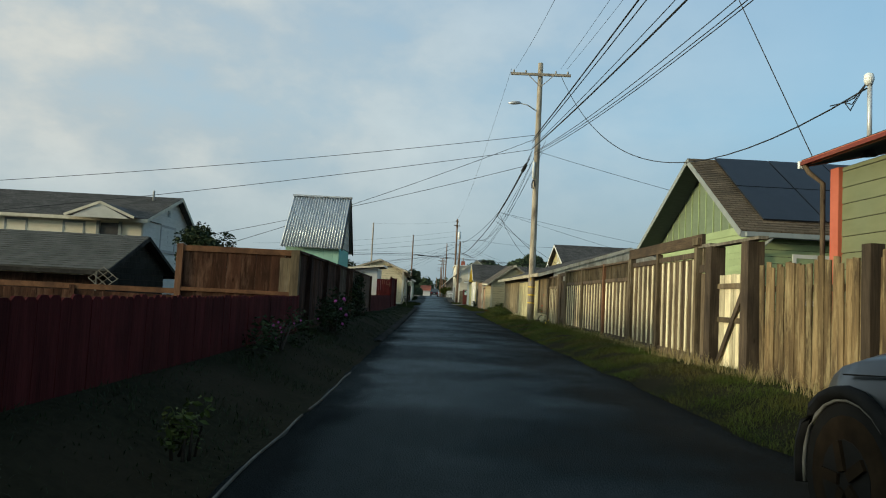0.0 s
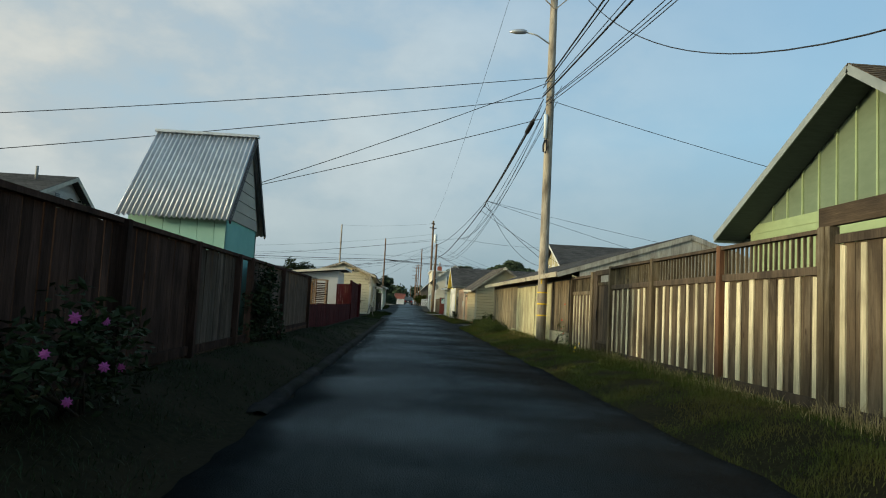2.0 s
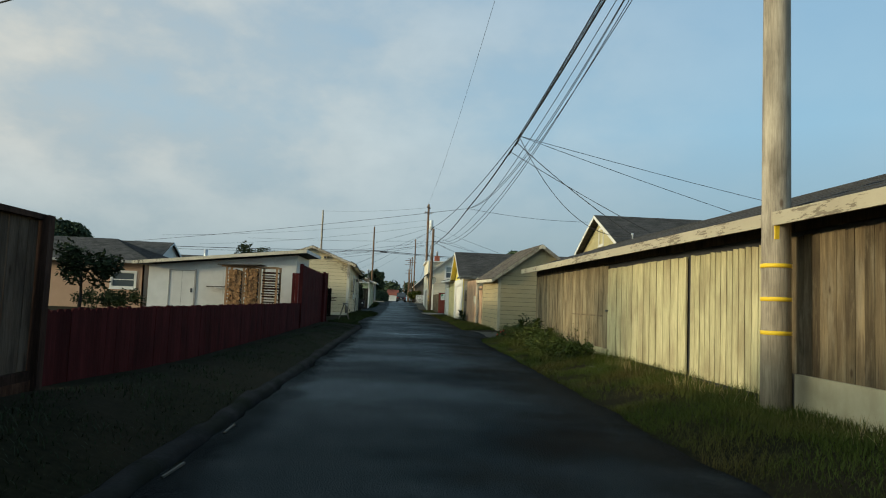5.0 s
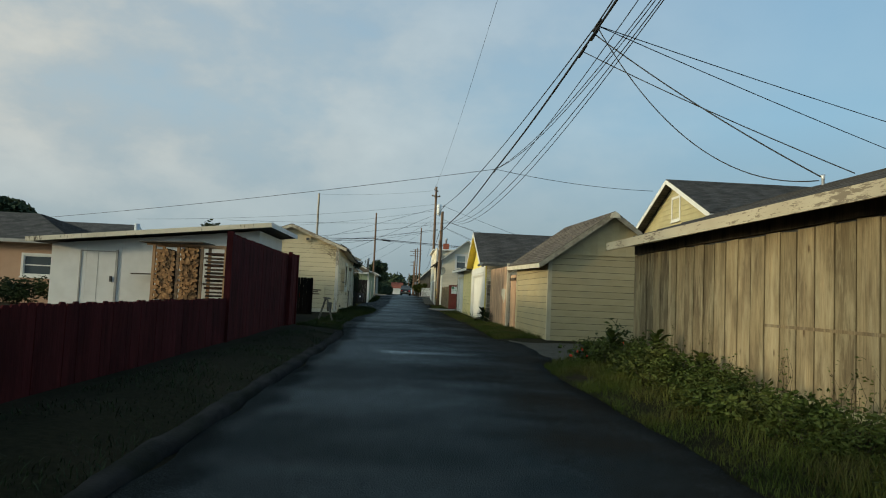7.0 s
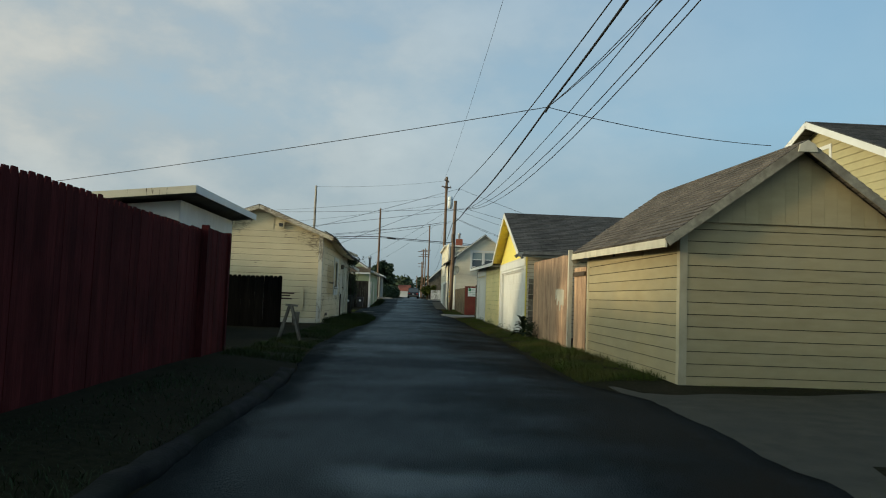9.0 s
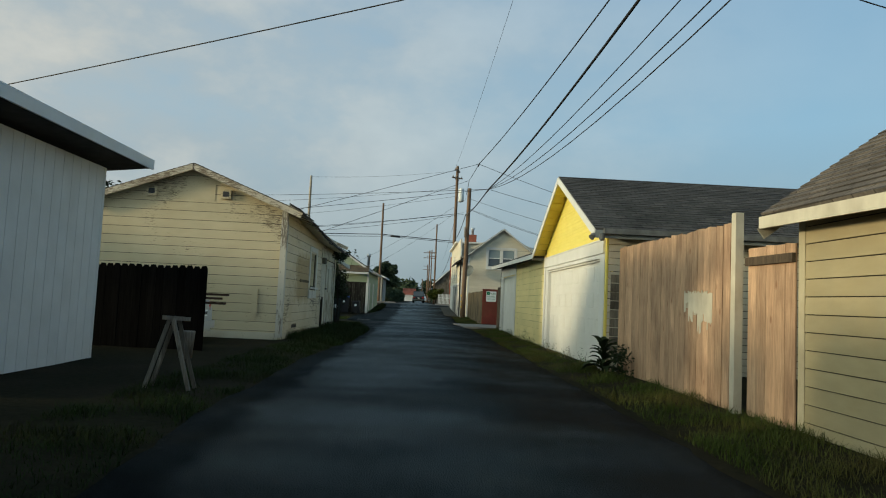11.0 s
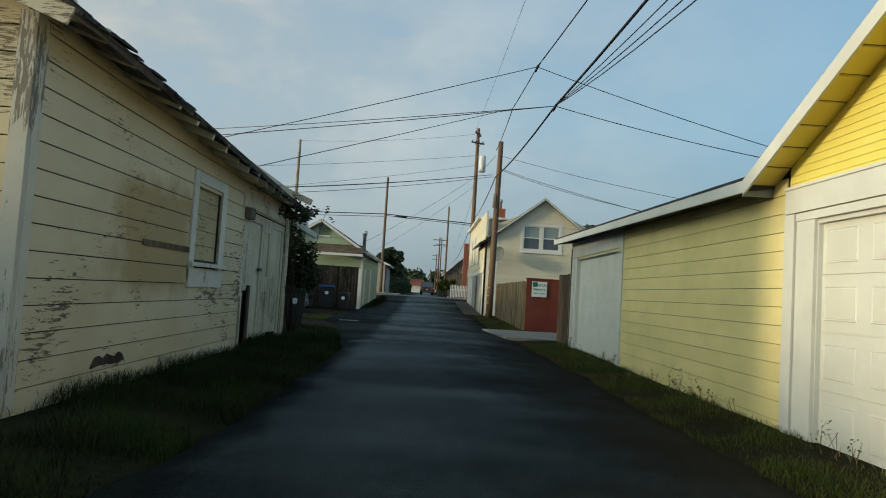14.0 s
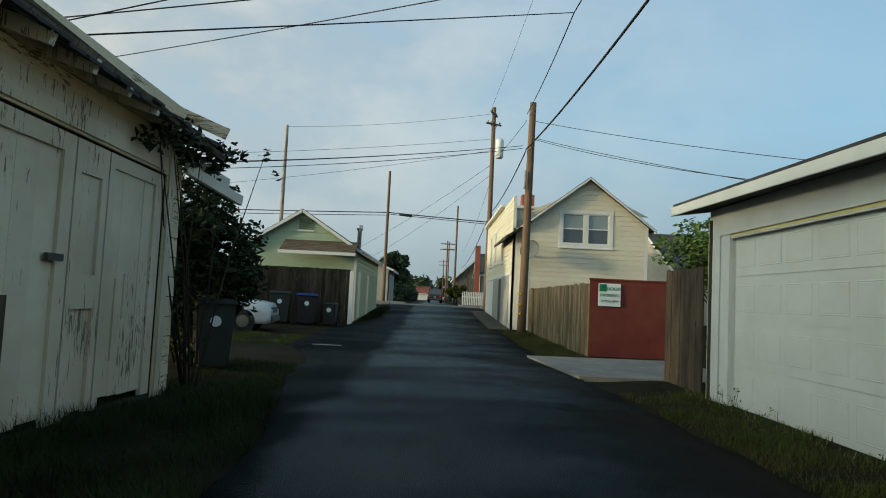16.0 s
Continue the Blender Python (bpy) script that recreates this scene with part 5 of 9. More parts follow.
# yellow lean-to wing with the small garage door
wing = thing("garage", (6, 88, 0), "pale yellow garage wing with single white door and low roof", "garage")
wy = Wall((3.52, 93.53), (3.46, 82.40))
make_wall(wing, "wall", wy, -0.08, 2.70, M["yellow_pale"], M["yellow_pale"], 0.2, [(0.63, 4.74, -0.02, 2.37)], groove=0.006)
make_wall(wing, "wall", Wall((9.5, 93.53), (3.46, 93.53)), -0.02, 3.4, M["yellow_pale"], M["yellow_pale"], 0.2, (), lambda s: 2.62 + 0.16 * (6.04 - s))
make_wall(wing, "wall", Wall((9.5, 82.45), (9.5, 93.53)), -0.02, 3.5, M["yellow_pale"])
bm = bmesh.new()
hexa(bm, [(3.12, 82.66, 2.57), (3.12, 94.13, 2.75), (9.6, 94.13, 3.77), (9.6, 82.66, 3.59)], [(3.12, 82.66, 2.74), (3.12, 94.13, 2.92), (9.6, 94.13, 3.94), (9.6, 82.66, 3.76)])
bmesh.ops.recalc_face_normals(bm, faces=bm.faces[:])
part("roof", bm, M["felt"], wing)
plank("fascia", (3.10, 82.66, 2.625), (3.10, 94.15, 2.805), 0.03, 0.13, M["white_paint"], wing)
plank("fascia", (3.10, 94.15, 2.805), (9.6, 94.15, 3.825), 0.03, 0.13, M["white_paint"], wing)

# sage building with coral trim at the start
sage = thing("house", (9, 17, 0), "sage green house corner with coral red trim and downpipe", "house")
wa = Wall((5.55, 20.2), (5.55, 6.0))
make_wall(sage, "wall", wa, 0, 3.32, M["sage_dark"], M["sage_dark"], 0.25)
make_wall(sage, "wall", Wall((14.0, 20.2), (5.55, 20.2)), 0, 3.3, M["sage_dark"], M["sage_dark"], 0.25)
bm = bmesh.new()
hexa(bm, [(5.26, 5, 3.44), (5.26, 20.75, 3.44), (14.0, 20.75, 5.37), (14.0, 5, 5.37)], [(5.26, 5, 3.55), (5.26, 20.75, 3.55), (14.0, 20.75, 5.48), (14.0, 5, 5.48)])
bmesh.ops.recalc_face_normals(bm, faces=bm.faces[:])
part("roof", bm, M["felt"], sage)
plank("fascia", (5.235, 5, 3.47), (5.235, 20.78, 3.47), 0.03, 0.10, M["orange_trim"], sage)
plank("fascia", (5.235, 20.78, 3.47), (14.0, 20.78, 5.40), 0.03, 0.10, M["orange_trim"], sage)
part("corner_board", boxed(5.47, 5.62, 20.06, 20.28, 0, 3.32), M["orange_trim"], sage)

# white two-storey outbuilding beside the far pole
annex = thing("outbuilding", (4, 120, 0.2), "white flat-roofed two-storey outbuilding with cornice and double doors", "outbuilding")
an = Wall((2.66, 126.0), (2.66, 112.2))
make_wall(annex, "wall", an, 0.15, 5.75, M["white_paint"], M["cream"], 0.2, [(3.0, 3.8, 3.3, 4.9), (5.6, 6.4, 3.3, 4.9), (9.3, 10.1, 3.2, 4.4)], z_from=2.55)
make_wall(annex, "wall", Wall((2.66, 112.2), (3.2, 112.2)), 0.15, 4.4, M["white_paint"])
make_wall(annex, "wall", Wall((2.66, 116.0), (6.0, 116.0)), 0.15, 5.75, M["cream"])
make_wall(annex, "wall", Wall((6.0, 126.0), (2.66, 126.0)), 0.15, 5.75, M["cream"])
for a, b, c, d in ((3.0, 3.8, 3.3, 4.9), (5.6, 6.4, 3.3, 4.9), (9.3, 10.1, 3.2, 4.4)):
    window(annex, an, a, b, c, d, M["white_paint"], 0.1)
part("cornice", boxed(2.42, 6.1, 115.8, 126.2, 5.72, 5.86, 0.02), M["white_paint"], annex)
bm = bmesh.new()
hexa(bm, [(2.25, 111.3, 3.86), (2.25, 116.6, 3.86), (3.3, 116.6, 4.55), (3.3, 111.3, 4.55)], [(2.25, 111.3, 3.96), (2.25, 116.6, 3.96), (3.3, 116.6, 4.65), (3.3, 111.3, 4.65)])
bmesh.ops.recalc_face_normals(bm, faces=bm.faces[:])
part("porch_roof", bm, M["shingle_dark_y"], annex)

# peach house far left
peach = thing("house", (-22, 80, 0), "peach coloured house with grey hip roof", "house")
pw = Wall((-30, 76.0), (-15.2, 76.0))
make_wall(peach, "wall", pw, 0, 2.75, M["peach"], None, 0.2, [(13.0, 14.3, 1.25, 2.1)])
window(peach, pw, 13.0, 14.3, 1.25, 2.1, M["white_paint"], 0.10)
make_wall(peach, "wall", Wall((-15.2, 76.0), (-15.2, 84.0)), 0, 2.75, M["peach"])
roof_slope(peach, ((-30.5, 75.4, 2.75), (-14.6, 75.4, 2.75)), ((-30.5, 79.8, 4.3), (-18.5, 79.8, 4.3)), M["shingle_grey"])
roof_slope(peach, ((-14.6, 75.4, 2.75), (-14.6, 84.6, 2.75)), ((-18.5, 79.8, 4.3), (-18.5, 80.2, 4.3)), M["shingle_dark_y"])
plank("fascia", (-30.5, 75.38, 2.7), (-14.6, 75.38, 2.7), 0.03, 0.15, M["tarp"], peach)


# ---- fences ----
def posts(parent, wall, ss, z0, z1, w, mat, o=0.0, name="post"):
    for s in ss:
        bm = bmesh.new()
        wall.slab(bm, s - w / 2, s + w / 2, z0, z1, o - w / 2, o + w / 2)
        part(name, bm, mat, parent)


def rail(parent, wall, s0, s1, z, h, t, mat, o=0.0, name="rail"):
    bm = bmesh.new()
    wall.slab(bm, s0, s1, z - h / 2, z + h / 2, o - t / 2, o + t / 2)
    return part(name, bm, mat, parent)


# left: low dark red picket fence, from behind the camera to the corner
f1 = thing("fence", (-3.2, 10, 0.2), "low dark red picket fence with dog-eared boards", "fence")
fw = Wall((-3.2, 2.0), (-3.2, 23.0))
fence_run(f1, fw, 0.16, 0.91, 0.145, M["red_fence"], gap=0.002, dog=True, rnd=random.Random(1))
rail(f1, fw, 0, 21, 0.35, 0.09, 0.04, M["red_fence"], -0.035)
rail(f1, fw, 0, 21, 0.72, 0.09, 0.04, M["red_fence"], -0.035)
# left: orange-brown cross fence
f2 = thing("fence", (-6, 23.1, 0.2), "orange-brown board fence with cap rail, set across the yard", "fence")
fw = Wall((-5.5, 23.15), (-3.25, 23.15))
fence_run(f2, fw, 0.2, 1.69, 0.30, M["orange_fence"], rnd=random.Random(2), jitter=0.004)
rail(f2, fw, 0, 2.25, 1.72, 0.11, 0.05, M["cap_cedar"], 0.02, "cap_rail")
part("patch_board", boxed(-3.62, -3.34, 23.10, 23.125, 0.9, 1.62), M["weathered"], f2, "paler grey-brown board")
rail(f2, fw, 0, 2.2, 0.93, 0.07, 0.05, M["cap_cedar"], 0.03)
posts(f2, fw, (-0.06,), 0.2, 1.80, 0.12, M["cedar_dark"])
posts(f2, fw, (2.18,), 0.2, 1.78, 0.16, M["weathered"], 0.03)
fw = Wall((-12, 23.2), (-5.55, 23.2))
fence_run(f2, fw, 0.2, 0.80, 0.16, M["orange_fence"], rnd=random.Random(3), jitter=0.004)
rail(f2, fw, 0, 6.4, 0.875, 0.10, 0.06, M["cap_cedar"], 0.0, "cap_rail")
posts(f2, fw, (2.3, 4.4), 0.2, 0.9, 0.1, M["orange_fence"])
# left: tall dark fence along the alley, patched
f3 = thing("fence", (-3.4, 32, 0.2), "tall dark weathered board fence with patched panels", "fence")
fw = Wall((-3.25, 23.1), (-3.52, 41.2))
for s0, s1, mat, gaps, seed in ((0.0, 5.9, M["dark_fence"], [], 4), (5.9, 9.36, M["tan_fence"], [(2.55, 3.5)], 11), (9.36, 18.1, M["grey_fence"], [], 12)):
    f3_run = Wall((-3.25 - 0.27 * s0 / 18.1, 23.1 + s0), (-3.25 - 0.27 * s1 / 18.1, 23.1 + s1))
    fence_run(f3, f3_run, 0.2, 1.72, 0.16, mat, rnd=random.Random(seed), tilt=0.006, skip=gaps, jitter=0.02)
rail(f3, fw, 0, 18.1, 1.74, 0.05, 0.12, M["dark_fence"], 0.0, "cap_rail")
rail(f3, fw, 0, 18.1, 0.3, 0.12, 0.04, M["dark_fence"], 0.03)
rail(f3, fw, 9.4, 18.1, 0.2, 0.15, 0.04, M["orange_fence"], 0.035, "kick_board")
posts(f3, fw, (0.9, 3.4, 5.9, 8.4, 9.42, 13.1, 18.0), 0.1, 1.76, 0.11, M["dark_fence"], 0.05)
# left: low red fence, then the tall red fence
f4 = thing("fence", (-3.6, 50, 0), "low dark red picket fence before a woodpile", "fence")
fw = Wall((-3.54, 41.3), (-3.58, 58.1))
fence_run(f4, fw, 0.02, 0.90, 0.145, M["red_fence"], gap=0.002, dog=True, rnd=random.Random(5))
rail(f4, fw, 0, 16.7, 0.3, 0.09, 0.04, M["red_fence"], -0.035)
rail(f4, fw, 0, 16.7, 0.7, 0.09, 0.04, M["red_fence"], -0.035)
f5 = thing("fence", (-3.65, 62, 0), "tall dark red dog-eared board fence", "fence")
fw = Wall((-3.58, 58.1), (-3.72, 65.6))
fence_run(f5, fw, -0.02, 2.17, 0.145, M["red_fence"], gap=0.002, dog=True, rnd=random.Random(6))
posts(f5, fw, (0.06,), 0, 2.2, 0.12, M["red_fence"])
fw = Wall((-3.70, 65.6), (-3.74, 67.2))
fence_run(f5, fw, -0.02, 2.22, 0.145, M["red_fence"], dog=False, rnd=random.Random(8), o=0.05, jitter=0.004)
posts(f5, fw, (0.0, 1.55), 0, 2.24, 0.11, M["red_fence"], 0.05)
fw = Wall((-3.78, 67.22), (-5.3, 67.22))
fence_run(f5, fw, 0, 2.2, 0.145, M["red_fence"], rnd=random.Random(9))
# left: short dark fence before the peeling shed
f6 = thing("fence", (-5.6, 76.6, 0), "short nearly black scalloped board fence", "fence")
fw = Wall((-8.4, 76.9), (-4.38, 76.5))
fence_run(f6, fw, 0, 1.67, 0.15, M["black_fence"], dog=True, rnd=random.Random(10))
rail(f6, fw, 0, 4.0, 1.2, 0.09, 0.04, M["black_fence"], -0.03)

# right: plain board fence, gate, batten fence, trellis fence
g1 = thing("fence", (4.5, 17, 0), "uneven weathered board fence beside a gate", "fence")
fw = Wall((4.45, 20.35), (4.6, 6.0))
fence_run(g1, fw, 0.0, 1.78, 0.145, M["weathered_old"], rnd=random.Random(11), jitter=0.065, tilt=0.014, gap=0.012)
posts(g1, fw, (2.75,), 0, 1.9, 0.17, M["weathered_dark"], 0.03)
rail(g1, fw, 0, 13, 0.4, 0.09, 0.04, M["weathered_dark"], -0.035)
rail(g1, fw, 0, 13, 1.4, 0.09, 0.04, M["weathered_dark"], -0.035)
g2 = thing("gate", (4.45, 21.3, 0), "narrow pale board gate with diagonal brace between dark posts", "gate")
fw = Wall((4.45, 21.9), (4.45, 20.85))
fence_run(g2, fw, 0.07, 1.66, 0.115, M["batten"], rnd=random.Random(12), jitter=0.01)
rail(g2, fw, 0, 1.05, 1.46, 0.09, 0.03, M["weathered"], 0.03)
rail(g2, fw, 0, 1.05, 0.88, 0.09, 0.03, M["weathered"], 0.03)
plank("brace", (4.40, 21.85, 0.10), (4.40, 20.9, 1.33), 0.03, 0.10, M["weathered_dark"], g2)
rail(g2, fw, 0, 1.05, -0.04, 0.20, 0.03, M["weathered"], 0.02, "kick_board")
posts(g2, fw, (-0.24,), -0.05, 2.18, 0.26, M["weathered_dark"], 0.0)
posts(g2, fw, (1.24,), -0.05, 2.16, 0.26, M["weathered_dark"], 0.0)
rail(g2, fw, -0.5, 1.6, 2.20, 0.05, 0.16, M["weathered_grey"], 0.0, "lintel")
g3 = thing("fence", (4.45, 25, 0), "brown board fence with pale upright battens and a heavy top beam", "fence")
fw = Wall((4.45, 27.3), (4.45, 22.88))
fence_run(g3, fw, 0.08, 2.02, 0.21, M["fence_brown"], rnd=random.Random(13), jitter=0.006)
fence_run(g3, Wall((4.45, 27.25), (4.45, 22.95)), 0.10, 2.0, 0.358, M["batten"], gap=0.265, o=0.022, name="batten", rnd=random.Random(14))
plank("beam", (4.42, 27.48, 2.335), (4.42, 22.62, 2.345), 0.07, 0.23, M["brown_beam"], g3)
plank("beam_end", (4.36, 23.0, 2.33), (4.36, 22.7, 2.33), 0.04, 0.14, M["weathered"], g3)
rail(g3, fw, 0.12, 2.0, 2.06, 0.10, 0.05, M["weathered_dark"], 0.03)
rail(g3, fw, 2.2, 4.35, 2.075, 0.11, 0.05, M["weathered_dark"], 0.03)
rail(g3, fw, 0, 4.42, 0.12, 0.14, 0.05, M["weathered_dark"], 0.02)
posts(g3, fw, (0.0, 2.1, 4.40), 0, 2.22, 0.12, M["weathered"], 0.02)
fw = Wall((4.45, 22.76), (4.45, 22.33))
fence_run(g3, fw, 0.08, 1.72, 0.21, M["fence_brown"], rnd=random.Random(15), jitter=0.004)
part("batten", boxed(4.405, 4.425, 22.36, 22.45, 0.1, 1.74), M["batten"], g3)
rail(g3, fw, 0, 0.43, 1.80, 0.14, 0.06, M["weathered_dark"], 0.02)
rail(g3, fw, 0, 0.43, 0.12, 0.14, 0.05, M["weathered_dark"], 0.02)
for k in range(3):
    part("slat", boxed(4.43, 4.465, 22.38 + k * 0.13, 22.43 + k * 0.13, 1.87, 2.2), M["weathered"], g3)
rail(g3, fw, -0.1, 0.5, 2.23, 0.06, 0.12, M["weathered_grey"], 0.0, "cap_rail")
# trellis-topped bays
g4 = thing("fence", (4.45, 32, 0), "brown fence in bays with pale battens and a slatted trellis top", "fence")
SLAT = bpy.data.meshes.new("slat")
_b = boxed(-0.018, 0.018, -0.012, 0.012, 0, 1)
_b.to_mesh(SLAT)
_b.free()
SLAT.materials.append(M["weathered"])
ends = [27.4, 30.1, 33.1, 35.95]
for k, (ya, yb) in enumerate(zip(ends, ends[1:])):
    fw = Wall((4.45, yb), (4.45, ya))
    fence_run(g4, fw, 0.06, 1.68, 0.155, M["fence_brown"], rnd=random.Random(20 + k), jitter=0.004)
    fence_run(g4, fw, 0.0, 1.66, 0.40 if k == 0 else 0.36, M["batten"], gap=0.28, o=0.022, name="batten", rnd=random.Random(30 + k), jitter=0.02)
    rail(g4, fw, 0, fw.len, 1.72, 0.10, 0.06, M["weathered_dark"], 0.02)
    rail(g4, fw, 0, fw.len, 2.18, 0.05, 0.12, M["weathered_dark"], 0.02, "cap_rail")
    rail(g4, fw, 0, fw.len, 0.15, 0.13, 0.05, M["weathered_dark"], 0.025)
    n = int(fw.len / 0.135)
    for i in range(n):
        piece("slat", SLAT, g4, fw.at((i + 0.5) * fw.len / n, 1.77, 0.0), 0, (1, 1, 0.385))
for k, y in enumerate(ends):
    bm = boxed(4.36, 4.49, y - 0.065, y + 0.065, -0.1, 2.22)
    part("post", bm, M["cedar_dark"] if k == 1 else M["weathered"], g4)
g5 = thing("gate", (4.45, 36.8, 0), "dark slatted board door in a trellis fence", "gate")
g5_wall = Wall((4.47, 37.16), (4.47, 36.14))
fence_run(g5, g5_wall, 0.36, 1.80, 0.085, M["weathered_dark"], rnd=random.Random(40), jitter=0.008)
for k in range(8):
    part("picket", boxed(4.455, 4.48, 36.18 + k * 0.125, 36.225 + k * 0.125, 0.1, 0.34), M["weathered_dark"], g5)
rail(g5, g5_wall, 0, g5_wall.len, 1.83, 0.07, 0.05, M["weathered"], 0.02)
rail(g5, g5_wall, 0, g5_wall.len, 0.06, 0.12, 0.05, M["weathered_dark"], 0.02)
rail(g5, g5_wall, 0, g5_wall.len, 0.37, 0.07, 0.04, M["weathered_dark"], 0.02)
part("lintel", boxed(4.40, 4.50, 36.0, 37.35, 2.05, 2.17), M["weathered_dark"], g5)
part("post", boxed(4.37, 4.5, 37.5, 37.7, -0.1, 2.16), M["weathered"], g5)
part("post", boxed(4.41, 4.5, 37.17, 37.49, -0.1, 2.16), M["weathered_dark"], g5)
part("latch", boxed(4.40, 4.43, 37.17, 37.2, 0.92, 1.16), M["black"], g5)
g6 = thing("fence", (4.45, 38.8, 0), "single fence bay with pale battens under a slatted trellis", "fence")
fw = Wall((4.45, 39.85), (4.45, 37.72))
fence_run(g6, fw, 0.06, 1.58, 0.155, M["fence_brown"], rnd=random.Random(41), jitter=0.004)
fence_run(g6, fw, 0.0, 1.57, 0.36, M["batten"], gap=0.28, o=0.022, name="batten", rnd=random.Random(42))
rail(g6, fw, 0, fw.len, 1.62, 0.10, 0.06, M["weathered"], 0.02)
rail(g6, fw, 0, fw.len, 2.06, 0.06, 0.1, M["weathered_dark"], 0.02, "cap_rail")
for i in range(16):
    piece("slat", SLAT, g6, fw.at((i + 0.5) * fw.len / 16, 1.67, 0.0), 0, (1, 1, 0.365))
part("post", boxed(4.36, 4.48, 39.78, 39.92, -0.1, 2.1), M["weathered"], g6)

# boards of the brown garage
fence_run(brown, Wall((4.37, 57.9), (4.37, 49.72)), 0.12, 2.08, 0.355, M["weathered_wall"], o=0.02, rnd=random.Random(50), jitter=0.012, thick=0.03, gap=0.028)
fence_run(brown, Wall((4.37, 49.72), (4.37, 45.45)), 0.12, 2.0, 0.34, M["pale_boards"], o=0.028, rnd=random.Random(51), jitter=0.006, thick=0.03, gap=0.030)
fence_run(brown, Wall((4.37, 45.3), (4.37, 42.5)), 0.12, 2.0, 0.175, M["pale_boards"], o=0.028, rnd=random.Random(52), jitter=0.008, thick=0.03, gap=0.022)
fence_run(brown, Wall((4.37, 42.5), (4.37, 40.0)), 0.45, 2.04, 0.15, M["weathered"], o=0.022, rnd=random.Random(53), jitter=0.008)
part("footing", boxed(4.31, 4.375, 49.4, 57.9, -0.1, 0.17), M["pale_boards"], brown)
part("footing", boxed(4.26, 4.375, 49.55, 50.7, -0.1, 0.24, 0.01), M["pale_boards"], brown)
part("wall_plate", boxed(4.325, 4.41, 40.0, 57.9, 2.095, 2.27, 0.004), M["weathered_dark"], brown)
bm = bmesh.new()
hexa(bm, [(3.90, 39.7, 2.12), (4.32, 39.7, 2.26), (4.32, 57.9, 2.27), (3.90, 58.1, 2.21)], [(3.90, 39.7, 2.135), (4.32, 39.7, 2.275), (4.32, 57.9, 2.285), (3.90, 58.1, 2.225)])
bmesh.ops.recalc_face_normals(bm, faces=bm.faces[:])
part("soffit", bm, M["pale_grey_boards"], brown)
part("ledger_mark", boxed(4.334, 4.345, 49.76, 52.9, 0.93, 0.965), M["weathered"], brown, "stained batten across the boards")
part("hinge", boxed(4.30, 4.33, 49.66, 49.80, 1.05, 1.085, 0.004), M["dark_trim"], brown)
solo("paving_slab", boxed(3.3, 4.24, 46.5, 47.4, -0.15, 0.045, 0.012), M["slab_concrete"], "worn concrete step slab in the weeds by the garage", "slab")
part("footing", boxed(4.28, 4.38, 40.0, 42.3, -0.1, 0.46), M["tan_trim"], brown)

# pink-brown fence between the tan shed and the yellow garage
g7 = thing("fence", (3.75, 72.8, 0), "tall pinkish brown board fence with a patch of white paint", "fence")
g7_wall = fw = Wall((3.66, 75.65), (3.80, 71.0))
fence_run(g7, fw, 0.0, 2.38, 0.19, M["pink_fence"], rnd=random.Random(60), jitter=0.012, gap=0.010)
part("post", boxed(3.70, 3.80, 70.86, 70.98, -0.05, 2.46), M["cream_trim"], g7, "cream painted post")
fw = Wall((3.84, 70.8), (3.88, 69.8))
fence_run(g7, fw, 0.0, 2.02, 0.19, M["pink_fence"], rnd=random.Random(61), jitter=0.006)
rp = random.Random(62)
for k in range(6):
    s0 = 75.65 - 72.58 + k * 0.152
    bm = bmesh.new()
    low = rp.uniform(0.95, 1.15) if k > 2 else rp.uniform(1.12, 1.28)
    n = 5
    ws = [s0 + 0.15 * i / n for i in range(n + 1)]
    for i in range(n):
        g7_wall.slab(bm, ws[i], ws[i + 1], low + rp.uniform(-0.09, 0.09), 1.5 + rp.uniform(-0.03, 0.02), 0.012, 0.0185)
    part("paint_patch", bm, M["cream_trim"], g7, "ragged patch of white paint")
rail(g7, fw, 0.0, 1.0, 1.85, 0.10, 0.04, M["weathered_dark"], 0.03)

# grey fence, red panel and weathered fence by the far driveway
g8 = thing("fence", (3.6, 94.9, 0), "grey weathered fence stub beside the garage", "fence")
fence_run(g8, Wall((3.60, 95.75), (3.60, 94.05)), 0.0, 1.98, 0.14, M["weathered_dark"], rnd=random.Random(62))
panel = thing("fence", (4.3, 100.5, 0), "rust red painted fence panel across a driveway", "fence")
part("panel", boxed(3.30, 5.3, 100.52, 100.56, 0.06, 1.94), M["rust_panel"], panel)
part("cap_rail", boxed(3.28, 5.3, 100.49, 100.59, 1.94, 1.98), M["rust_panel"], panel)
g9 = thing("fence", (3.3, 105, 0), "row of weathered grey-brown fence boards", "fence")
fw = Wall((3.25, 111.0), (3.32, 100.6))
fence_run(g9, fw, 0.03, 1.86, 0.15, M["weathered"], rnd=random.Random(63), jitter=0.025)
rail(g9, fw, 0, 10.4, 0.4, 0.09, 0.04, M["weathered_dark"], -0.03)
rail(g9, fw, 0, 10.4, 1.5, 0.09, 0.04, M["weathered_dark"], -0.03)


# ---- utility poles ----
def pole(at, height, r0, r1, mat, label, lean=(0, 0)):
    ob = thing("utility_pole", at, label, "utility pole")
    bm = bmesh.new()
    x, y, z = at
    tube(bm, [(x + lean[0] * k / 6, y + lean[1] * k / 6, z - 0.2 + (height + 0.2) * k / 6) for k in range(7)], [r0 + (r1 - r0) * k / 6 for k in range(7)], 14)
    part("pole", bm, mat, ob)
    return ob


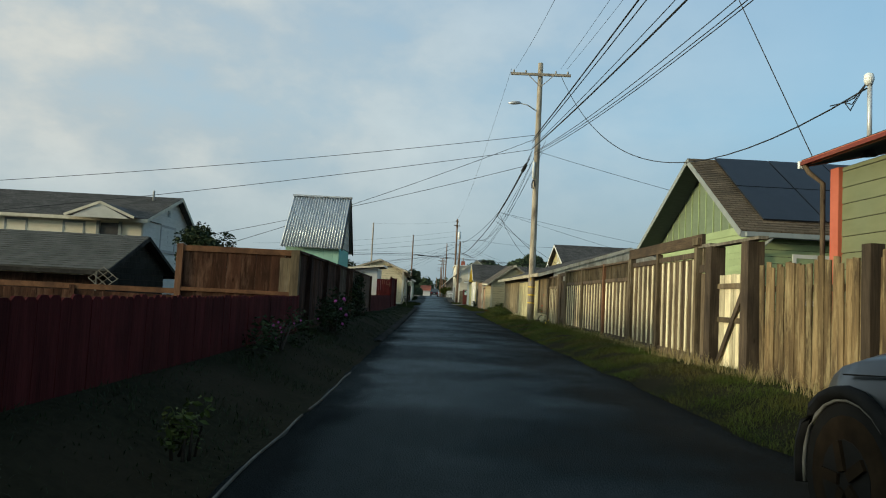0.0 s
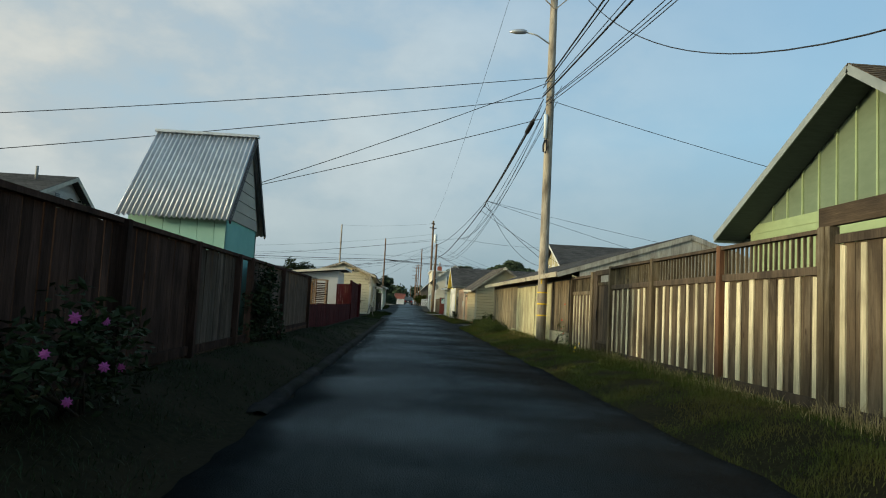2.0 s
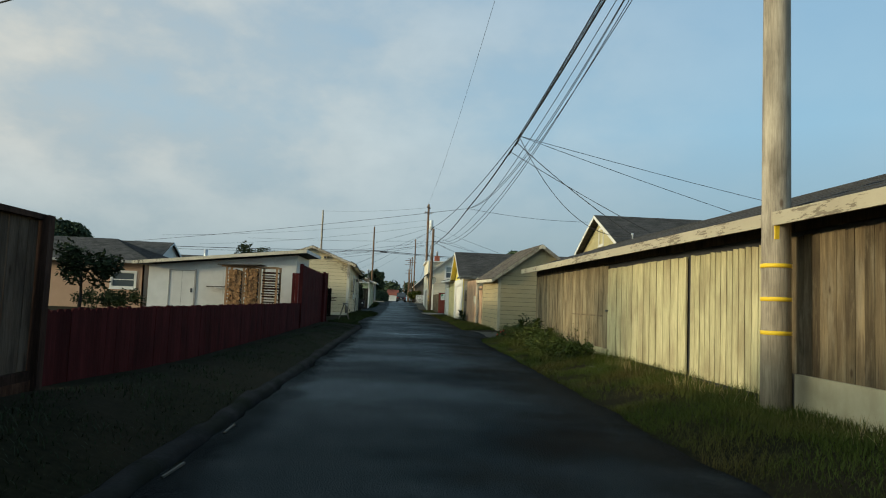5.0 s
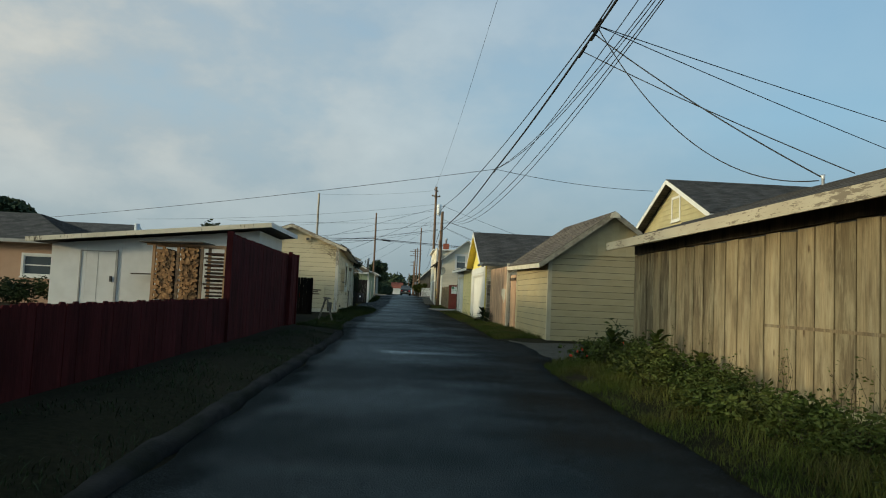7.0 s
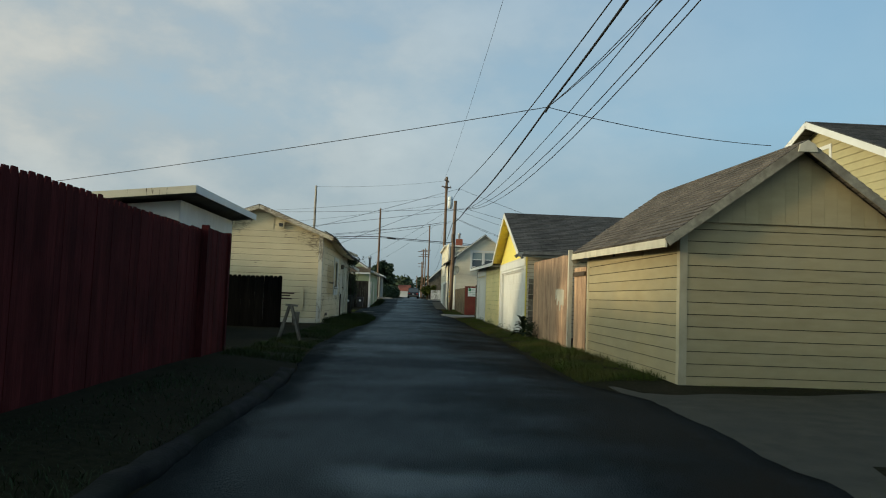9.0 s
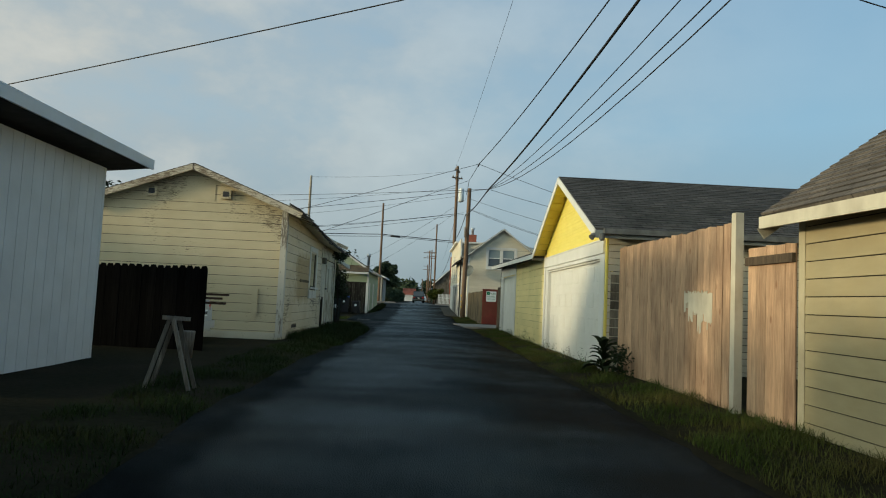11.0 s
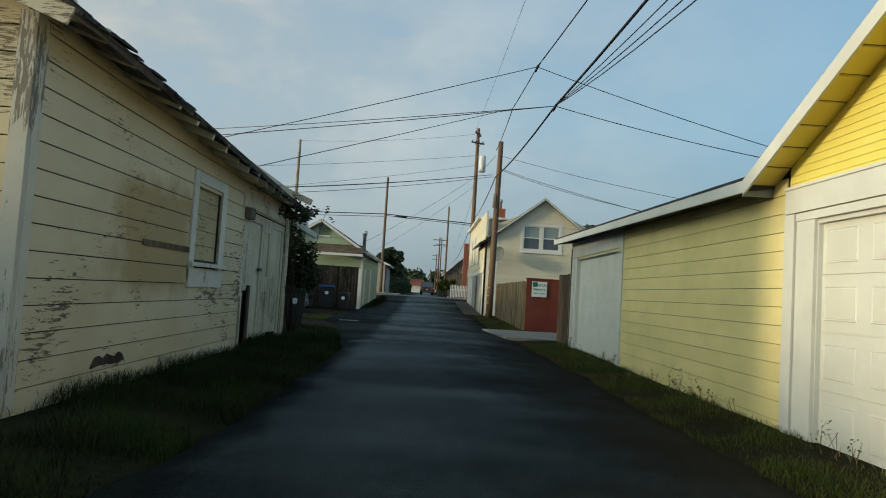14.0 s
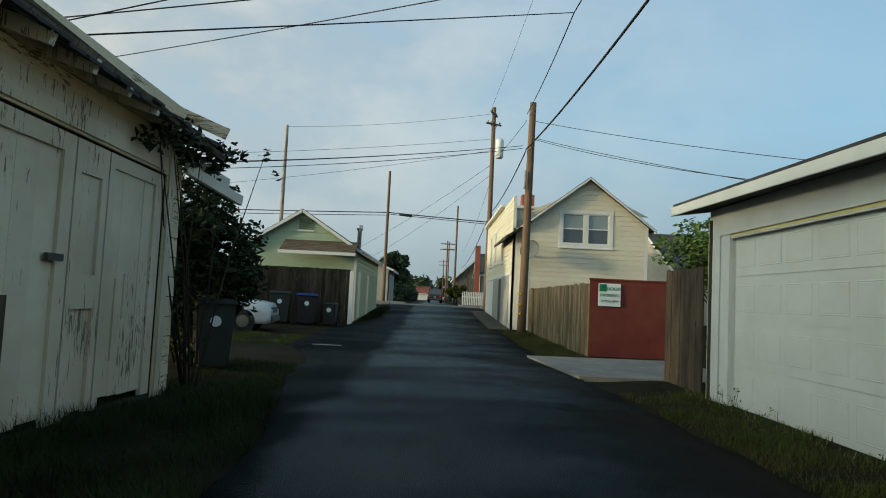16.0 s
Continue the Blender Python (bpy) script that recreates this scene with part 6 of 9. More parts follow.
def crossarm(ob, centre, half, mat, turn=0.0, ins=(-0.9, -0.5, 0.5, 0.9)):
    c = Vector(centre)
    d = Vector((math.cos(turn), math.sin(turn), 0))
    plank("crossarm", c - d * half, c + d * half, 0.09, 0.115, mat, ob)
    for s in (-1, 1):
        plank("brace", c + d * s * half * 0.45 - Vector((0, 0.08, 0.02)), c - Vector((0, 0.08, 0.62)), 0.03, 0.03, mat, ob)
    for f in ins:
        p = c + d * half * f + Vector((0, 0, 0.055))
        bm = bmesh.new()
        tube(bm, [p, p + Vector((0, 0, 0.05)), p + Vector((0, 0, 0.09)), p + Vector((0, 0, 0.15))], [0.02, 0.045, 0.05, 0.025], 8)
        part("insulator", bm, M["tarp"], ob)


P1 = Vector((3.95, 42.1, 0.05))
p1 = pole(P1, 12.3, 0.160, 0.118, M["pole"], "tall weathered wooden utility pole with crossarm and street light")
crossarm(p1, (3.95, 41.95, 11.75), 1.42, M["pole"], -0.04)
bm = bmesh.new()
tube(bm, [(3.85, 42.05, 10.0), (3.4, 42.05, 10.28), (3.0, 42.05, 10.36)], 0.028, 8)
part("lamp_arm", bm, M["steel"], p1)
bm = bmesh.new()
tube(bm, [(3.05, 42.05, 10.36), (2.95, 42.05, 10.37), (2.7, 42.05, 10.35), (2.48, 42.05, 10.33)], [0.05, 0.085, 0.085, 0.03], 10)
part("lamp_head", bm, M["steel"], p1)
bm = bmesh.new()
tube(bm, [(3.80, 41.93, 7.55), (3.80, 41.93, 6.75)], 0.06, 10)
part("conduit_box", bm, M["sign_white"], p1, "pale cable box")
bm = bmesh.new()
tube(bm, [(3.58, 43.0, 7.66), (3.58, 43.25, 7.62), (3.57, 44.3, 7.53), (3.57, 44.5, 7.52)], [0.03, 0.085, 0.085, 0.03], 10)
part("splice_case", bm, M["black"], p1, "black splice case on the cable")
bm = bmesh.new()
tube(bm, [(3.80, 41.92, 6.7), (3.74, 41.9, 6.5), (3.75, 41.9, 6.3), (3.82, 41.9, 6.25), (3.86, 41.9, 6.4), (3.84, 41.91, 6.7)], 0.03, 6)
part("cable_loop", bm, M["black"], p1, "black cable loop")
for z in (1.64, 1.27, 0.90):
    bm = bmesh.new()
    tube(bm, [(3.95, 42.1, z), (3.95, 42.1, z + 0.045)], 0.163, 14)
    part("marker_band", bm, M["yellow_tag"], p1, "yellow marker band")
part("marker_strip", boxed(3.86, 3.92, 41.955, 41.975, 1.95, 2.20), M["yellow_tag"], p1, "yellow marker strip")

P3 = Vector((2.82, 109.7, 0.05))
p3 = pole(P3, 8.95, 0.17, 0.125, M["pole_dark"], "brown wooden utility pole with cables and yellow tags", (0.12, 0))
bm = bmesh.new()
tube(bm, [(2.72, 109.5, 6.3), (2.72, 109.5, 5.6)], 0.055, 10)
part("conduit_box", bm, M["tarp"], p3)
for z in (1.6, 1.2, 0.85):
    part("marker_tag", boxed(2.60, 2.74, 109.50, 109.53, z, z + 0.06), M["yellow_tag"], p3, "yellow marker tag")
P4 = Vector((3.0, 130.0, 0.3))
p4 = pole(P4, 14.2, 0.19, 0.13, M["pole_dark"], "tall brown utility pole with transformer and crossarms", (0, 0))
crossarm(p4, (3.0, 129.85, 14.0), 0.7, M["pole_dark"], 1.2, (-0.8, 0.8))
crossarm(p4, (3.0, 129.85, 13.3), 0.6, M["pole_dark"], 0.5, (-0.8, -0.3, 0.8))
bm = bmesh.new()
tube(bm, [(3.45, 129.8, 10.95), (3.45, 129.8, 11.0), (3.45, 129.8, 12.2), (3.45, 129.8, 12.3)], [0.2, 0.27, 0.27, 0.15], 14)
part("transformer", bm, M["sign_white"], p4, "pale cylindrical transformer")
P5 = Vector((-11.9, 134.0, 0.3))
p5 = pole(P5, 13.2, 0.16, 0.12, M["pole"], "bare wooden utility pole beyond the roofs")
P6 = Vector((-5.05, 146.6, 0.75))
p6 = pole(P6, 12.0, 0.16, 0.115, M["pole_dark"], "plain wooden utility pole by the cross street")


# ---- overhead wires ----
def wire(p, q, sag, r=0.012, label="thin black overhead cable", n=24):
    p, q = Vector(p), Vector(q)
    cu = bpy.data.curves.new("overhead_cable", "CURVE")
    cu.dimensions, cu.bevel_depth, cu.bevel_resolution, cu.use_fill_caps = "3D", r, 1, True
    sp = cu.splines.new("POLY")
    sp.points.add(n)
    for i in range(n + 1):
        u = i / n
        v = p.lerp(q, u) - Vector((0, 0, 4 * sag * u * (1 - u)))
        sp.points[i].co = (*v, 1)
    cu.materials.append(M["wire"])
    me_src = new("overhead_cable", cu)
    return tagged(me_src, label, "cable", group="overhead cables")


# towards the pole behind
for p, q, sag, r in (((3.77, 42.1, 8.71), (5.2, -8, 9.8), 0.28, 0.026), ((3.70, 42.1, 8.5), (5.3, -8, 9.5), 0.35, 0.018),
                     ((3.70, 42.1, 8.2), (5.9, -8, 8.4), 0.67, 0.026), ((3.72, 42.1, 8.3), (5.6, -8, 8.5), 0.6, 0.012),
                     ((3.80, 42.1, 8.0), (6.5, -8, 8.4), 1.45, 0.011), ((3.82, 42.1, 8.05), (6.3, -8, 8.4), 1.35, 0.011), ((3.82, 42.1, 7.9), (6.45, -8, 8.2), 1.40, 0.011),
                     ((2.75, 42.0, 12.0), (3.0, -8, 12.4), 2.0, 0.008), ((4.9, 42.0, 12.1), (5.4, -8, 12.4), 0.93, 0.008), ((5.2, 42.0, 12.1), (6.6, -8, 12.4), 0.9, 0.008)):
    wire(p, q, sag, r)
# along the alley, from cluster to cluster
N1M = (3.68, 59.0, 6.93)
N1U, N1B, N2, N3U, N3L, N4 = (3.8, 59.3, 7.25), (3.51, 59.37, 6.67), (3.12, 71.18, 6.13), (2.24, 93.35, 7.43), (2.65, 92.61, 6.19), (2.1, 97.53, 7.4)
for p, q, sag, r in (((3.72, 42.1, 8.1), N1U, 0.12, 0.018), ((3.6, 42.1, 7.7), N1B, 0.15, 0.026), ((3.68, 42.1, 7.9), N1B, 0.1, 0.012), (N1U, N3U, 0.45, 0.016), (N1B, N2, 0.08, 0.028), (N2, N3L, 0.2, 0.028),
                     (N3U, N4, 0.02, 0.014), (N4, (2.72, 109.7, 8.55), 0.1, 0.014), (N3L, (2.72, 109.6, 7.15), 0.15, 0.028),
                     ((4.10, 42.1, 8.40), N3L, 1.66, 0.010), ((4.194, 42.1, 8.069), N3L, 1.93, 0.010), ((4.325, 42.1, 8.609), N3L, 2.35, 0.010), ((3.933, 42.1, 8.08), N2, 1.23, 0.009), ((3.941, 42.1, 8.143), N2, 1.35, 0.009),
                     ((2.55, 41.95, 11.95), (2.7, 129.9, 14.1), 1.2, 0.007)):
    wire(p, q, sag, r)
# house drops
for p, q, sag, r in (((3.83, 42.1, 8.86), (-26.3, 38.0, 4.0), 0.28, 0.012), ((3.70, 42.1, 8.16), (-26.3, 37.4, 2.4), 0.25, 0.012), ((3.82, 42.1, 8.67), (-12.2, 43.7, 2.55), 0.2, 0.012), ((3.7, 42.1, 7.45), (-12.3, 45.7, 3.6), 0.15, 0.012),
                     ((3.9, 42.1, 8.1), (27, 42.7, 3.6), 0.3, 0.010), ((4.9, 42.0, 11.8), (5.85, 20.0, 4.55), 2.45, 0.013), ((5.3, 20.5, 3.56), (0.5, 22.2, 15.6), 0.02, 0.008),
                     (N1U, (20, 63.7, 5.2), 0.1, 0.010), (N1U, (20, 63.7, 3.85), 0.12, 0.010), (N1B, (7.54, 56.0, 3.56), 0.06, 0.011), (N1M, (6.95, 56.0, 3.46), 0.12, 0.014), (N1U, (6.9, 56.0, 3.40), 1.0, 0.011),
                     (N2, (10.3, 73.75, 6.02), 0.15, 0.010), (N2, (-24, 82.2, 3.75), 0.2, 0.010),
                     (N3U, (-15.8, 92.0, 1.85), 0.12, 0.010), (N4, (-9.9, 83.6, 0.45), 0.02, 0.010), (N3U, (10, 91.2, 4.6), 0.1, 0.010), (N3L, (-15.3, 102.9, 6.6), 0.12, 0.010), (N3L, (9, 90.9, 4.6), 0.1, 0.010), (N3L, (-15.3, 93.1, 3.75), 0.12, 0.010),
                     ((2.6, 109.7, 7.2), (-12, 103.2, 4.4), 0.25, 0.012), ((2.6, 109.7, 7.3), (-12, 103.6, 4.7), 0.2, 0.012), ((2.6, 109.7, 7.3), (-16, 104.0, 4.6), 0.3, 0.012), ((2.9, 109.7, 8.3), (10.0, 100.0, 5.0), 0.12, 0.011), ((2.9, 109.7, 7.65), (9.0, 100.0, 4.3), 0.12, 0.011), ((2.9, 109.7, 7.6), (9.4, 99.0, 4.2), 0.25, 0.011),
                     ((-11.9, 134.0, 13.4), (2.8, 129.9, 14.0), 0.25, 0.010), ((2.9, 130, 11.5), (-30, 138, 8.2), 0.5, 0.012), ((2.9, 130, 10.5), (-9, 150, 5.2), 0.3, 0.012), ((2.9, 130, 12.3), (-30, 122, 8.0), 0.5, 0.012), ((2.9, 130, 9.8), (-7, 152, 5.0), 0.3, 0.010),
                     ((-54, 146.6, 8.2), (-5.05, 146.6, 8.95), 0.25, 0.045), ((-5.05, 146.6, 8.95), (54, 146.6, 7.8), 0.5, 0.05), ((-54, 146.6, 7.8), (-5.05, 146.6, 8.7), 0.3, 0.03), ((-5.05, 146.6, 8.8), (54, 146.6, 7.6), 0.55, 0.03), ((2.72, 109.7, 8.3), (3.0, 130, 11.0), 0.2, 0.012), ((2.72, 109.6, 7.1), (3.0, 130, 7.2), 0.3, 0.025), ((3.0, 130, 7.2), (3.8, 195, 6.5), 0.8, 0.025), ((3.0, 130, 9.6), (3.8, 195, 9.0), 0.8, 0.012)):
    wire(p, q, sag, r)
bm = bmesh.new()
tube(bm, [(6.97, 56.0, 3.1), (6.97, 56.0, 3.42), (6.95, 55.97, 3.50)], [0.025, 0.025, 0.04], 8)
part("service_mast", bm, M["steel"], brown, "short cable mast on the roof")
splice = bmesh.new()
tube(splice, [(-4.0, 146.5, 8.80), (-3.9, 146.5, 8.79), (-2.9, 146.5, 8.72), (-2.8, 146.5, 8.71)], [0.04, 0.12, 0.12, 0.04], 8)
solo("cable_splice", splice, M["black"], "black splice case hung on an overhead cable", "cable splice")
for k, p in enumerate((N1U, N1B, N2, N3U, N3L, N1M)):
    knot = bmesh.new()
    tube(knot, [Vector(p) + Vector((0.05, -0.25, 0.04)), Vector(p) + Vector((0.0, -0.1, -0.02)), Vector(p) + Vector((-0.02, 0.15, -0.08)), Vector(p) + Vector((0.02, 0.3, -0.03))], [0.015, 0.035, 0.03, 0.012], 6)
    solo("cable_clamp", knot, M["black"], "black clamp where house drops leave the cable", "cable clamp", group="cable clamps")
# ---- garage doors ----
def section_door(parent, wall, s0, s1, z0, z1, rows, cols, mat, inset=-0.09, depth=1.0, wide=0.36):
    """A sectional door: one leaf with a joint between sections, and each raised panel."""
    h = (z1 - z0) / rows
    bm = bmesh.new()
    wall.slab(bm, s0, s1, z0 + 0.01, z1 - 0.01, inset - 0.05, inset - 0.012)
    leaf = part("garage_door", bm, mat, parent)
    for r in range(rows):
        bm = bmesh.new()
        wall.slab(bm, s0, s1, z0 + r * h + 0.004, z0 + (r + 1) * h - 0.004, inset - 0.011, inset)
        part("door_section", bm, mat, leaf)
    w = (s1 - s0) / cols
    pm = bmesh.new()
    a, b = w * wide, h * 0.30
    ring = []
    for k, d in ((1.0, 0.0), (0.93, 0.010), (0.86, 0.002), (0.80, 0.008)):
        aa, bb = a - (1 - k) * 0.5 * a, b - (1 - k) * 0.5 * a
        ring.append([pm.verts.new((x, -d * depth, z)) for x, z in ((-aa, -bb), (aa, -bb), (aa, bb), (-aa, bb))])
    for q, p in zip(ring, ring[1:]):
        for i in range(4):
            pm.faces.new((q[i], q[(i + 1) % 4], p[(i + 1) % 4], p[i]))
    pm.faces.new(ring[-1])
    me = bpy.data.meshes.new("door_panel")
    pm.to_mesh(me)
    pm.free()
    me.materials.append(mat)
    turn = math.atan2(wall.d.y, wall.d.x)
    for r in range(rows):
        for c in range(cols):
            piece("door_panel", me, leaf, wall.at(s0 + (c + 0.5) * w, z0 + (r + 0.5) * h, inset + 0.001), turn)
    return leaf


M["old_gutter"] = surface("dull_gutter_paint", (0.10, 0.105, 0.105), (0.17, 0.175, 0.17), (6, 6, 6), 0.7, 0.1, stain=(0.06, 0.058, 0.05), stain_scale=2.0, stain_amt=0.7)
M["door_white"] = surface("garage_door_white", (0.62, 0.61, 0.56), (0.69, 0.68, 0.635), (1.5, 1.5, 2.5), 0.55, 0.04, stain=(0.57, 0.55, 0.48), stain_scale=0.9, stain_amt=0.5)
yn = yg_w["near"]
section_door(ygar, yn, 0.50, 6.18, -0.01, 2.2, 4, 8, M["door_white"], -0.05, 0.7)


def casing(parent, wall, rects, mat, name="casing"):
    for s0, s1, z0, z1, o in rects:
        bm = bmesh.new()
        wall.slab(bm, s0, s1, z0, z1, 0.0, o)
        part(name, bm, mat, parent)


casing(ygar, yn, [(0.0, 0.19, -0.02, 2.28, 0.06), (0.20, 0.53, -0.02, 2.2, 0.035), (0.20, 6.18, 2.2, 2.28, 0.045), (0.0, 6.42, 2.29, 2.54, 0.06), (6.16, 6.50, -0.02, 2.28, 0.05), (0.0, 6.42, 2.54, 2.57, 0.075)], M["white_paint"])
casing(ygar, yn, [(6.51, 6.6, -0.02, 2.6, 0.04)], M["yellow_bright"], "corner_board")
for wl_, ob_, s0, s1, zt in ((yn, ygar, 0.50, 6.18, 2.2), (wy, wing, 0.63, 4.74, 2.37)):
    for a, b, z0, z1 in ((s0 - 0.02, s0 + 0.045, -0.02, zt), (s1 - 0.045, s1 + 0.02, -0.02, zt), (s0 + 0.045, s1 - 0.045, zt - 0.045, zt)):
        bm = bmesh.new()
        wl_.slab(bm, a, b, z0, z1, -0.105, -0.001)
        part("jamb", bm, M["white_paint"], ob_)
# yellow soffit slats under the gable overhang
for far in (True, False):
    y_e, z_e = (82.69, 2.635) if far else (75.41, 2.62)
    for k in range(11):
        u = (k + 0.1) / 11
        v = (k + 1.0) / 11
        ya, yb = y_e + (79.15 - y_e) * u, y_e + (79.15 - y_e) * v
        za, zb2 = z_e + (4.275 - z_e) * u, z_e + (4.275 - z_e) * v
        bm = bmesh.new()
        hexa(bm, [(3.12, ya, za), (3.45, ya, za), (3.45, yb, zb2), (3.12, yb, zb2)], [(3.12, ya, za + 0.02), (3.45, ya, za + 0.02), (3.45, yb, zb2 + 0.02), (3.12, yb, zb2 + 0.02)])
        bmesh.ops.recalc_face_normals(bm, faces=bm.faces[:])
        part("soffit_slat", bm, M["yellow_bright"], ygar)
plank("gutter", (3.25, 75.34, 2.655), (9.9, 75.34, 2.655), 0.10, 0.10, M["old_gutter"], ygar)
bm = bmesh.new()
tube(bm, [(4.9, 75.27, 2.70), (4.9, 75.24, 2.62), (4.9, 75.27, 2.56)], 0.02, 6)
part("gutter_bracket", bm, M["sign_white"], ygar)
yl = yg_w["lo"]
rr = random.Random(44)
for k in range(9):
    bm = bmesh.new()
    yl.slab(bm, 0.05, 0.34 + rr.uniform(-0.08, 0.14), 0.35 + k * 0.17, 0.35 + k * 0.17 + 0.155, 0.0, 0.028)
    part("bare_board", bm, M["weathered_grey"], ygar, "bare rotted grey board end")
bm = bmesh.new()
tube(bm, [(3.22, 75.36, 2.61), (3.22, 75.36, 2.50), (3.22, 75.36, 2.47)], [0.05, 0.055, 0.03], 8)
part("spotlight", bm, M["old_gutter"], ygar)
bm = bmesh.new()
tube(bm, [(3.14, 75.46, 2.63), (3.06, 75.42, 2.56), (3.03, 75.40, 2.53)], [0.03, 0.055, 0.06], 8)
part("spotlight", bm, M["old_gutter"], ygar)

section_door(wing, wy, 0.63, 4.74, -0.01, 2.37, 4, 6, M["door_white"], -0.05, 0.45, 0.42)
casing(wing, wy, [(0.0, 0.36, -0.02, 2.36, 0.05), (0.38, 0.66, -0.02, 2.36, 0.035), (0.0, 4.92, 2.36, 2.76, 0.05), (4.72, 4.92, -0.02, 2.36, 0.045), (0.63, 4.74, 2.30, 2.36, 0.02)], M["white_paint"])

# ---- parts of the peeling shed ----
wh = ws_w["hi"]
casing(wshed, wh, [(4.05, 4.25, 1.20, 2.78, 0.04), (5.4, 5.64, 1.12, 2.78, 0.045), (4.25, 5.4, 2.62, 2.78, 0.045), (4.05, 5.64, 1.10, 1.36, 0.05)], M["old_casing"], "window_casing")
part("bare_strip", boxed(-3.725, -3.704, 83.36, 84.96, 1.585, 1.66), M["weathered"], wshed, "bare brown wood strip")
casing(wshed, wh, [(4.02, 5.68, 1.40, 1.46, 0.10)], M["old_casing"], "window_sill")
for k in range(5):
    bm = bmesh.new()
    wh.slab(bm, 4.25, 5.4, 1.5 + k * 0.224, 1.5 + (k + 1) * 0.224 - 0.008, -0.05, -0.03)
    part("shutter_board", bm, M["old_shutter"], wshed)
# framed plank doors: wide leaf, narrow leaf, second leaf
rd = random.Random(3)


def door_piece(nm, s0, s1, z0, z1, o0, o1, mat=None):
    bm = bmesh.new()
    wh.slab(bm, s0, s1, z0, z1, o0, o1)
    part(nm, bm, mat or M["old_white_door"], wshed)


for s0, s1, n, zt in ((7.09, 8.35, 4, 2.38), (8.66, 9.05, 2, 2.25), (9.30, 10.30, 4, 2.40)):
    for k in range(n):
        a, b = s0 + (s1 - s0) * k / n, s0 + (s1 - s0) * (k + 1) / n
        low = 1.05 if (s0 < 7.2 and k < 2) else 0.08 + rd.uniform(0, 0.08)
        door_piece("door_board", a + 0.002, b - 0.002, low, zt + 0.03, -0.055, -0.03 + rd.uniform(-0.003, 0.003))
for s0, s1, z0, z1 in ((6.88, 7.09, 0.95, 2.54), (7.09, 8.35, 2.38, 2.54), (8.35, 8.53, 0.06, 2.54), (8.56, 8.66, 0.06, 2.54), (9.05, 9.16, 0.08, 2.54), (8.66, 9.05, 2.25, 2.54), (8.66, 9.05, 1.03, 1.34), (9.19, 9.30, 0.06, 2.54), (10.30, 10.50, 0.06, 2.54), (9.30, 10.30, 2.40, 2.54)):
    door_piece("door_rail", s0, s1, z0, z1, -0.05, 0.0)
door_piece("door_board", 7.12, 7.2, 0.03, 1.02, -0.05, -0.01)
door_piece("door_board", 7.55, 7.72, 0.03, 1.15, -0.03, 0.005, M["weathered_dark"])
# black sheet behind the missing boards paints the dark interior
door_piece("dark_inside", 6.86, 7.74, 0.04, 1.1, -0.095, -0.09, M["black"])
door_piece("lintel_board", 6.70, 10.46, 2.59, 2.74, 0.0, 0.05)
door_piece("lintel_board", 6.70, 10.52, 2.75, 2.90, 0.0, 0.03)
door_piece("corner_board", 10.56, 10.72, 0.05, 2.95, 0.0, 0.045)
door_piece("door_strip", 9.52, 9.58, 0.5, 1.32, -0.03, -0.012)
door_piece("door_strip", 9.72, 9.86, 0.92, 1.38, -0.03, -0.014)
door_piece("latch", 8.18, 8.42, 1.44, 1.50, -0.01, 0.03, M["dark_trim"])
part("hinge_block", boxed(-3.72, -3.58, 87.74, 87.98, 2.36, 2.57, 0.01), M["weathered_grey"], wshed)


def eave_z(y):
    """The sagging edge of the shed's roof."""
    return 3.42 - 0.36 * smoothstep(80.5, 88.0, y)


for k in range(18):
    y = 80.62 + k * 0.632
    plank("rafter_tail", (-3.72, y, eave_z(y) + 0.05), (-3.32, y, eave_z(y) - 0.075), 0.065, 0.125, M["old_casing"], wshed)
rs = random.Random(61)
y = 80.5
while y < 92.2:
    w = rs.uniform(0.16, 0.34)
    for lift, reach in ((0.0, 0.0), (0.028, 0.06)):
        zz = eave_z(y) - 0.02 + lift + rs.uniform(-0.02, 0.02)
        xe = -3.25 - reach - rs.uniform(0.0, 0.05)
        droop = rs.uniform(0.0, 0.03)
        bm = bmesh.new()
        hexa(bm, [(-3.62, y, zz + 0.10), (xe, y, zz - 0.045 - droop), (xe, y + w - 0.01, zz - 0.045 - droop * rs.uniform(0, 1)), (-3.62, y + w - 0.01, zz + 0.10)],
             [(-3.62, y, zz + 0.125), (xe, y, zz - 0.015 - droop), (xe, y + w - 0.01, zz - 0.015 - droop), (-3.62, y + w - 0.01, zz + 0.125)])
        bmesh.ops.recalc_face_normals(bm, faces=bm.faces[:])
        part("shingle", bm, M["felt"], wshed)
    y += w
# dark brown plate on the boards paints the rotted gap and its shade
gap = bmesh.new()
rg = random.Random(9)
up = [(82.32 + 0.83 * k / 9, 0.37 - 0.05 * rg.random() - 0.10 * (k in (0, 9))) for k in range(10)]
low = [(82.36 + 0.76 * k / 9, 0.24 + 0.03 * rg.random()) for k in range(10)]
hexa(gap, [(-3.73, y, z) for y, z in low + up[::-1]], [(-3.7105, y, z) for y, z in low + up[::-1]])
bmesh.ops.recalc_face_normals(gap, faces=gap.faces[:])
part("rotted_gap", gap, M["weathered_dark"], wshed, "dark gap where a board has rotted away")
for x0, z0, l in ((-3.9, 2.98, 1.3), (-3.6, 2.70, 0.95)):
    plank("bracket_beam", (x0, 91.7, z0), (x0 + 0.35, 91.9 + l, z0 - 0.22), 0.06, 0.13, M["old_casing"], wshed)
wn = ws_w["near"]
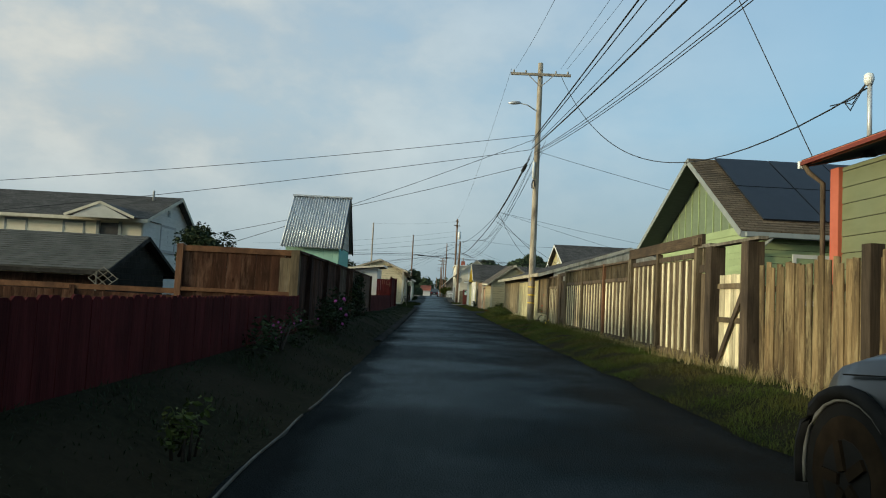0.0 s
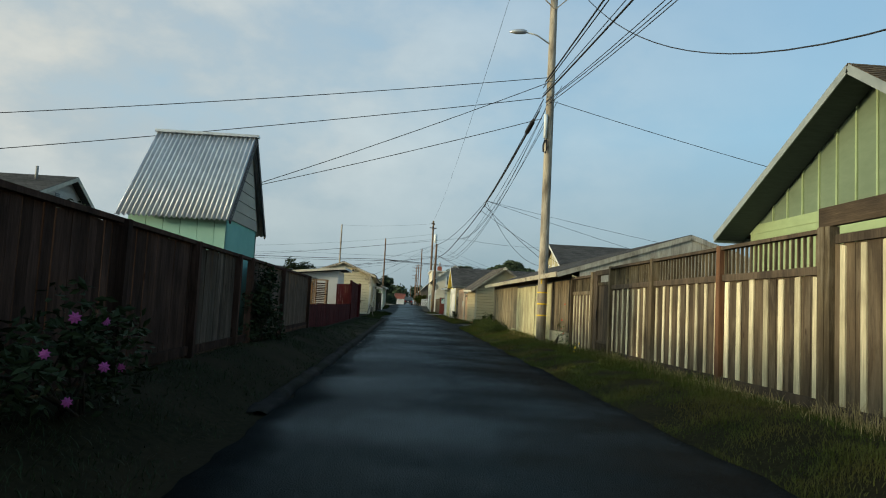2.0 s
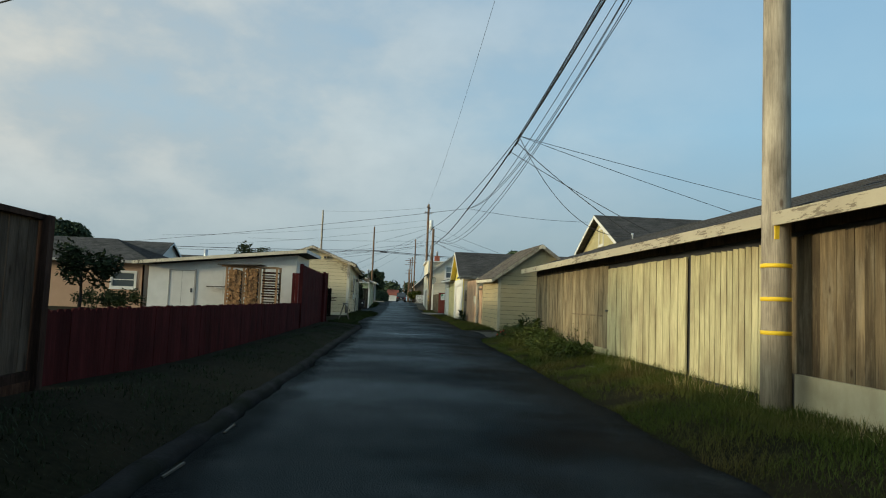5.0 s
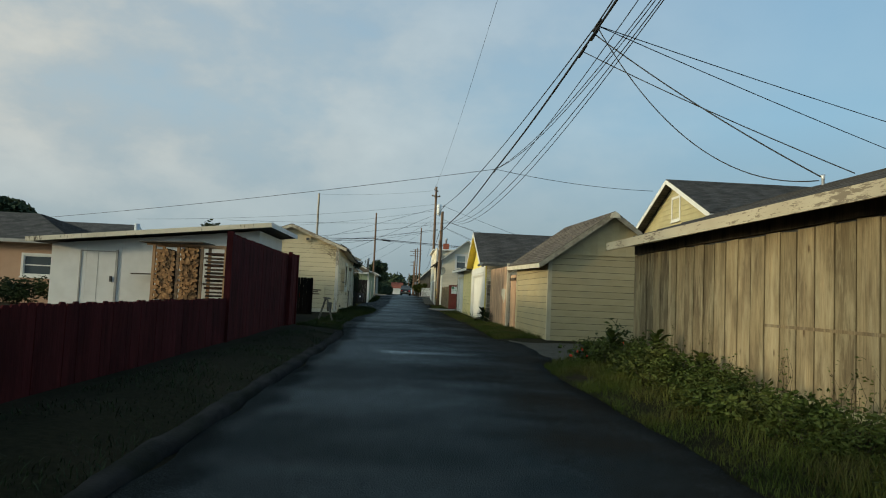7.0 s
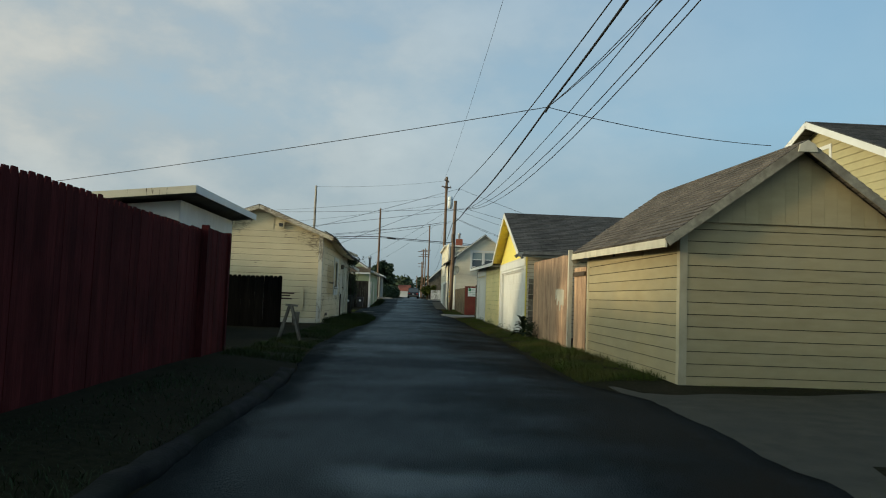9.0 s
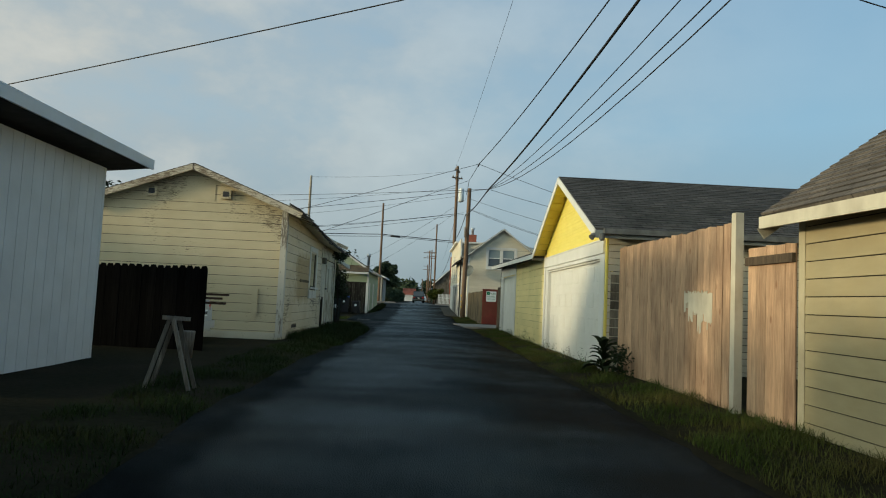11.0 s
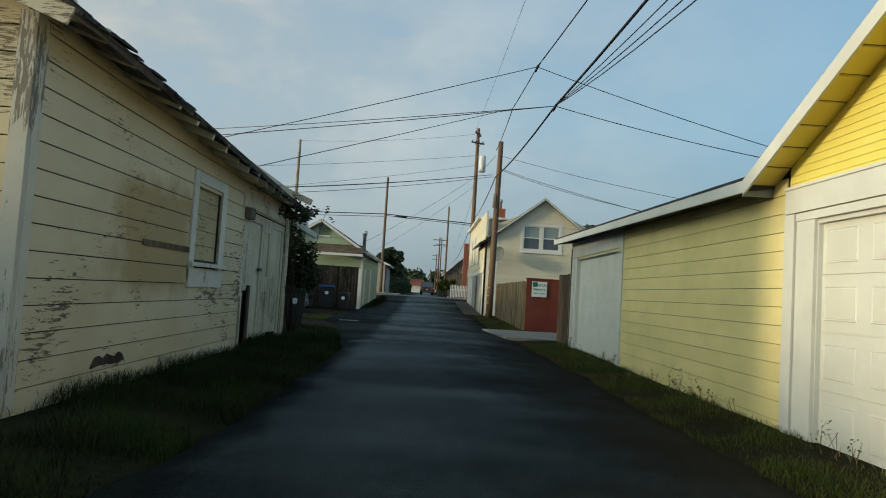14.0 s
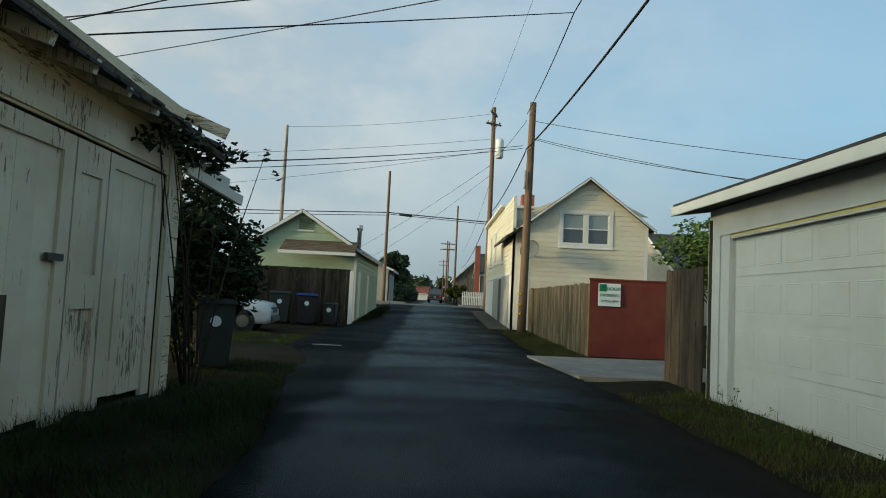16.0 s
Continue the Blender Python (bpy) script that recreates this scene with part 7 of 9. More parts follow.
for s in (1.62, 3.55):
    bm = bmesh.new()
    wn.slab(bm, s - 0.13, s + 0.13, 3.62, 3.86, 0.0, 0.12)
    part("vent_box", bm, M["old_white"], wshed)
    bm = bmesh.new()
    wn.slab(bm, s - 0.08, s + 0.08, 3.67, 3.81, 0.118, 0.125)
    part("vent_grille", bm, M["dark_trim"], wshed)
bm = bmesh.new()
wn.slab(bm, 2.25, 3.25, 3.56, 4.02, 0.02, 0.035)
part("plywood_patch", bm, M["old_white"], wshed)
bm = bmesh.new()
wn.slab(bm, 4.39, 4.54, 0.62, 1.30, 0.02, 0.10)
part("wall_bracket", bm, M["old_white"], wshed)
part("corner_board", boxed(-3.86, -3.70, 80.83, 80.885, 0.05, 3.38, 0.004), M["old_corner"], wshed)
part("corner_board", boxed(-3.74, -3.70, 80.89, 81.02, 0.05, 3.34, 0.004), M["old_corner"], wshed)
part("corner_board", boxed(-8.94, -8.74, 80.83, 80.885, 0.05, 3.4, 0.004), M["old_corner"], wshed)
part("foundation", boxed(-8.9, -3.77, 80.865, 80.95, -0.1, 0.17), M["old_white_door"], wshed)

# ---- green house: battens, trim, solar panels ----
gn = gr_w["near"]
for k in range(14):
    s = 0.45 + k * 0.6
    top_z = 3.35 + (5.72 - 3.35) * (s / 4.9 if s <= 4.9 else (gn.len - s) / (gn.len - 4.9))
    if top_z > 3.5 and s < gn.len - 0.3:
        bm = bmesh.new()
        gn.slab(bm, s - 0.025, s + 0.025, 3.42, top_z, 0.0, 0.03)
        part("batten", bm, M["sage"], green)
bm = bmesh.new()
gn.slab(bm, 0.0, gn.len, 3.20, 3.42, 0.0, 0.035)
part("band_board", bm, M["sage"], green)
z = 0.0
while z < 3.15:
    bm = bmesh.new()
    gn.slab(bm, 0.0, gn.len, z, min(z + 0.175, 3.2), 0.0, 0.018)
    part("board", bm, M["sage"], green)
    z += 0.18
slope = Vector((0, 31.3 - 27.33, 5.78 - 3.07)).normalized()
norm = Vector((0, -slope.z, slope.y))
for r in range(2):
    for c in range(5):
        o = Vector((8.0 + c * 1.7, 27.75, 3.36)) + slope * (0.12 + r * 2.05) + norm * 0.07
        bm = bmesh.new()
        q = [o, o + Vector((1.66, 0, 0)), o + Vector((1.66, 0, 0)) + slope * 2.0, o + slope * 2.0]
        hexa(bm, q, [v + norm * 0.04 for v in q])
        bmesh.ops.recalc_face_normals(bm, faces=bm.faces[:])
        part("solar_panel", bm, M["solar"], green, "dark glass solar panel")
plank("gutter", (7.3, 27.24, 3.02), (17.0, 27.24, 3.02), 0.12, 0.12, M["grey_trim"], green)
bm = bmesh.new()
tube(bm, [(8.0, 27.22, 2.98), (7.85, 27.5, 2.75), (7.87, 27.66, 2.6), (7.87, 27.66, 0.1)], 0.045, 8)
part("downpipe", bm, M["grey_trim"], green)
sw = gr_w["lo"]
window(green, sw, 0.9, 2.2, 1.4, 2.5, M["white_paint"], 0.1, 1, False)

# boarded soffits under the gable overhang
M["soffit_grey"] = surface("blue_grey_soffit", (0.060, 0.072, 0.078), (0.085, 0.10, 0.105), (3, 20, 3), 0.85, 0.1)
for ya, za, yb, zb2 in ((27.40, 3.075, 31.3, 5.70), (36.55, 3.075, 31.3, 5.70)):
    bm = bmesh.new()
    hexa(bm, [(7.23, ya, za), (7.93, ya, za), (7.93, yb, zb2), (7.23, yb, zb2)], [(7.23, ya, za + 0.025), (7.93, ya, za + 0.025), (7.93, yb, zb2 + 0.025), (7.23, yb, zb2 + 0.025)])
    bmesh.ops.recalc_face_normals(bm, faces=bm.faces[:])
    part("soffit", bm, M["soffit_grey"], green)
# sage house: gutter, downpipe, mast
plank("gutter", (5.19, 5, 3.455), (5.19, 20.6, 3.455), 0.06, 0.06, M["rust_panel"], sage)
part("gutter_end", boxed(5.15, 5.23, 20.6, 20.66, 3.38, 3.5), M["sign_white"], sage, "white gutter end")
bm = bmesh.new()
tube(bm, [(5.2, 20.55, 3.42), (5.25, 20.5, 3.30), (5.43, 20.42, 3.12), (5.44, 20.40, 0.1)], 0.04, 8)
part("downpipe", bm, M["weathered_dark"], sage, "brown downpipe")
bm = bmesh.new()
tube(bm, [(5.9, 20.0, 3.5), (5.9, 20.0, 4.72)], 0.035, 10)
part("service_mast", bm, M["steel"], sage)
bm = bmesh.new()
tube(bm, [(5.885, 20.0, 4.60), (5.88, 19.99, 4.68), (5.885, 20.0, 4.76), (5.89, 20.0, 4.79)], [0.05, 0.075, 0.07, 0.03], 12)
part("weatherhead", bm, M["sign_white"], sage)
bm = bmesh.new()
tube(bm, [(5.9, 20.0, 3.5), (5.9, 20.0, 3.62)], [0.12, 0.05], 10)
part("mast_boot", bm, M["felt"], sage)
for k in range(3):
    bm = bmesh.new()
    tube(bm, [(5.86, 19.98, 4.66), (5.78 - 0.03 * k, 20.2, 4.45 - 0.1 * k), (5.84, 20.55, 4.48), (5.86, 21.0, 4.55)], 0.010, 5)
    part("cable_loop", bm, M["wire"], sage)

# cream house: dish, chimney
bm = bmesh.new()
cen, ax = Vector((3.25, 110.9, 3.35)), Vector((-0.55, -0.75, 0.35)).normalized()
u = ax.orthogonal().normalized()
w = ax.cross(u)
rings = []
for k in range(5):
    r = 0.42 * k / 4
    rings.append([bm.verts.new(cen + ax * (0.16 * (k / 4) ** 2) + (u * math.cos(a) + w * math.sin(a)) * r) for a in [2 * math.pi * i / 20 for i in range(20)]] if k else [bm.verts.new(cen)])
for i in range(20):
    bm.faces.new((rings[0][0], rings[1][i], rings[1][(i + 1) % 20]))
for q, p in zip(rings[1:], rings[2:]):
    for i in range(20):
        bm.faces.new((q[i], p[i], p[(i + 1) % 20], q[(i + 1) % 20])).smooth = True
bmesh.ops.solidify(bm, geom=bm.faces[:], thickness=0.02)
dish = thing("satellite_dish", (3.25, 111.3, 3.1), "grey satellite dish fixed to the house wall", "satellite dish")
part("reflector", bm, M["grey_trim"], dish)
plank("arm", (3.25, 111.45, 3.2), cen, 0.04, 0.04, M["dark_trim"], dish)
chim = part("chimney", boxed(3.5, 4.1, 116.6, 117.2, 4.8, 6.5, 0.01), M["brick_red"], house, "red brick chimney")
bm = bmesh.new()
tube(bm, [(3.8, 116.9, 6.5), (3.8, 116.9, 6.9), (3.8, 116.9, 6.92), (3.8, 116.9, 7.08)], [0.1, 0.1, 0.17, 0.12], 10)
part("flue_cap", bm, M["steel"], house)
# annex doors
casing(annex, an, [(5.2, 8.2, 0.2, 2.4, 0.02), (9.6, 12.9, 0.2, 2.45, 0.025)], M["tarp"], "door_leaf")
# thin dark slab on the wall paints the shade of an open doorway
casing(annex, an, [(8.25, 9.5, 0.2, 2.4, 0.008)], M["dark_trim"], "dark_doorway")
casing(annex, an, [(0.2, 13.7, 2.45, 2.58, 0.04)], M["white_paint"], "band")
# mint house: porch lean-to, vent, flue
mn = mi_w["near"]
bm = bmesh.new()
hexa(bm, [(-6.95, 111.9, 2.95), (-3.85, 111.9, 2.95), (-3.85, 113.0, 3.45), (-6.95, 113.0, 3.45)], [(-6.95, 111.9, 3.02), (-3.85, 111.9, 3.02), (-3.85, 113.0, 3.52), (-6.95, 113.0, 3.52)])
bmesh.ops.recalc_face_normals(bm, faces=bm.faces[:])
part("porch_roof", bm, M["shingle_brown"], mint)
plank("porch_fascia", (-7.0, 111.88, 2.93), (-3.82, 111.88, 2.93), 0.03, 0.13, M["white_paint"], mint)
for k in range(6):
    bm = bmesh.new()
    mn.slab(bm, 2.2, 2.8, 3.95 + k * 0.085, 4.01 + k * 0.085, 0.02, 0.055)
    part("vent_slat", bm, M["sage_panel"], mint)
bm = bmesh.new()
mn.slab(bm, 2.15, 2.85, 3.88, 3.95, 0.02, 0.06)
part("vent_sill", bm, M["white_paint"], mint)
bm = bmesh.new()
tube(bm, [(-4.2, 116.5, 3.3), (-4.2, 116.5, 4.35), (-4.2, 116.5, 4.37), (-4.2, 116.5, 4.6)], [0.1, 0.1, 0.15, 0.15], 10)
part("flue", bm, M["steel"], mint, "shiny metal flue pipe")
mh = mi_w["hi"]
casing(mint, mh, [(1.0, 1.9, 0.3, 2.3, 0.04), (5.0, 5.9, 0.3, 2.3, 0.04)], M["white_paint"], "side_door")
plank("gutter", (-3.62, 112.7, 3.12), (-3.62, 124.7, 3.12), 0.1, 0.1, M["white_paint"], mint)
df = thing("fence", (-5.8, 110.8, 0.1), "dark weathered board fence with white corner post", "fence")
fence_run(df, Wall((-9.5, 110.9), (-3.85, 110.9)), 0.1, 2.28, 0.16, M["near_black"], gap=0.004, rnd=random.Random(70))
part("post", boxed(-3.86, -3.70, 110.75, 110.95, 0.1, 2.2), M["white_paint"], df, "white corner post")
# left two-storey house: windows and porch gable
ls = lh_w["lo"]
for s0, s1 in ((8.55, 9.65), (11.9, 12.95)):
    window(lhouse, ls, s0, s1, 3.0, 4.2, M["grey_trim"], 0.12, 1, True)
# dark slab on the front wall paints the porch's shaded opening
casing(lhouse, ls, [(13.95, 15.0, 2.0, 4.27, 0.03)], M["dark_trim"], "dark_porch_opening")
casing(lhouse, ls, [(13.75, 13.93, 2.0, 4.45, 0.12), (15.02, 15.2, 2.0, 4.45, 0.12)], M["grey_trim"], "porch_post")
window(lhouse, lh_w["far"], 2.65, 4.85, 3.0, 4.4, M["tarp"], 0.14, 2, True)
for k in range(5):
    bm = bmesh.new()
    lh_w["far"].slab(bm, 3.45, 3.85, 5.12 + k * 0.08, 5.17 + k * 0.08, 0.02, 0.06)
    part("vent_slat", bm, M["grey_trim"], lhouse)
PX, PZ, PE, PH = -19.45, 5.3, 4.5, 1.75                    # porch gable: middle, peak, eave, half width
for nm, mat, h, y0, y1, dz in (("porch_gable", "shingle_grey", PH + 0.2, 48.6, 52.5, 0.04), ("porch_face", "pale_siding", PH - 0.1, 48.5, 48.59, -0.08)):
    bm = bmesh.new()
    hexa(bm, [(PX - h, y0, PE + dz), (PX + h, y0, PE + dz), (PX, y0, PZ + dz)], [(PX - h, y1, PE + dz), (PX + h, y1, PE + dz), (PX, y1, PZ + dz)])
    bmesh.ops.recalc_face_normals(bm, faces=bm.faces[:])
    part(nm, bm, M[mat], lhouse)
for sx in (-1, 1):
    plank("porch_rake", (PX + sx * (PH + 0.2), 48.45, PE), (PX, 48.45, PZ), 0.05, 0.14, M["cream_trim"], lhouse)
bm = bmesh.new()
tube(bm, [(-17.75, 49.25, 4.6), (-17.62, 49.6, 4.4), (-17.58, 49.9, 4.2), (-17.58, 49.9, 0.2)], 0.06, 8)
part("downpipe", bm, M["cream_trim"], lhouse)
bm = bmesh.new()
tube(bm, [(-18.6, 53.6, 6.1), (-18.6, 53.6, 6.75)], 0.07, 8)
part("roof_vent", bm, M["tarp"], lhouse)
# pale house: gable window
window(chouse, ch_w["near"], 3.35, 4.05, 4.55, 5.35, M["white_paint"], 0.1, 1, True)
# rails and dark boards between the garage and the tan shed
gapf = thing("fence", (8.7, 66.4, 0), "dark low board fence with open rails between shed and garage", "fence")
fw = Wall((7.6, 66.4), (10.2, 66.4))
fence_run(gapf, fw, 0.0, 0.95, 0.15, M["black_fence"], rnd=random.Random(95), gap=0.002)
posts(gapf, fw, (0.1, 1.3, 2.5), 0, 1.9, 0.1, M["weathered_dark"], 0.03)
for z in (1.15, 1.45, 1.8):
    rail(gapf, fw, 0, 2.6, z, 0.09, 0.04, M["weathered_dark"], 0.03)
bm = bmesh.new()
tube(bm, [(9.40, 66.36, 1.85), (9.58, 66.34, 1.87), (9.74, 66.36, 1.85)], 0.03, 8)
for k in range(6):
    hexa(bm, [(9.40 + k * 0.055, 66.30 - 0.012 * (k % 2), 1.25 + 0.04 * (k % 3)), (9.46 + k * 0.055, 66.30 - 0.012 * ((k + 1) % 2), 1.25 + 0.04 * (k % 3)), (9.46 + k * 0.055, 66.33, 1.87), (9.40 + k * 0.055, 66.33, 1.87)],
         [(9.40 + k * 0.055, 66.31 - 0.012 * (k % 2), 1.25 + 0.04 * (k % 3)), (9.46 + k * 0.055, 66.31 - 0.012 * ((k + 1) % 2), 1.25 + 0.04 * (k % 3)), (9.46 + k * 0.055, 66.345, 1.87), (9.40 + k * 0.055, 66.345, 1.87)])
solo("towel", bm, M["beige_siding"], "pale cloth hung over a dark wooden rail", "towel")
# tan shed: vent holes and drip cap
casing(tan, tan_w["lo"], [(1.5, 3.9, 2.02, 2.24, 0.03)], M["tan_paint"], "patch_board")
# the hole is a dark plate on the board, its shade painted
casing(tan, tan_w["lo"], [(2.05, 2.2, 2.12, 2.24, 0.034)], M["dark_trim"], "vent_hole")
bm = bmesh.new()
hexa(bm, [(5.56, 63.83, 3.55), (5.86, 63.83, 3.55), (5.83, 63.83, 3.66), (5.71, 63.83, 3.73), (5.59, 63.83, 3.66)], [(5.56, 63.86, 3.55), (5.86, 63.86, 3.55), (5.83, 63.86, 3.66), (5.71, 63.86, 3.73), (5.59, 63.86, 3.66)])
part("gable_plate", bm, M["cream_trim"], tan)
for k in range(16):
    xa, xb = 4.06 + k * 0.206, 4.06 + (k + 1) * 0.206 - 0.003
    za, zb_ = (2.37 + 0.732 * (1.79 - abs(x - 5.71)) - 0.05 for x in (xa, xb))
    if min(za, zb_) > 2.5:
        bm = bmesh.new()
        hexa(bm, [(xa, 64.155, 2.46), (xb, 64.155, 2.46), (xb, 64.155, zb_), (xa, 64.155, za)], [(xa, 64.095, 2.46), (xb, 64.095, 2.46), (xb, 64.095, zb_), (xa, 64.095, za)])
        bmesh.ops.recalc_face_normals(bm, faces=bm.faces[:])
        part("gable_board", bm, M["tan_paint"], tan)
# white outbuilding: batten lines of a double door, flue
casing(flat, wf, [(1.0, 1.05, 0.2, 2.16, 0.03), (2.24, 2.32, 0.2, 2.24, 0.045), (1.0, 2.24, 2.15, 2.19, 0.03)], M["tarp"], "door_batten")
casing(flat, wf, [(1.62, 1.635, 0.2, 2.15, 0.016)], M["tarp"], "door_joint")
part("door_latch", boxed(-10.62, -10.55, 69.63, 69.69, 1.1, 1.3), M["dark_trim"], flat)
bm = bmesh.new()
tube(bm, [(-10.5, 71.5, 2.6), (-10.5, 71.5, 3.35)], 0.10, 10)
part("flue", bm, M["steel"], flat)
plank("shelf", (-9.75, 69.4, 1.42), (-8.7, 69.4, 1.44), 0.3, 0.04, M["weathered_dark"], flat)

# ---- firewood rack ----
rack = thing("firewood_rack", (-7.3, 67.9, 0), "timber firewood rack with lean-to top, packed with split logs", "firewood rack")
for x in (-8.36, -7.59, -6.83, -6.06):
    for y in (67.5, 68.4):
        part("post", boxed(x - 0.045, x + 0.045, y - 0.045, y + 0.045, 0, 2.42), M["cedar"], rack)
for y in (67.5, 68.4):
    part("top_rail", boxed(-8.6, -6.0, y - 0.03, y + 0.03, 2.36, 2.43), M["cedar"], rack)
bm = bmesh.new()
hexa(bm, [(-8.75, 67.2, 2.43), (-6.75, 67.2, 2.49), (-6.75, 68.7, 2.49), (-8.75, 68.7, 2.43)], [(-8.75, 67.2, 2.46), (-6.75, 67.2, 2.52), (-6.75, 68.7, 2.52), (-8.75, 68.7, 2.46)])
part("top", bm, M["weathered_grey"], rack)
LOGS = []
rl = random.Random(12)
for v in range(6):
    bm = bmesh.new()
    n = rl.choice((3, 4, 5, 6))
    offs = [rl.uniform(0.75, 1.1) for _ in range(n)]
    ring = [(0.068 * offs[k] * math.cos(2 * math.pi * k / n + v), 0.068 * offs[k] * math.sin(2 * math.pi * k / n + v)) for k in range(n)]
    hexa(bm, [(a, -0.2, b) for a, b in ring], [(a, 0.2, b) for a, b in ring])
    bmesh.ops.recalc_face_normals(bm, faces=bm.faces[:])
    me = bpy.data.meshes.new("log")
    for f in bm.faces:
        f.material_index = 1 if abs(f.normal.y) > 0.9 else 0
    bm.to_mesh(me)
    bm.free()
    me.materials.append(M["log_bark"])
    me.materials.append(M["log_end"])
    LOGS.append(me)
for x0, x1, top, z in ((-8.30, -7.64, 2.24, 0.66), (-7.54, -6.88, 2.30, 0.66)):
    odd = 0
    while z < top:
        x = x0 + 0.06 + (0.055 if odd else 0)
        while x < x1 - 0.04:
            lg = piece("log", LOGS[rl.randrange(6)], rack, (x, 67.62 + rl.uniform(-0.06, 0.05), z + rl.uniform(-0.015, 0.015)))
            lg.rotation_euler = (0, rl.uniform(0, 6.28), 0)
            lg.scale = (rl.uniform(0.75, 1.2), 1, rl.uniform(0.75, 1.2))
            x += 0.094
        z += 0.084
        odd = 1 - odd
part("base_board", boxed(-8.42, -6.02, 67.45, 68.45, 0.50, 0.58), M["weathered_dark"], rack)
for k in range(13):
    part("stacked_plank", boxed(-6.76 + rl.uniform(0, 0.08), -6.14 + rl.uniform(-0.1, 0.12), 67.45 + rl.uniform(0, 0.2), 68.4, 0.62 + k * 0.125, 0.62 + k * 0.125 + rl.uniform(0.04, 0.09)), M["weathered_dark"] if k % 3 else M["dark_fence"], rack)

# ---- sawhorse and lumber by the dark fence ----
saw = thing("sawhorse", (-3.15, 71.2, 0), "grey-white painted trestle with an old pail hung on it", "sawhorse")
for sx in (-1, 1):
    for dy in (-0.10, 0.14):
        plank("leg", (-3.15 + sx * 0.27, 71.2 + dy, -0.02), (-3.15 + sx * 0.02, 71.2 + dy * 0.8, 0.84), 0.035, 0.045, M["weathered_grey"], saw)
plank("top_bar", (-3.22, 71.06, 0.85), (-3.02, 71.36, 0.83), 0.07, 0.05, M["weathered_grey"], saw)
bm = bmesh.new()
tube(bm, [(-3.05, 71.42, 0.34), (-3.05, 71.42, 0.66), (-3.05, 71.42, 0.68)], [0.08, 0.10, 0.105], 14)
part("pail", bm, M["weathered_grey"], saw, "dull grey plastic pail")
lum = thing("lumber", (-5.2, 77.0, 0), "dark planks stacked behind the fence", "lumber")
for k, (z, l) in enumerate(((1.02, 0.0), (1.1, 0.12), (0.92, 0.05))):
    part("plank", boxed(-6.6 + l, -4.22 + l, 76.9 + 0.05 * k, 77.1 + 0.05 * k, z, z + 0.045), M["dark_fence"], lum)
for x in (-6.3, -4.7):
    part("trestle", boxed(x - 0.05, x + 0.05, 76.85, 77.15, 0, 0.92), M["weathered_dark"], lum)


# ---- vehicles ----
def sweep(bm, stations):
    """A body shell: closed outlines, one a station, joined in order."""
    rings = [[bm.verts.new(p) for p in st] for st in stations]
    n = len(rings[0])
    for a, b in zip(rings, rings[1:]):
        for k in range(n):
            bm.faces.new((a[k], a[(k + 1) % n], b[(k + 1) % n], b[k])).smooth = True
    bm.faces.new(rings[0][::-1])
    bm.faces.new(rings[-1])
    bmesh.ops.recalc_face_normals(bm, faces=bm.faces[:])


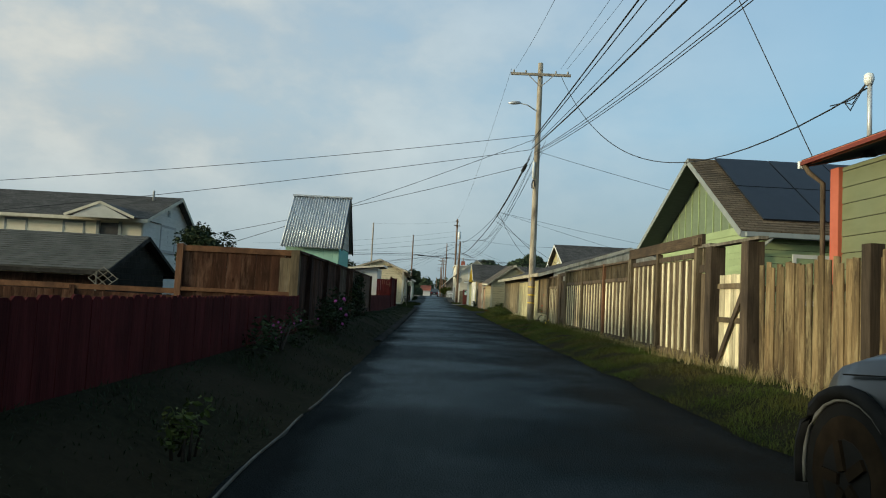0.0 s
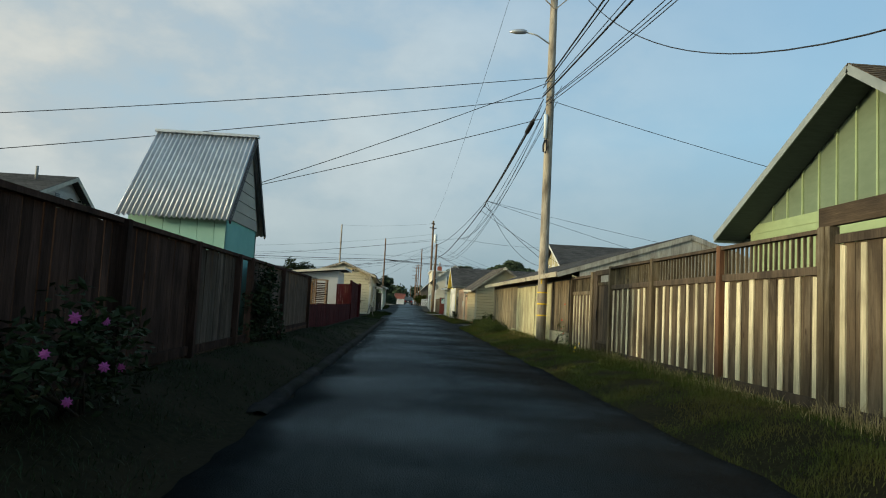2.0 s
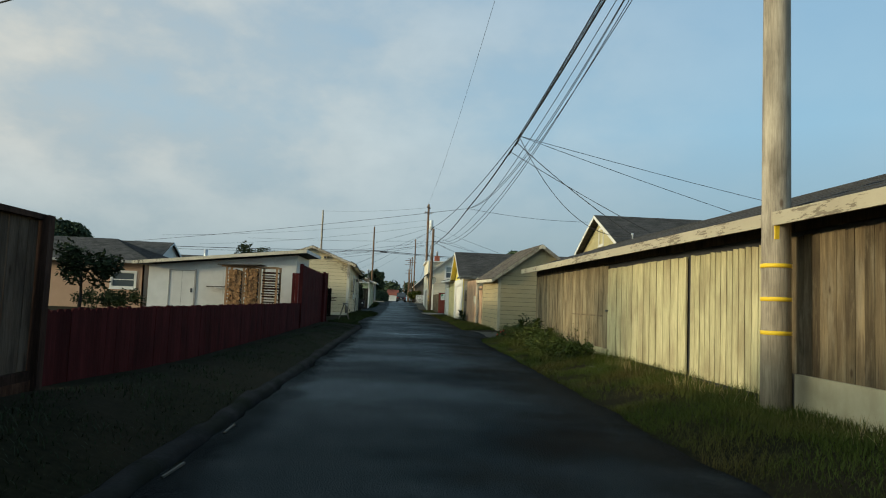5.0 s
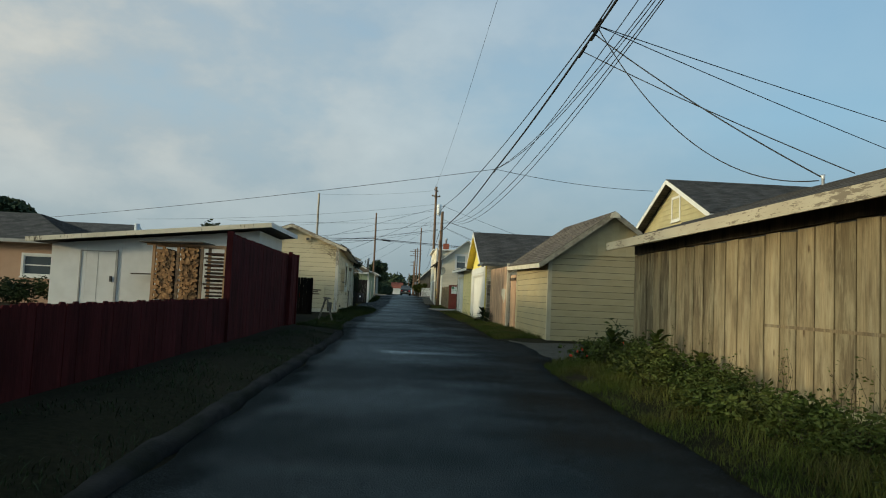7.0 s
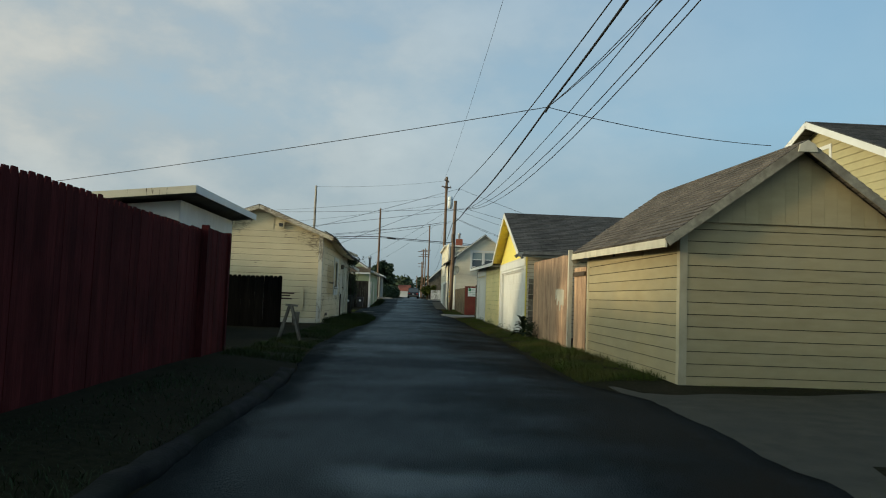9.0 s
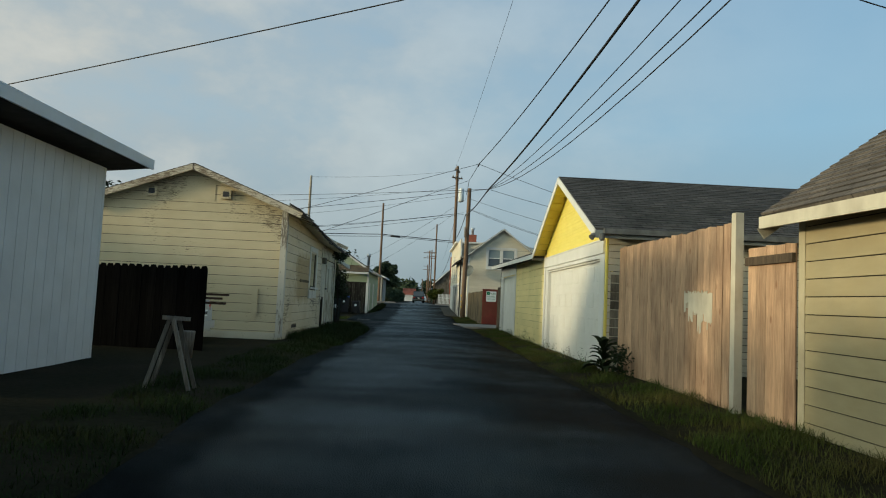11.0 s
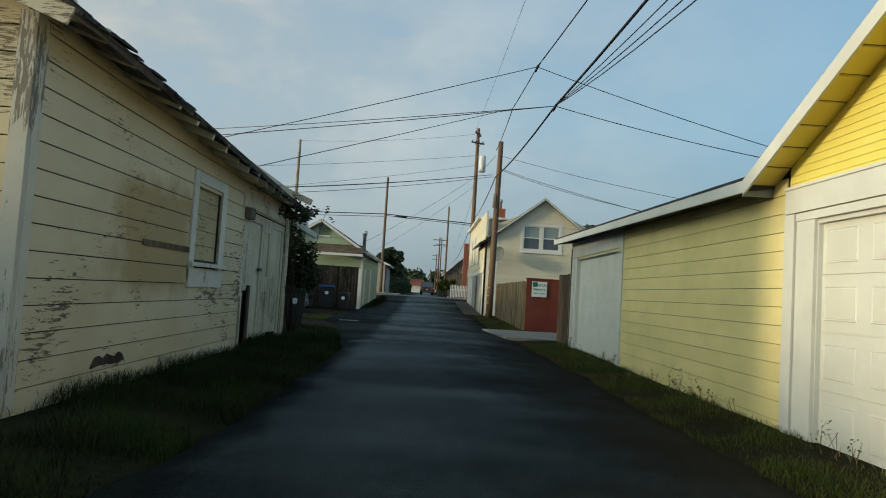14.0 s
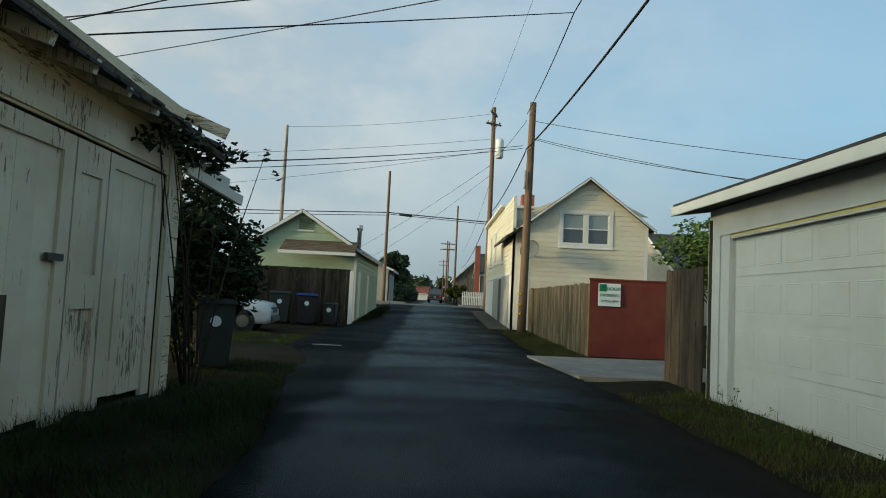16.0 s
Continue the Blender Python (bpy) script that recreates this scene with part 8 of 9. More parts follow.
def car(name, label, m, length, width, belt, roof, hood, paint, boxy=False, truck=False, cat="car", rear_top=None):
    """A car along local +x (front), built at m: body, cabin glass, wheels, lamps, bumpers."""
    ob = thing(name, m.translation, label, cat)
    h = width / 2
    rear_top = rear_top or belt
    base = 0.24 if not truck else 0.34

    def put(pn, bm, mat, parent=ob, lab=""):
        bmesh.ops.transform(bm, matrix=m, verts=bm.verts)
        return part(pn, bm, mat, parent, lab)

    def ring(x, zt, wf=1.0, zb=base):
        w = h * wf
        return [(x, -w * 0.93, zb), (x, w * 0.93, zb), (x, w, zb + 0.12), (x, w * 1.0, zt * 0.72), (x, w * 0.95, zt - 0.05), (x, w * 0.80, zt), (x, -w * 0.80, zt), (x, -w * 0.95, zt - 0.05), (x, -w, zt * 0.72), (x, -w, zb + 0.12)]

    bm = bmesh.new()
    L = length
    e = 0.95 if boxy else 0.86
    sweep(bm, [ring(-L / 2, rear_top * 0.80, e, base + 0.1), ring(-L / 2 + 0.07, rear_top * 0.97, e + 0.05), ring(-L / 2 + 0.4, rear_top), ring(-L / 2 + 1.1, belt), ring(0, belt), ring(L * 0.16, belt * 0.99), ring(L * 0.22, hood + 0.02), ring(L / 2 - 0.5, hood * 0.97), ring(L / 2 - 0.12, hood * 0.90, e + 0.04), ring(L / 2, hood * 0.72, e, base + 0.08)])
    if truck:
        bm.free()
        bm = bmesh.new()
        sweep(bm, [ring(-L / 2, rear_top * 0.80, e, base + 0.1), ring(-L / 2 + 0.07, rear_top * 0.97, e + 0.05), ring(-L / 2 + 0.4, rear_top), ring(0, belt), ring(L * 0.16, belt * 0.99), ring(L * 0.22, hood + 0.02), ring(L / 2 - 0.8, hood * 0.99), ring(L / 2 - 0.52, hood * 0.96), ring(L / 2 - 0.34, hood * 0.92, e + 0.03), ring(L / 2 - 0.22, hood * 0.86, e + 0.01), ring(L / 2 - 0.13, hood * 0.76, e), ring(L / 2 - 0.08, hood * 0.55, e, base + 0.08)])
    body = put("body", bm, paint)
    bm = bmesh.new()
    tw = 0.86 if boxy else 0.76

    def cab(x, z, wf):
        w = h * wf
        return [(x, -w, z - 0.002), (x, w, z - 0.002), (x, w * 0.999, z + 0.002), (x, -w * 0.999, z + 0.002)]

    xr, xf = (-L / 2 + 0.75, L * 0.20) if not truck else (-L / 2 + 0.2, L * 0.20)
    bm2 = [(xr, belt - 0.03, 0.92), (xr + (0.45 if not truck else 0.15), roof, tw), (xf - 0.75, roof, tw), (xf, belt - 0.03, 0.92)]
    v = []
    for x, z, wf in bm2:
        v.append((bm.verts.new((x, -h * wf, z)), bm.verts.new((x, h * wf, z))))
    for a, b in zip(v, v[1:]):
        bm.faces.new((a[0], a[1], b[1], b[0]))
    bm.faces.new([p[0] for p in v])
    bm.faces.new([p[1] for p in v][::-1])
    bm.faces.new((v[0][0], v[-1][0], v[-1][1], v[0][1]))
    bmesh.ops.recalc_face_normals(bm, faces=bm.faces[:])
    put("cabin_glass", bm, M["glass"])
    bm = bmesh.new()
    x0, x1 = xr + (0.43 if not truck else 0.13), xf - 0.73
    box(bm, x0, x1, -h * tw * 1.01, h * tw * 1.01, roof - 0.04, roof + 0.03)
    bmesh.ops.bevel(bm, geom=bm.edges[:], offset=0.03, segments=2, affect="EDGES")
    put("roof", bm, paint)
    for sgn in (-1, 1):
        for pa, pb in ((bm2[0], bm2[1]), (bm2[2], bm2[3]), ((0.1, belt - 0.03, 0.92), (0.02, roof, tw))):
            bm = bmesh.new()
            beam(bm, (pa[0], sgn * h * (pa[2] + 0.005), pa[1]), (pb[0], sgn * h * (pb[2] + 0.005), pb[1]), 0.07, 0.06)
            put("pillar", bm, paint)
    wr = 0.31 if not truck else 0.36
    for x in (-L / 2 + 0.85, L / 2 - (0.52 if truck else 0.82)):
        for sgn in (-1, 1):
            y = sgn * (h - 0.1)
            bm = bmesh.new()
            tube(bm, [(x, sgn * (h - 0.30), wr), (x, sgn * (h + 0.005), wr)], wr * 1.16, 22)
            put("wheel_arch", bm, M["arch_rubber"] if truck else M["black"])
            if truck:
                for rad, thick, mat in ((wr * 1.19, 0.013, M["truck_trim"]), (wr * 1.30, 0.040, M["arch_rubber"])):
                    bm = bmesh.new()
                    tube(bm, [(x + rad * math.cos(a), sgn * (h + 0.012), wr + rad * math.sin(a)) for a in [math.pi * (k / 14 * 1.16 - 0.08) for k in range(15)]], thick, 6)
                    put("arch_trim", bm, mat)
            bm = bmesh.new()
            tube(bm, [(x, y - sgn * 0.1, wr), (x, y - sgn * 0.08, wr), (x, y + sgn * 0.09, wr), (x, y + sgn * 0.115, wr), (x, y + sgn * 0.118, wr)], [wr * 0.9, wr, wr, wr * 0.93, wr * 0.7], 22)
            wheel = put("tyre", bm, M["rubber"] if not truck else M["tyre_mud"])
            bm = bmesh.new()
            tube(bm, [(x, y + sgn * 0.09, wr), (x, y + sgn * 0.122, wr)], [wr * 0.64, wr * 0.60], 18)
            put("rim", bm, M["arch_rubber"] if truck else M["chrome"], wheel)
            for k in range(5):
                a = 2 * math.pi * k / 5
                bm = bmesh.new()
                beam(bm, (x + 0.05 * math.cos(a), y + sgn * 0.125, wr + 0.05 * math.sin(a)), (x + wr * 0.58 * math.cos(a), y + sgn * 0.125, wr + wr * 0.58 * math.sin(a)), 0.03, 0.06)
                put("spoke", bm, M["tyre_mud"] if truck else M["chrome"], wheel)
    for sgn in (-1, 1):
        if truck:
            bm = bmesh.new()
            beam(bm, (L * 0.2, sgn * h * 0.985, hood * 0.90), (L / 2 - 0.42, sgn * h * 0.975, hood * 0.84), 0.012, 0.008)
            put("bonnet_seam", bm, M["arch_rubber"])
        nose = 0.2 if truck else 0.0
        bm = bmesh.new()
        box(bm, L / 2 - 0.10 - nose, L / 2 - 0.005 - nose, sgn * h * 0.62 - 0.17, sgn * h * 0.62 + 0.17, hood * 0.62, hood * 0.62 + 0.15)
        put("headlamp", bm, M["glass_pale"])
        bm = bmesh.new()
        if boxy:
            box(bm, -L / 2 - 0.012, -L / 2 + 0.2, sgn * h * 0.74 - 0.14, sgn * h * 0.74 + 0.14, rear_top * 0.66, rear_top * 0.66 + 0.17)
        else:
            hexa(bm, [(-L / 2 + 0.02, sgn * h * 0.50, rear_top * 0.74), (-L / 2 + 0.02, sgn * h * 0.52, rear_top * 0.85), (-L / 2 + 0.22, sgn * h * 0.995, rear_top * 0.93), (-L / 2 + 0.22, sgn * h * 1.0, rear_top * 0.70)],
                 [(-L / 2 - 0.015, sgn * h * 0.50, rear_top * 0.74), (-L / 2 - 0.010, sgn * h * 0.52, rear_top * 0.85), (-L / 2 + 0.06, sgn * h * 0.97, rear_top * 0.93), (-L / 2 + 0.05, sgn * h * 0.985, rear_top * 0.70)])
            bmesh.ops.recalc_face_normals(bm, faces=bm.faces[:])
        put("tail_lamp", bm, M["tail_red"])
        bm = bmesh.new()
        box(bm, L * 0.22 - 0.12, L * 0.22 + 0.08, sgn * (h + 0.04) - 0.06, sgn * (h + 0.04) + 0.06, belt, belt + 0.13)
        bmesh.ops.bevel(bm, geom=bm.edges[:], offset=0.03, segments=2, affect="EDGES")
        put("mirror", bm, paint)
    for x, nm in ((L / 2 - 0.04 - nose * 0.6, "front_bumper"), (-L / 2 - 0.04, "rear_bumper")):
        bm = bmesh.new()
        if boxy:
            box(bm, x - 0.07, x + 0.09, -h * 0.9, h * 0.9, base + 0.06, base + 0.27)
        else:
            box(bm, x - 0.03, x + 0.20, -h * 0.97, h * 0.97, base - 0.02, base + 0.34)
        bmesh.ops.bevel(bm, geom=bm.edges[:], offset=0.04 if boxy else 0.09, segments=2 if boxy else 4, affect="EDGES")
        put(nm, bm, M["truck_trim"] if (truck or boxy) else paint)
    bm = bmesh.new()
    box(bm, -L / 2 - 0.02, -L / 2, -0.16, 0.16, rear_top * 0.60, rear_top * 0.60 + 0.15)
    plate = put("number_plate", bm, M["sign_white"])
    bm = bmesh.new()
    for k in range(5):
        box(bm, -L / 2 - 0.026, -L / 2 - 0.019, -0.13 + k * 0.053, -0.095 + k * 0.053, rear_top * 0.60 + 0.04, rear_top * 0.60 + 0.11)
    put("plate_bars", bm, M["dark_trim"], plate)
    bm = bmesh.new()
    box(bm, L / 2 - 0.02 - nose, L / 2 + 0.006 - nose, -h * 0.42, h * 0.42, hood * 0.60, hood * 0.60 + 0.17)
    put("grille", bm, M["dark_trim"])
    return ob


car("car", "dark blue-grey off-roader with muddy tyres parked on the verge", pose(2.55, 11.77, -0.19, 0, 0, 90), 4.2, 1.85, 1.20, 1.78, 1.09, M["truck_paint"], True, True, "car")
car("car", "white saloon parked before the peeling shed, tail towards the alley", pose(-7.35, 78.75, 0.0, 0, 0, 184), 4.5, 1.76, 0.98, 1.42, 0.95, M["car_white"], rear_top=1.0)
car("car", "boxy older white saloon parked across a yard", pose(-7.75, 105.3, 0.02, 0, 0, 4), 4.5, 1.68, 1.0, 1.46, 0.97, M["car_white"], True)
car("car", "dark van parked in the alley beyond the cross street", pose(-0.27, 178.0, 0.76, 0, 0, 90), 4.8, 1.9, 1.15, 1.85, 1.1, M["car_dark"], True, True, "van")



# ---- wheeled bins ----
def bin_at(x, y, z, turn, body_mat, lid_mat, label, h=1.05, w=0.56):
    ob = thing("wheeled_bin", (x, y, z), label, "wheeled bin", group="wheeled bins")
    m = pose(x, y, z, 0, 0, turn)

    def put(nm, bm, mat):
        bmesh.ops.transform(bm, matrix=m, verts=bm.verts)
        return part(nm, bm, mat, ob)

    bm = bmesh.new()
    a, b = w * 0.40, w * 0.5
    hexa(bm, [(-a, -a, 0.05), (a, -a, 0.05), (a, a, 0.05), (-a, a, 0.05)], [(-b, -b, h * 0.92), (b, -b, h * 0.92), (b, b, h * 0.92), (-b, b, h * 0.92)])
    bmesh.ops.bevel(bm, geom=bm.edges[:], offset=0.035, segments=2, affect="EDGES")
    put("body", bm, body_mat)
    bm = bmesh.new()
    hexa(bm, [(-b - 0.03, -b - 0.04, h * 0.92), (b + 0.03, -b - 0.04, h * 0.92), (b + 0.03, b + 0.03, h * 0.92), (-b - 0.03, b + 0.03, h * 0.92)],
         [(-b + 0.03, -b + 0.03, h), (b - 0.03, -b + 0.03, h), (b - 0.03, b - 0.02, h), (-b + 0.03, b - 0.02, h)])
    bmesh.ops.bevel(bm, geom=bm.edges[:], offset=0.02, segments=2, affect="EDGES")
    put("lid", bm, lid_mat)
    bm = bmesh.new()
    tube(bm, [(-b - 0.01, b + 0.06, h * 0.93), (b + 0.01, b + 0.06, h * 0.93)], 0.02, 8)
    put("handle", bm, M["black"])
    for sx in (-1, 1):
        bm = bmesh.new()
        tube(bm, [(sx * a, a, 0.1), (sx * (a + 0.06), a, 0.1)], 0.1, 14)
        put("wheel", bm, M["rubber"])
    bm = bmesh.new()
    tube(bm, [(0, -b * 0.93, h * 0.68), (0, -b * 0.93 - 0.012, h * 0.68)], 0.085, 16)
    put("emblem", bm, M["sign_white"])
    return ob


bin_at(-4.05, 94.6, 0.0, 25, M["bin_green"], M["bin_green"], "dark grey-green wheeled bin with pale round emblem beside a bush", 1.12, 0.6)
bin_at(-6.2, 109.3, 0.1, 8, M["bin_green"], M["bin_green"], "dark wheeled bin with grey lid before a dark fence", 1.2, 0.78)
bin_at(-5.2, 109.2, 0.1, 10, M["black"], M["bin_blue"], "black wheeled bin with a blue lid", 1.16, 0.78)
bin_at(-4.35, 109.4, 0.1, -5, M["black"], M["black"], "small black wheeled bin by a white post", 0.85, 0.5)

# ---- parking sign on the red panel ----
sign = thing("parking_sign", (3.77, 100.48, 1.6), "white one hour parking sign with green lettering", "sign")
part("plate", boxed(3.50, 4.05, 100.47, 100.485, 1.30, 1.86, 0.004), M["sign_white"], sign)
part("green_square", boxed(3.52, 3.70, 100.462, 100.469, 1.66, 1.84), M["sign_green"], sign)


def lettering(text, x, z, size, mat, parent):
    cu = bpy.data.curves.new("lettering", "FONT")
    cu.body, cu.size, cu.extrude, cu.align_x = text, size, 0.002, "CENTER"
    ob = new("lettering", cu)
    dg = bpy.context.evaluated_depsgraph_get()
    me = bpy.data.meshes.new_from_object(ob.evaluated_get(dg))
    bpy.data.objects.remove(ob)
    me.transform(pose(x, 100.464, z, 90, 0, 0))
    me.transform(Matrix.Translation(-ORIGIN[parent.name]))
    me.materials.clear()
    me.materials.append(mat)
    t = new("lettering", me)
    t.parent = parent
    ORIGIN[t.name] = ORIGIN[parent.name]
    return t


lettering("1", 3.61, 1.69, 0.17, M["sign_white"], sign)
lettering("HOUR", 3.865, 1.69, 0.115, M["sign_green"], sign)
lettering("PARKING", 3.775, 1.535, 0.112, M["sign_green"], sign)
lettering("7AM to 4PM", 3.775, 1.40, 0.085, M["sign_green"], sign)
solo("road_marking", boxed(-3.45, -2.75, 100.55, 100.65, 0.022, 0.034), M["tarp"], "short worn white line painted on the asphalt", "road marking")
# ---- plants ----
def leaf_mesh(name, clumps, mat, seed, per=60, size=0.07, label="", category="bush", kind="", thing_parent=None, flat=0.5):
    """Many small folded leaves round clump centres (x, y, z, radius)."""
    r = random.Random(seed)
    vs, fs = [], []
    for cx, cy, cz, rad in clumps:
        for _ in range(int(per * (rad / 0.3) ** 2)):
            d = Vector((r.gauss(0, 1), r.gauss(0, 1), r.gauss(0, 1))).normalized() * rad * (0.45 + 0.6 * r.random())
            p = Vector((cx, cy, cz)) + d
            a = Vector((r.gauss(0, 1), r.gauss(0, 1), r.gauss(0, flat))).normalized()
            b = a.cross(Vector((r.gauss(0, 1), r.gauss(0, 1), r.gauss(0, 1)))).normalized()
            n = a.cross(b)
            s = size * r.uniform(0.6, 1.4)
            k = len(vs)
            vs += [p - a * s, p + b * s * 0.45 + n * s * 0.15, p + a * s, p - b * s * 0.45 + n * s * 0.15]
            fs += [(k, k + 1, k + 2), (k, k + 2, k + 3)]
    me = bpy.data.meshes.new(name)
    me.from_pydata([tuple(v) for v in vs], [], fs)
    me.materials.append(mat)
    ob = new(name, me)
    if thing_parent:
        ob.parent = thing_parent
        ob.location = -ORIGIN[thing_parent.name]
        ORIGIN[ob.name] = ORIGIN[thing_parent.name]
        if kind:
            ob["kind"] = kind
        return ob
    return tagged(ob, label, category, kind=kind)


def cloud(cx, cy, cz, rx, ry, rz, n, rad, seed):
    r = random.Random(seed)
    out = []
    for _ in range(n):
        d = Vector((r.gauss(0, 1), r.gauss(0, 1), r.gauss(0, 1))).normalized() * r.random() ** 0.4
        out.append((cx + d.x * rx, cy + d.y * ry, cz + d.z * rz, rad * r.uniform(0.6, 1.3)))
    return out


def plant(name, at, label, category, clumps, mat, seed, stems=5, stem_h=0.6, per=60, size=0.07, trunk=0.012, bark=None):
    ob = thing(name, at, label, category)
    r = random.Random(seed)
    for _ in range(stems):
        bm = bmesh.new()
        c = clumps[r.randrange(len(clumps))]
        p0 = Vector(at) + Vector((r.uniform(-0.1, 0.1), r.uniform(-0.1, 0.1), -0.03))
        p2 = Vector(c[:3])
        p1 = p0.lerp(p2, 0.5) + Vector((r.uniform(-0.1, 0.1), r.uniform(-0.1, 0.1), 0.1))
        tube(bm, [p0, p1, p2], [trunk, trunk * 0.7, trunk * 0.3], 6)
        part("stem", bm, bark or M["bark"], ob)
    leaf_mesh("foliage", clumps, mat, seed, per, size, thing_parent=ob)
    return ob


def tree(at, h, r, mat, seed, label, trunk_h=None, clumps=26, per=45, size=0.16, squash=0.75, conifer=False, rad=None):
    ob = thing("tree", at, label, "tree")
    rr = random.Random(seed)
    x, y, z = at
    th = trunk_h or h * 0.35
    bm = bmesh.new()
    top = Vector((x, y, z + h * 0.8))
    tube(bm, [(x, y, z - 0.1), (x + 0.05 * r, y, z + th), tuple(top)], [0.05 * h * 0.6, 0.04 * h * 0.5, 0.02], 10)
    cl = []
    for k in range(clumps):
        if conifer:
            u = rr.random()
            rad_here = r * (1 - u) * rr.uniform(0.5, 1.0)
            a = rr.uniform(0, 6.28)
            cl.append((x + rad_here * math.cos(a), y + rad_here * math.sin(a), z + th * 0.5 + (h - th * 0.5) * u, (rad or r * 0.3) * (1.1 - 0.6 * u)))
        else:
            d = Vector((rr.gauss(0, 1), rr.gauss(0, 1), rr.gauss(0, 1))).normalized() * rr.random() ** 0.35
            cl.append((x + d.x * r, y + d.y * r, z + th + (h - th) * 0.5 + d.z * (h - th) * 0.5 * squash, (rad or r * 0.33) * rr.uniform(0.7, 1.25)))
    for c in cl[::3]:
        q = Vector(c[:3])
        s = Vector((x, y, z + th + (q.z - z - th) * 0.35))
        tube(bm, [tuple(s), tuple(s.lerp(q, 0.5) + Vector((0, 0, 0.1))), tuple(q)], [0.012 * h * 0.6, 0.008 * h * 0.6, 0.01], 6)
    part("trunk", bm, M["bark"], ob)
    leaf_mesh("crown", cl, mat, seed + 1, per, size, thing_parent=ob)
    return ob


def blades(name, rects, seed, mat, label, height=(0.06, 0.2), density=160, lean=0.5, width=0.006):
    """A sheet of grass: one blade a triangle pair, thinning at the road's edge."""
    r = random.Random(seed)
    vs, fs = [], []
    for x0, x1, y0, y1, k_h in rects:
        for _ in range(int((x1 - x0) * (y1 - y0) * density)):
            x, y = r.uniform(x0, x1), r.uniform(y0, y1)
            clump = noise.noise(Vector((x * 1.3, y * 1.3, seed)))
            if clump < r.uniform(-0.55, 0.25):
                continue
            if x < right_edge(y) + 0.05 + 0.12 * noise.noise(Vector((y * 1.9, seed, 2))) and x > left_edge(y) - 0.05 + 0.1 * noise.noise(Vector((y * 1.7, seed, 5))):
                continue
            h = r.uniform(*height) * k_h * (0.65 + 0.9 * max(0, clump + 0.3))
            a = r.uniform(0, 6.28)
            dx, dy = math.cos(a), math.sin(a)
            l = h * r.uniform(0.1, lean)
            z = bank(x, y) - 0.01
            w = width * r.uniform(0.7, 1.6)
            k = len(vs)
            vs += [(x - dy * w, y + dx * w, z), (x + dy * w, y - dx * w, z), (x + dx * l * 0.4 + dy * w * 0.8, y + dy * l * 0.4 - dx * w * 0.8, z + h * 0.6), (x + dx * l * 0.4 - dy * w * 0.8, y + dy * l * 0.4 + dx * w * 0.8, z + h * 0.6), (x + dx * l, y + dy * l, z + h)]
            fs += [(k, k + 1, k + 2, k + 3), (k + 3, k + 2, k + 4)]
    me = bpy.data.meshes.new(name)
    me.from_pydata(vs, [], fs)
    me.materials.append(mat)
    return tagged(new(name, me), label, "grass", kind="stuff")


blades("grass", [(2.3, 4.4, 11, 40, 1.0), (2.3, 4.3, 40, 58, 1.3)], 1, M["grass"], "rough green grass along the sunny fence", (0.03, 0.085), 2000, 1.6, 0.0022)
# the left yard's rectangle takes the brighter grass: its sunlight is painted in
blades("grass", [(2.5, 3.9, 64.5, 76, 1.5), (4.2, 7.4, 63.8, 64.0, 0.6), (2.3, 3.5, 76, 94, 1.0), (2.1, 3.3, 100, 111, 0.9), (-7.5, -4.0, 100.5, 104, 1.0)], 5, M["grass"], "rough green grass at the foot of the garages", (0.03, 0.10), 1300, 1.5, 0.0026)
blades("grass", [(3.9, 4.4, 16, 40, 1.0), (3.6, 4.3, 40, 57.5, 1.2), (3.2, 3.45, 76.5, 94, 0.7)], 2, M["straw"], "dry straw-coloured grass at the fence's foot", (0.05, 0.19), 130, 1.1, 0.003)
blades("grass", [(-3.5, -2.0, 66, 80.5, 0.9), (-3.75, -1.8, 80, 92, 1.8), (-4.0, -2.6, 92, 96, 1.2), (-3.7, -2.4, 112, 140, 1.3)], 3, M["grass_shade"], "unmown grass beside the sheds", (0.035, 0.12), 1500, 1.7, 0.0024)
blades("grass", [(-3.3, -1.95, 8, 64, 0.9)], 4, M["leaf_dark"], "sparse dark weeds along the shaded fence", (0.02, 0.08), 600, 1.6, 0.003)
blades("grass", [(3.85, 4.42, 12, 24, 1.0), (4.1, 4.42, 24, 40, 0.7)], 8, M["straw"], "golden dry grass tufts against the old fence", (0.08, 0.30), 480, 0.9, 0.003)
blades("grass", [(3.5, 4.38, 28, 49, 1.0)], 9, M["weed_grass"], "taller soft green grass at the fence and pole foot", (0.06, 0.20), 650, 1.2, 0.003)

# weeds before the brown garage
blades("weeds", [(2.75, 4.25, 47.5, 58.2, 0.8), (3.4, 4.3, 40.5, 47.5, 0.6)], 6, M["weed_grass"], "tall tangled grass and weeds along the garage wall", (0.06, 0.22), 900, 1.2, 0.003)
rv = random.Random(97)
for k in range(54):
    y = 48.6 + 9.2 * (k + rv.uniform(-0.4, 0.4)) / 53
    x = 3.70 + 0.28 * smoothstep(50.5, 53.0, y) - 0.75 * rv.random() ** 1.3
    h = (0.34 + 0.18 * smoothstep(50, 56.0, y)) * rv.uniform(0.75, 1.25) * (0.65 + 0.35 * smoothstep(3.2, 3.9, x))
    w = rv.uniform(0.22, 0.34)
    plant("weed", (x, y, bank(x, y)), "leafy green weeds against the garage wall", "weeds", cloud(x, y, bank(x, y) + h * 0.5, w, w * 1.2, h * 0.5, 12, 0.13, 100 + k), M["weed_leaf"], 100 + k, 4, h, 170, rv.uniform(0.022, 0.036), 0.005)
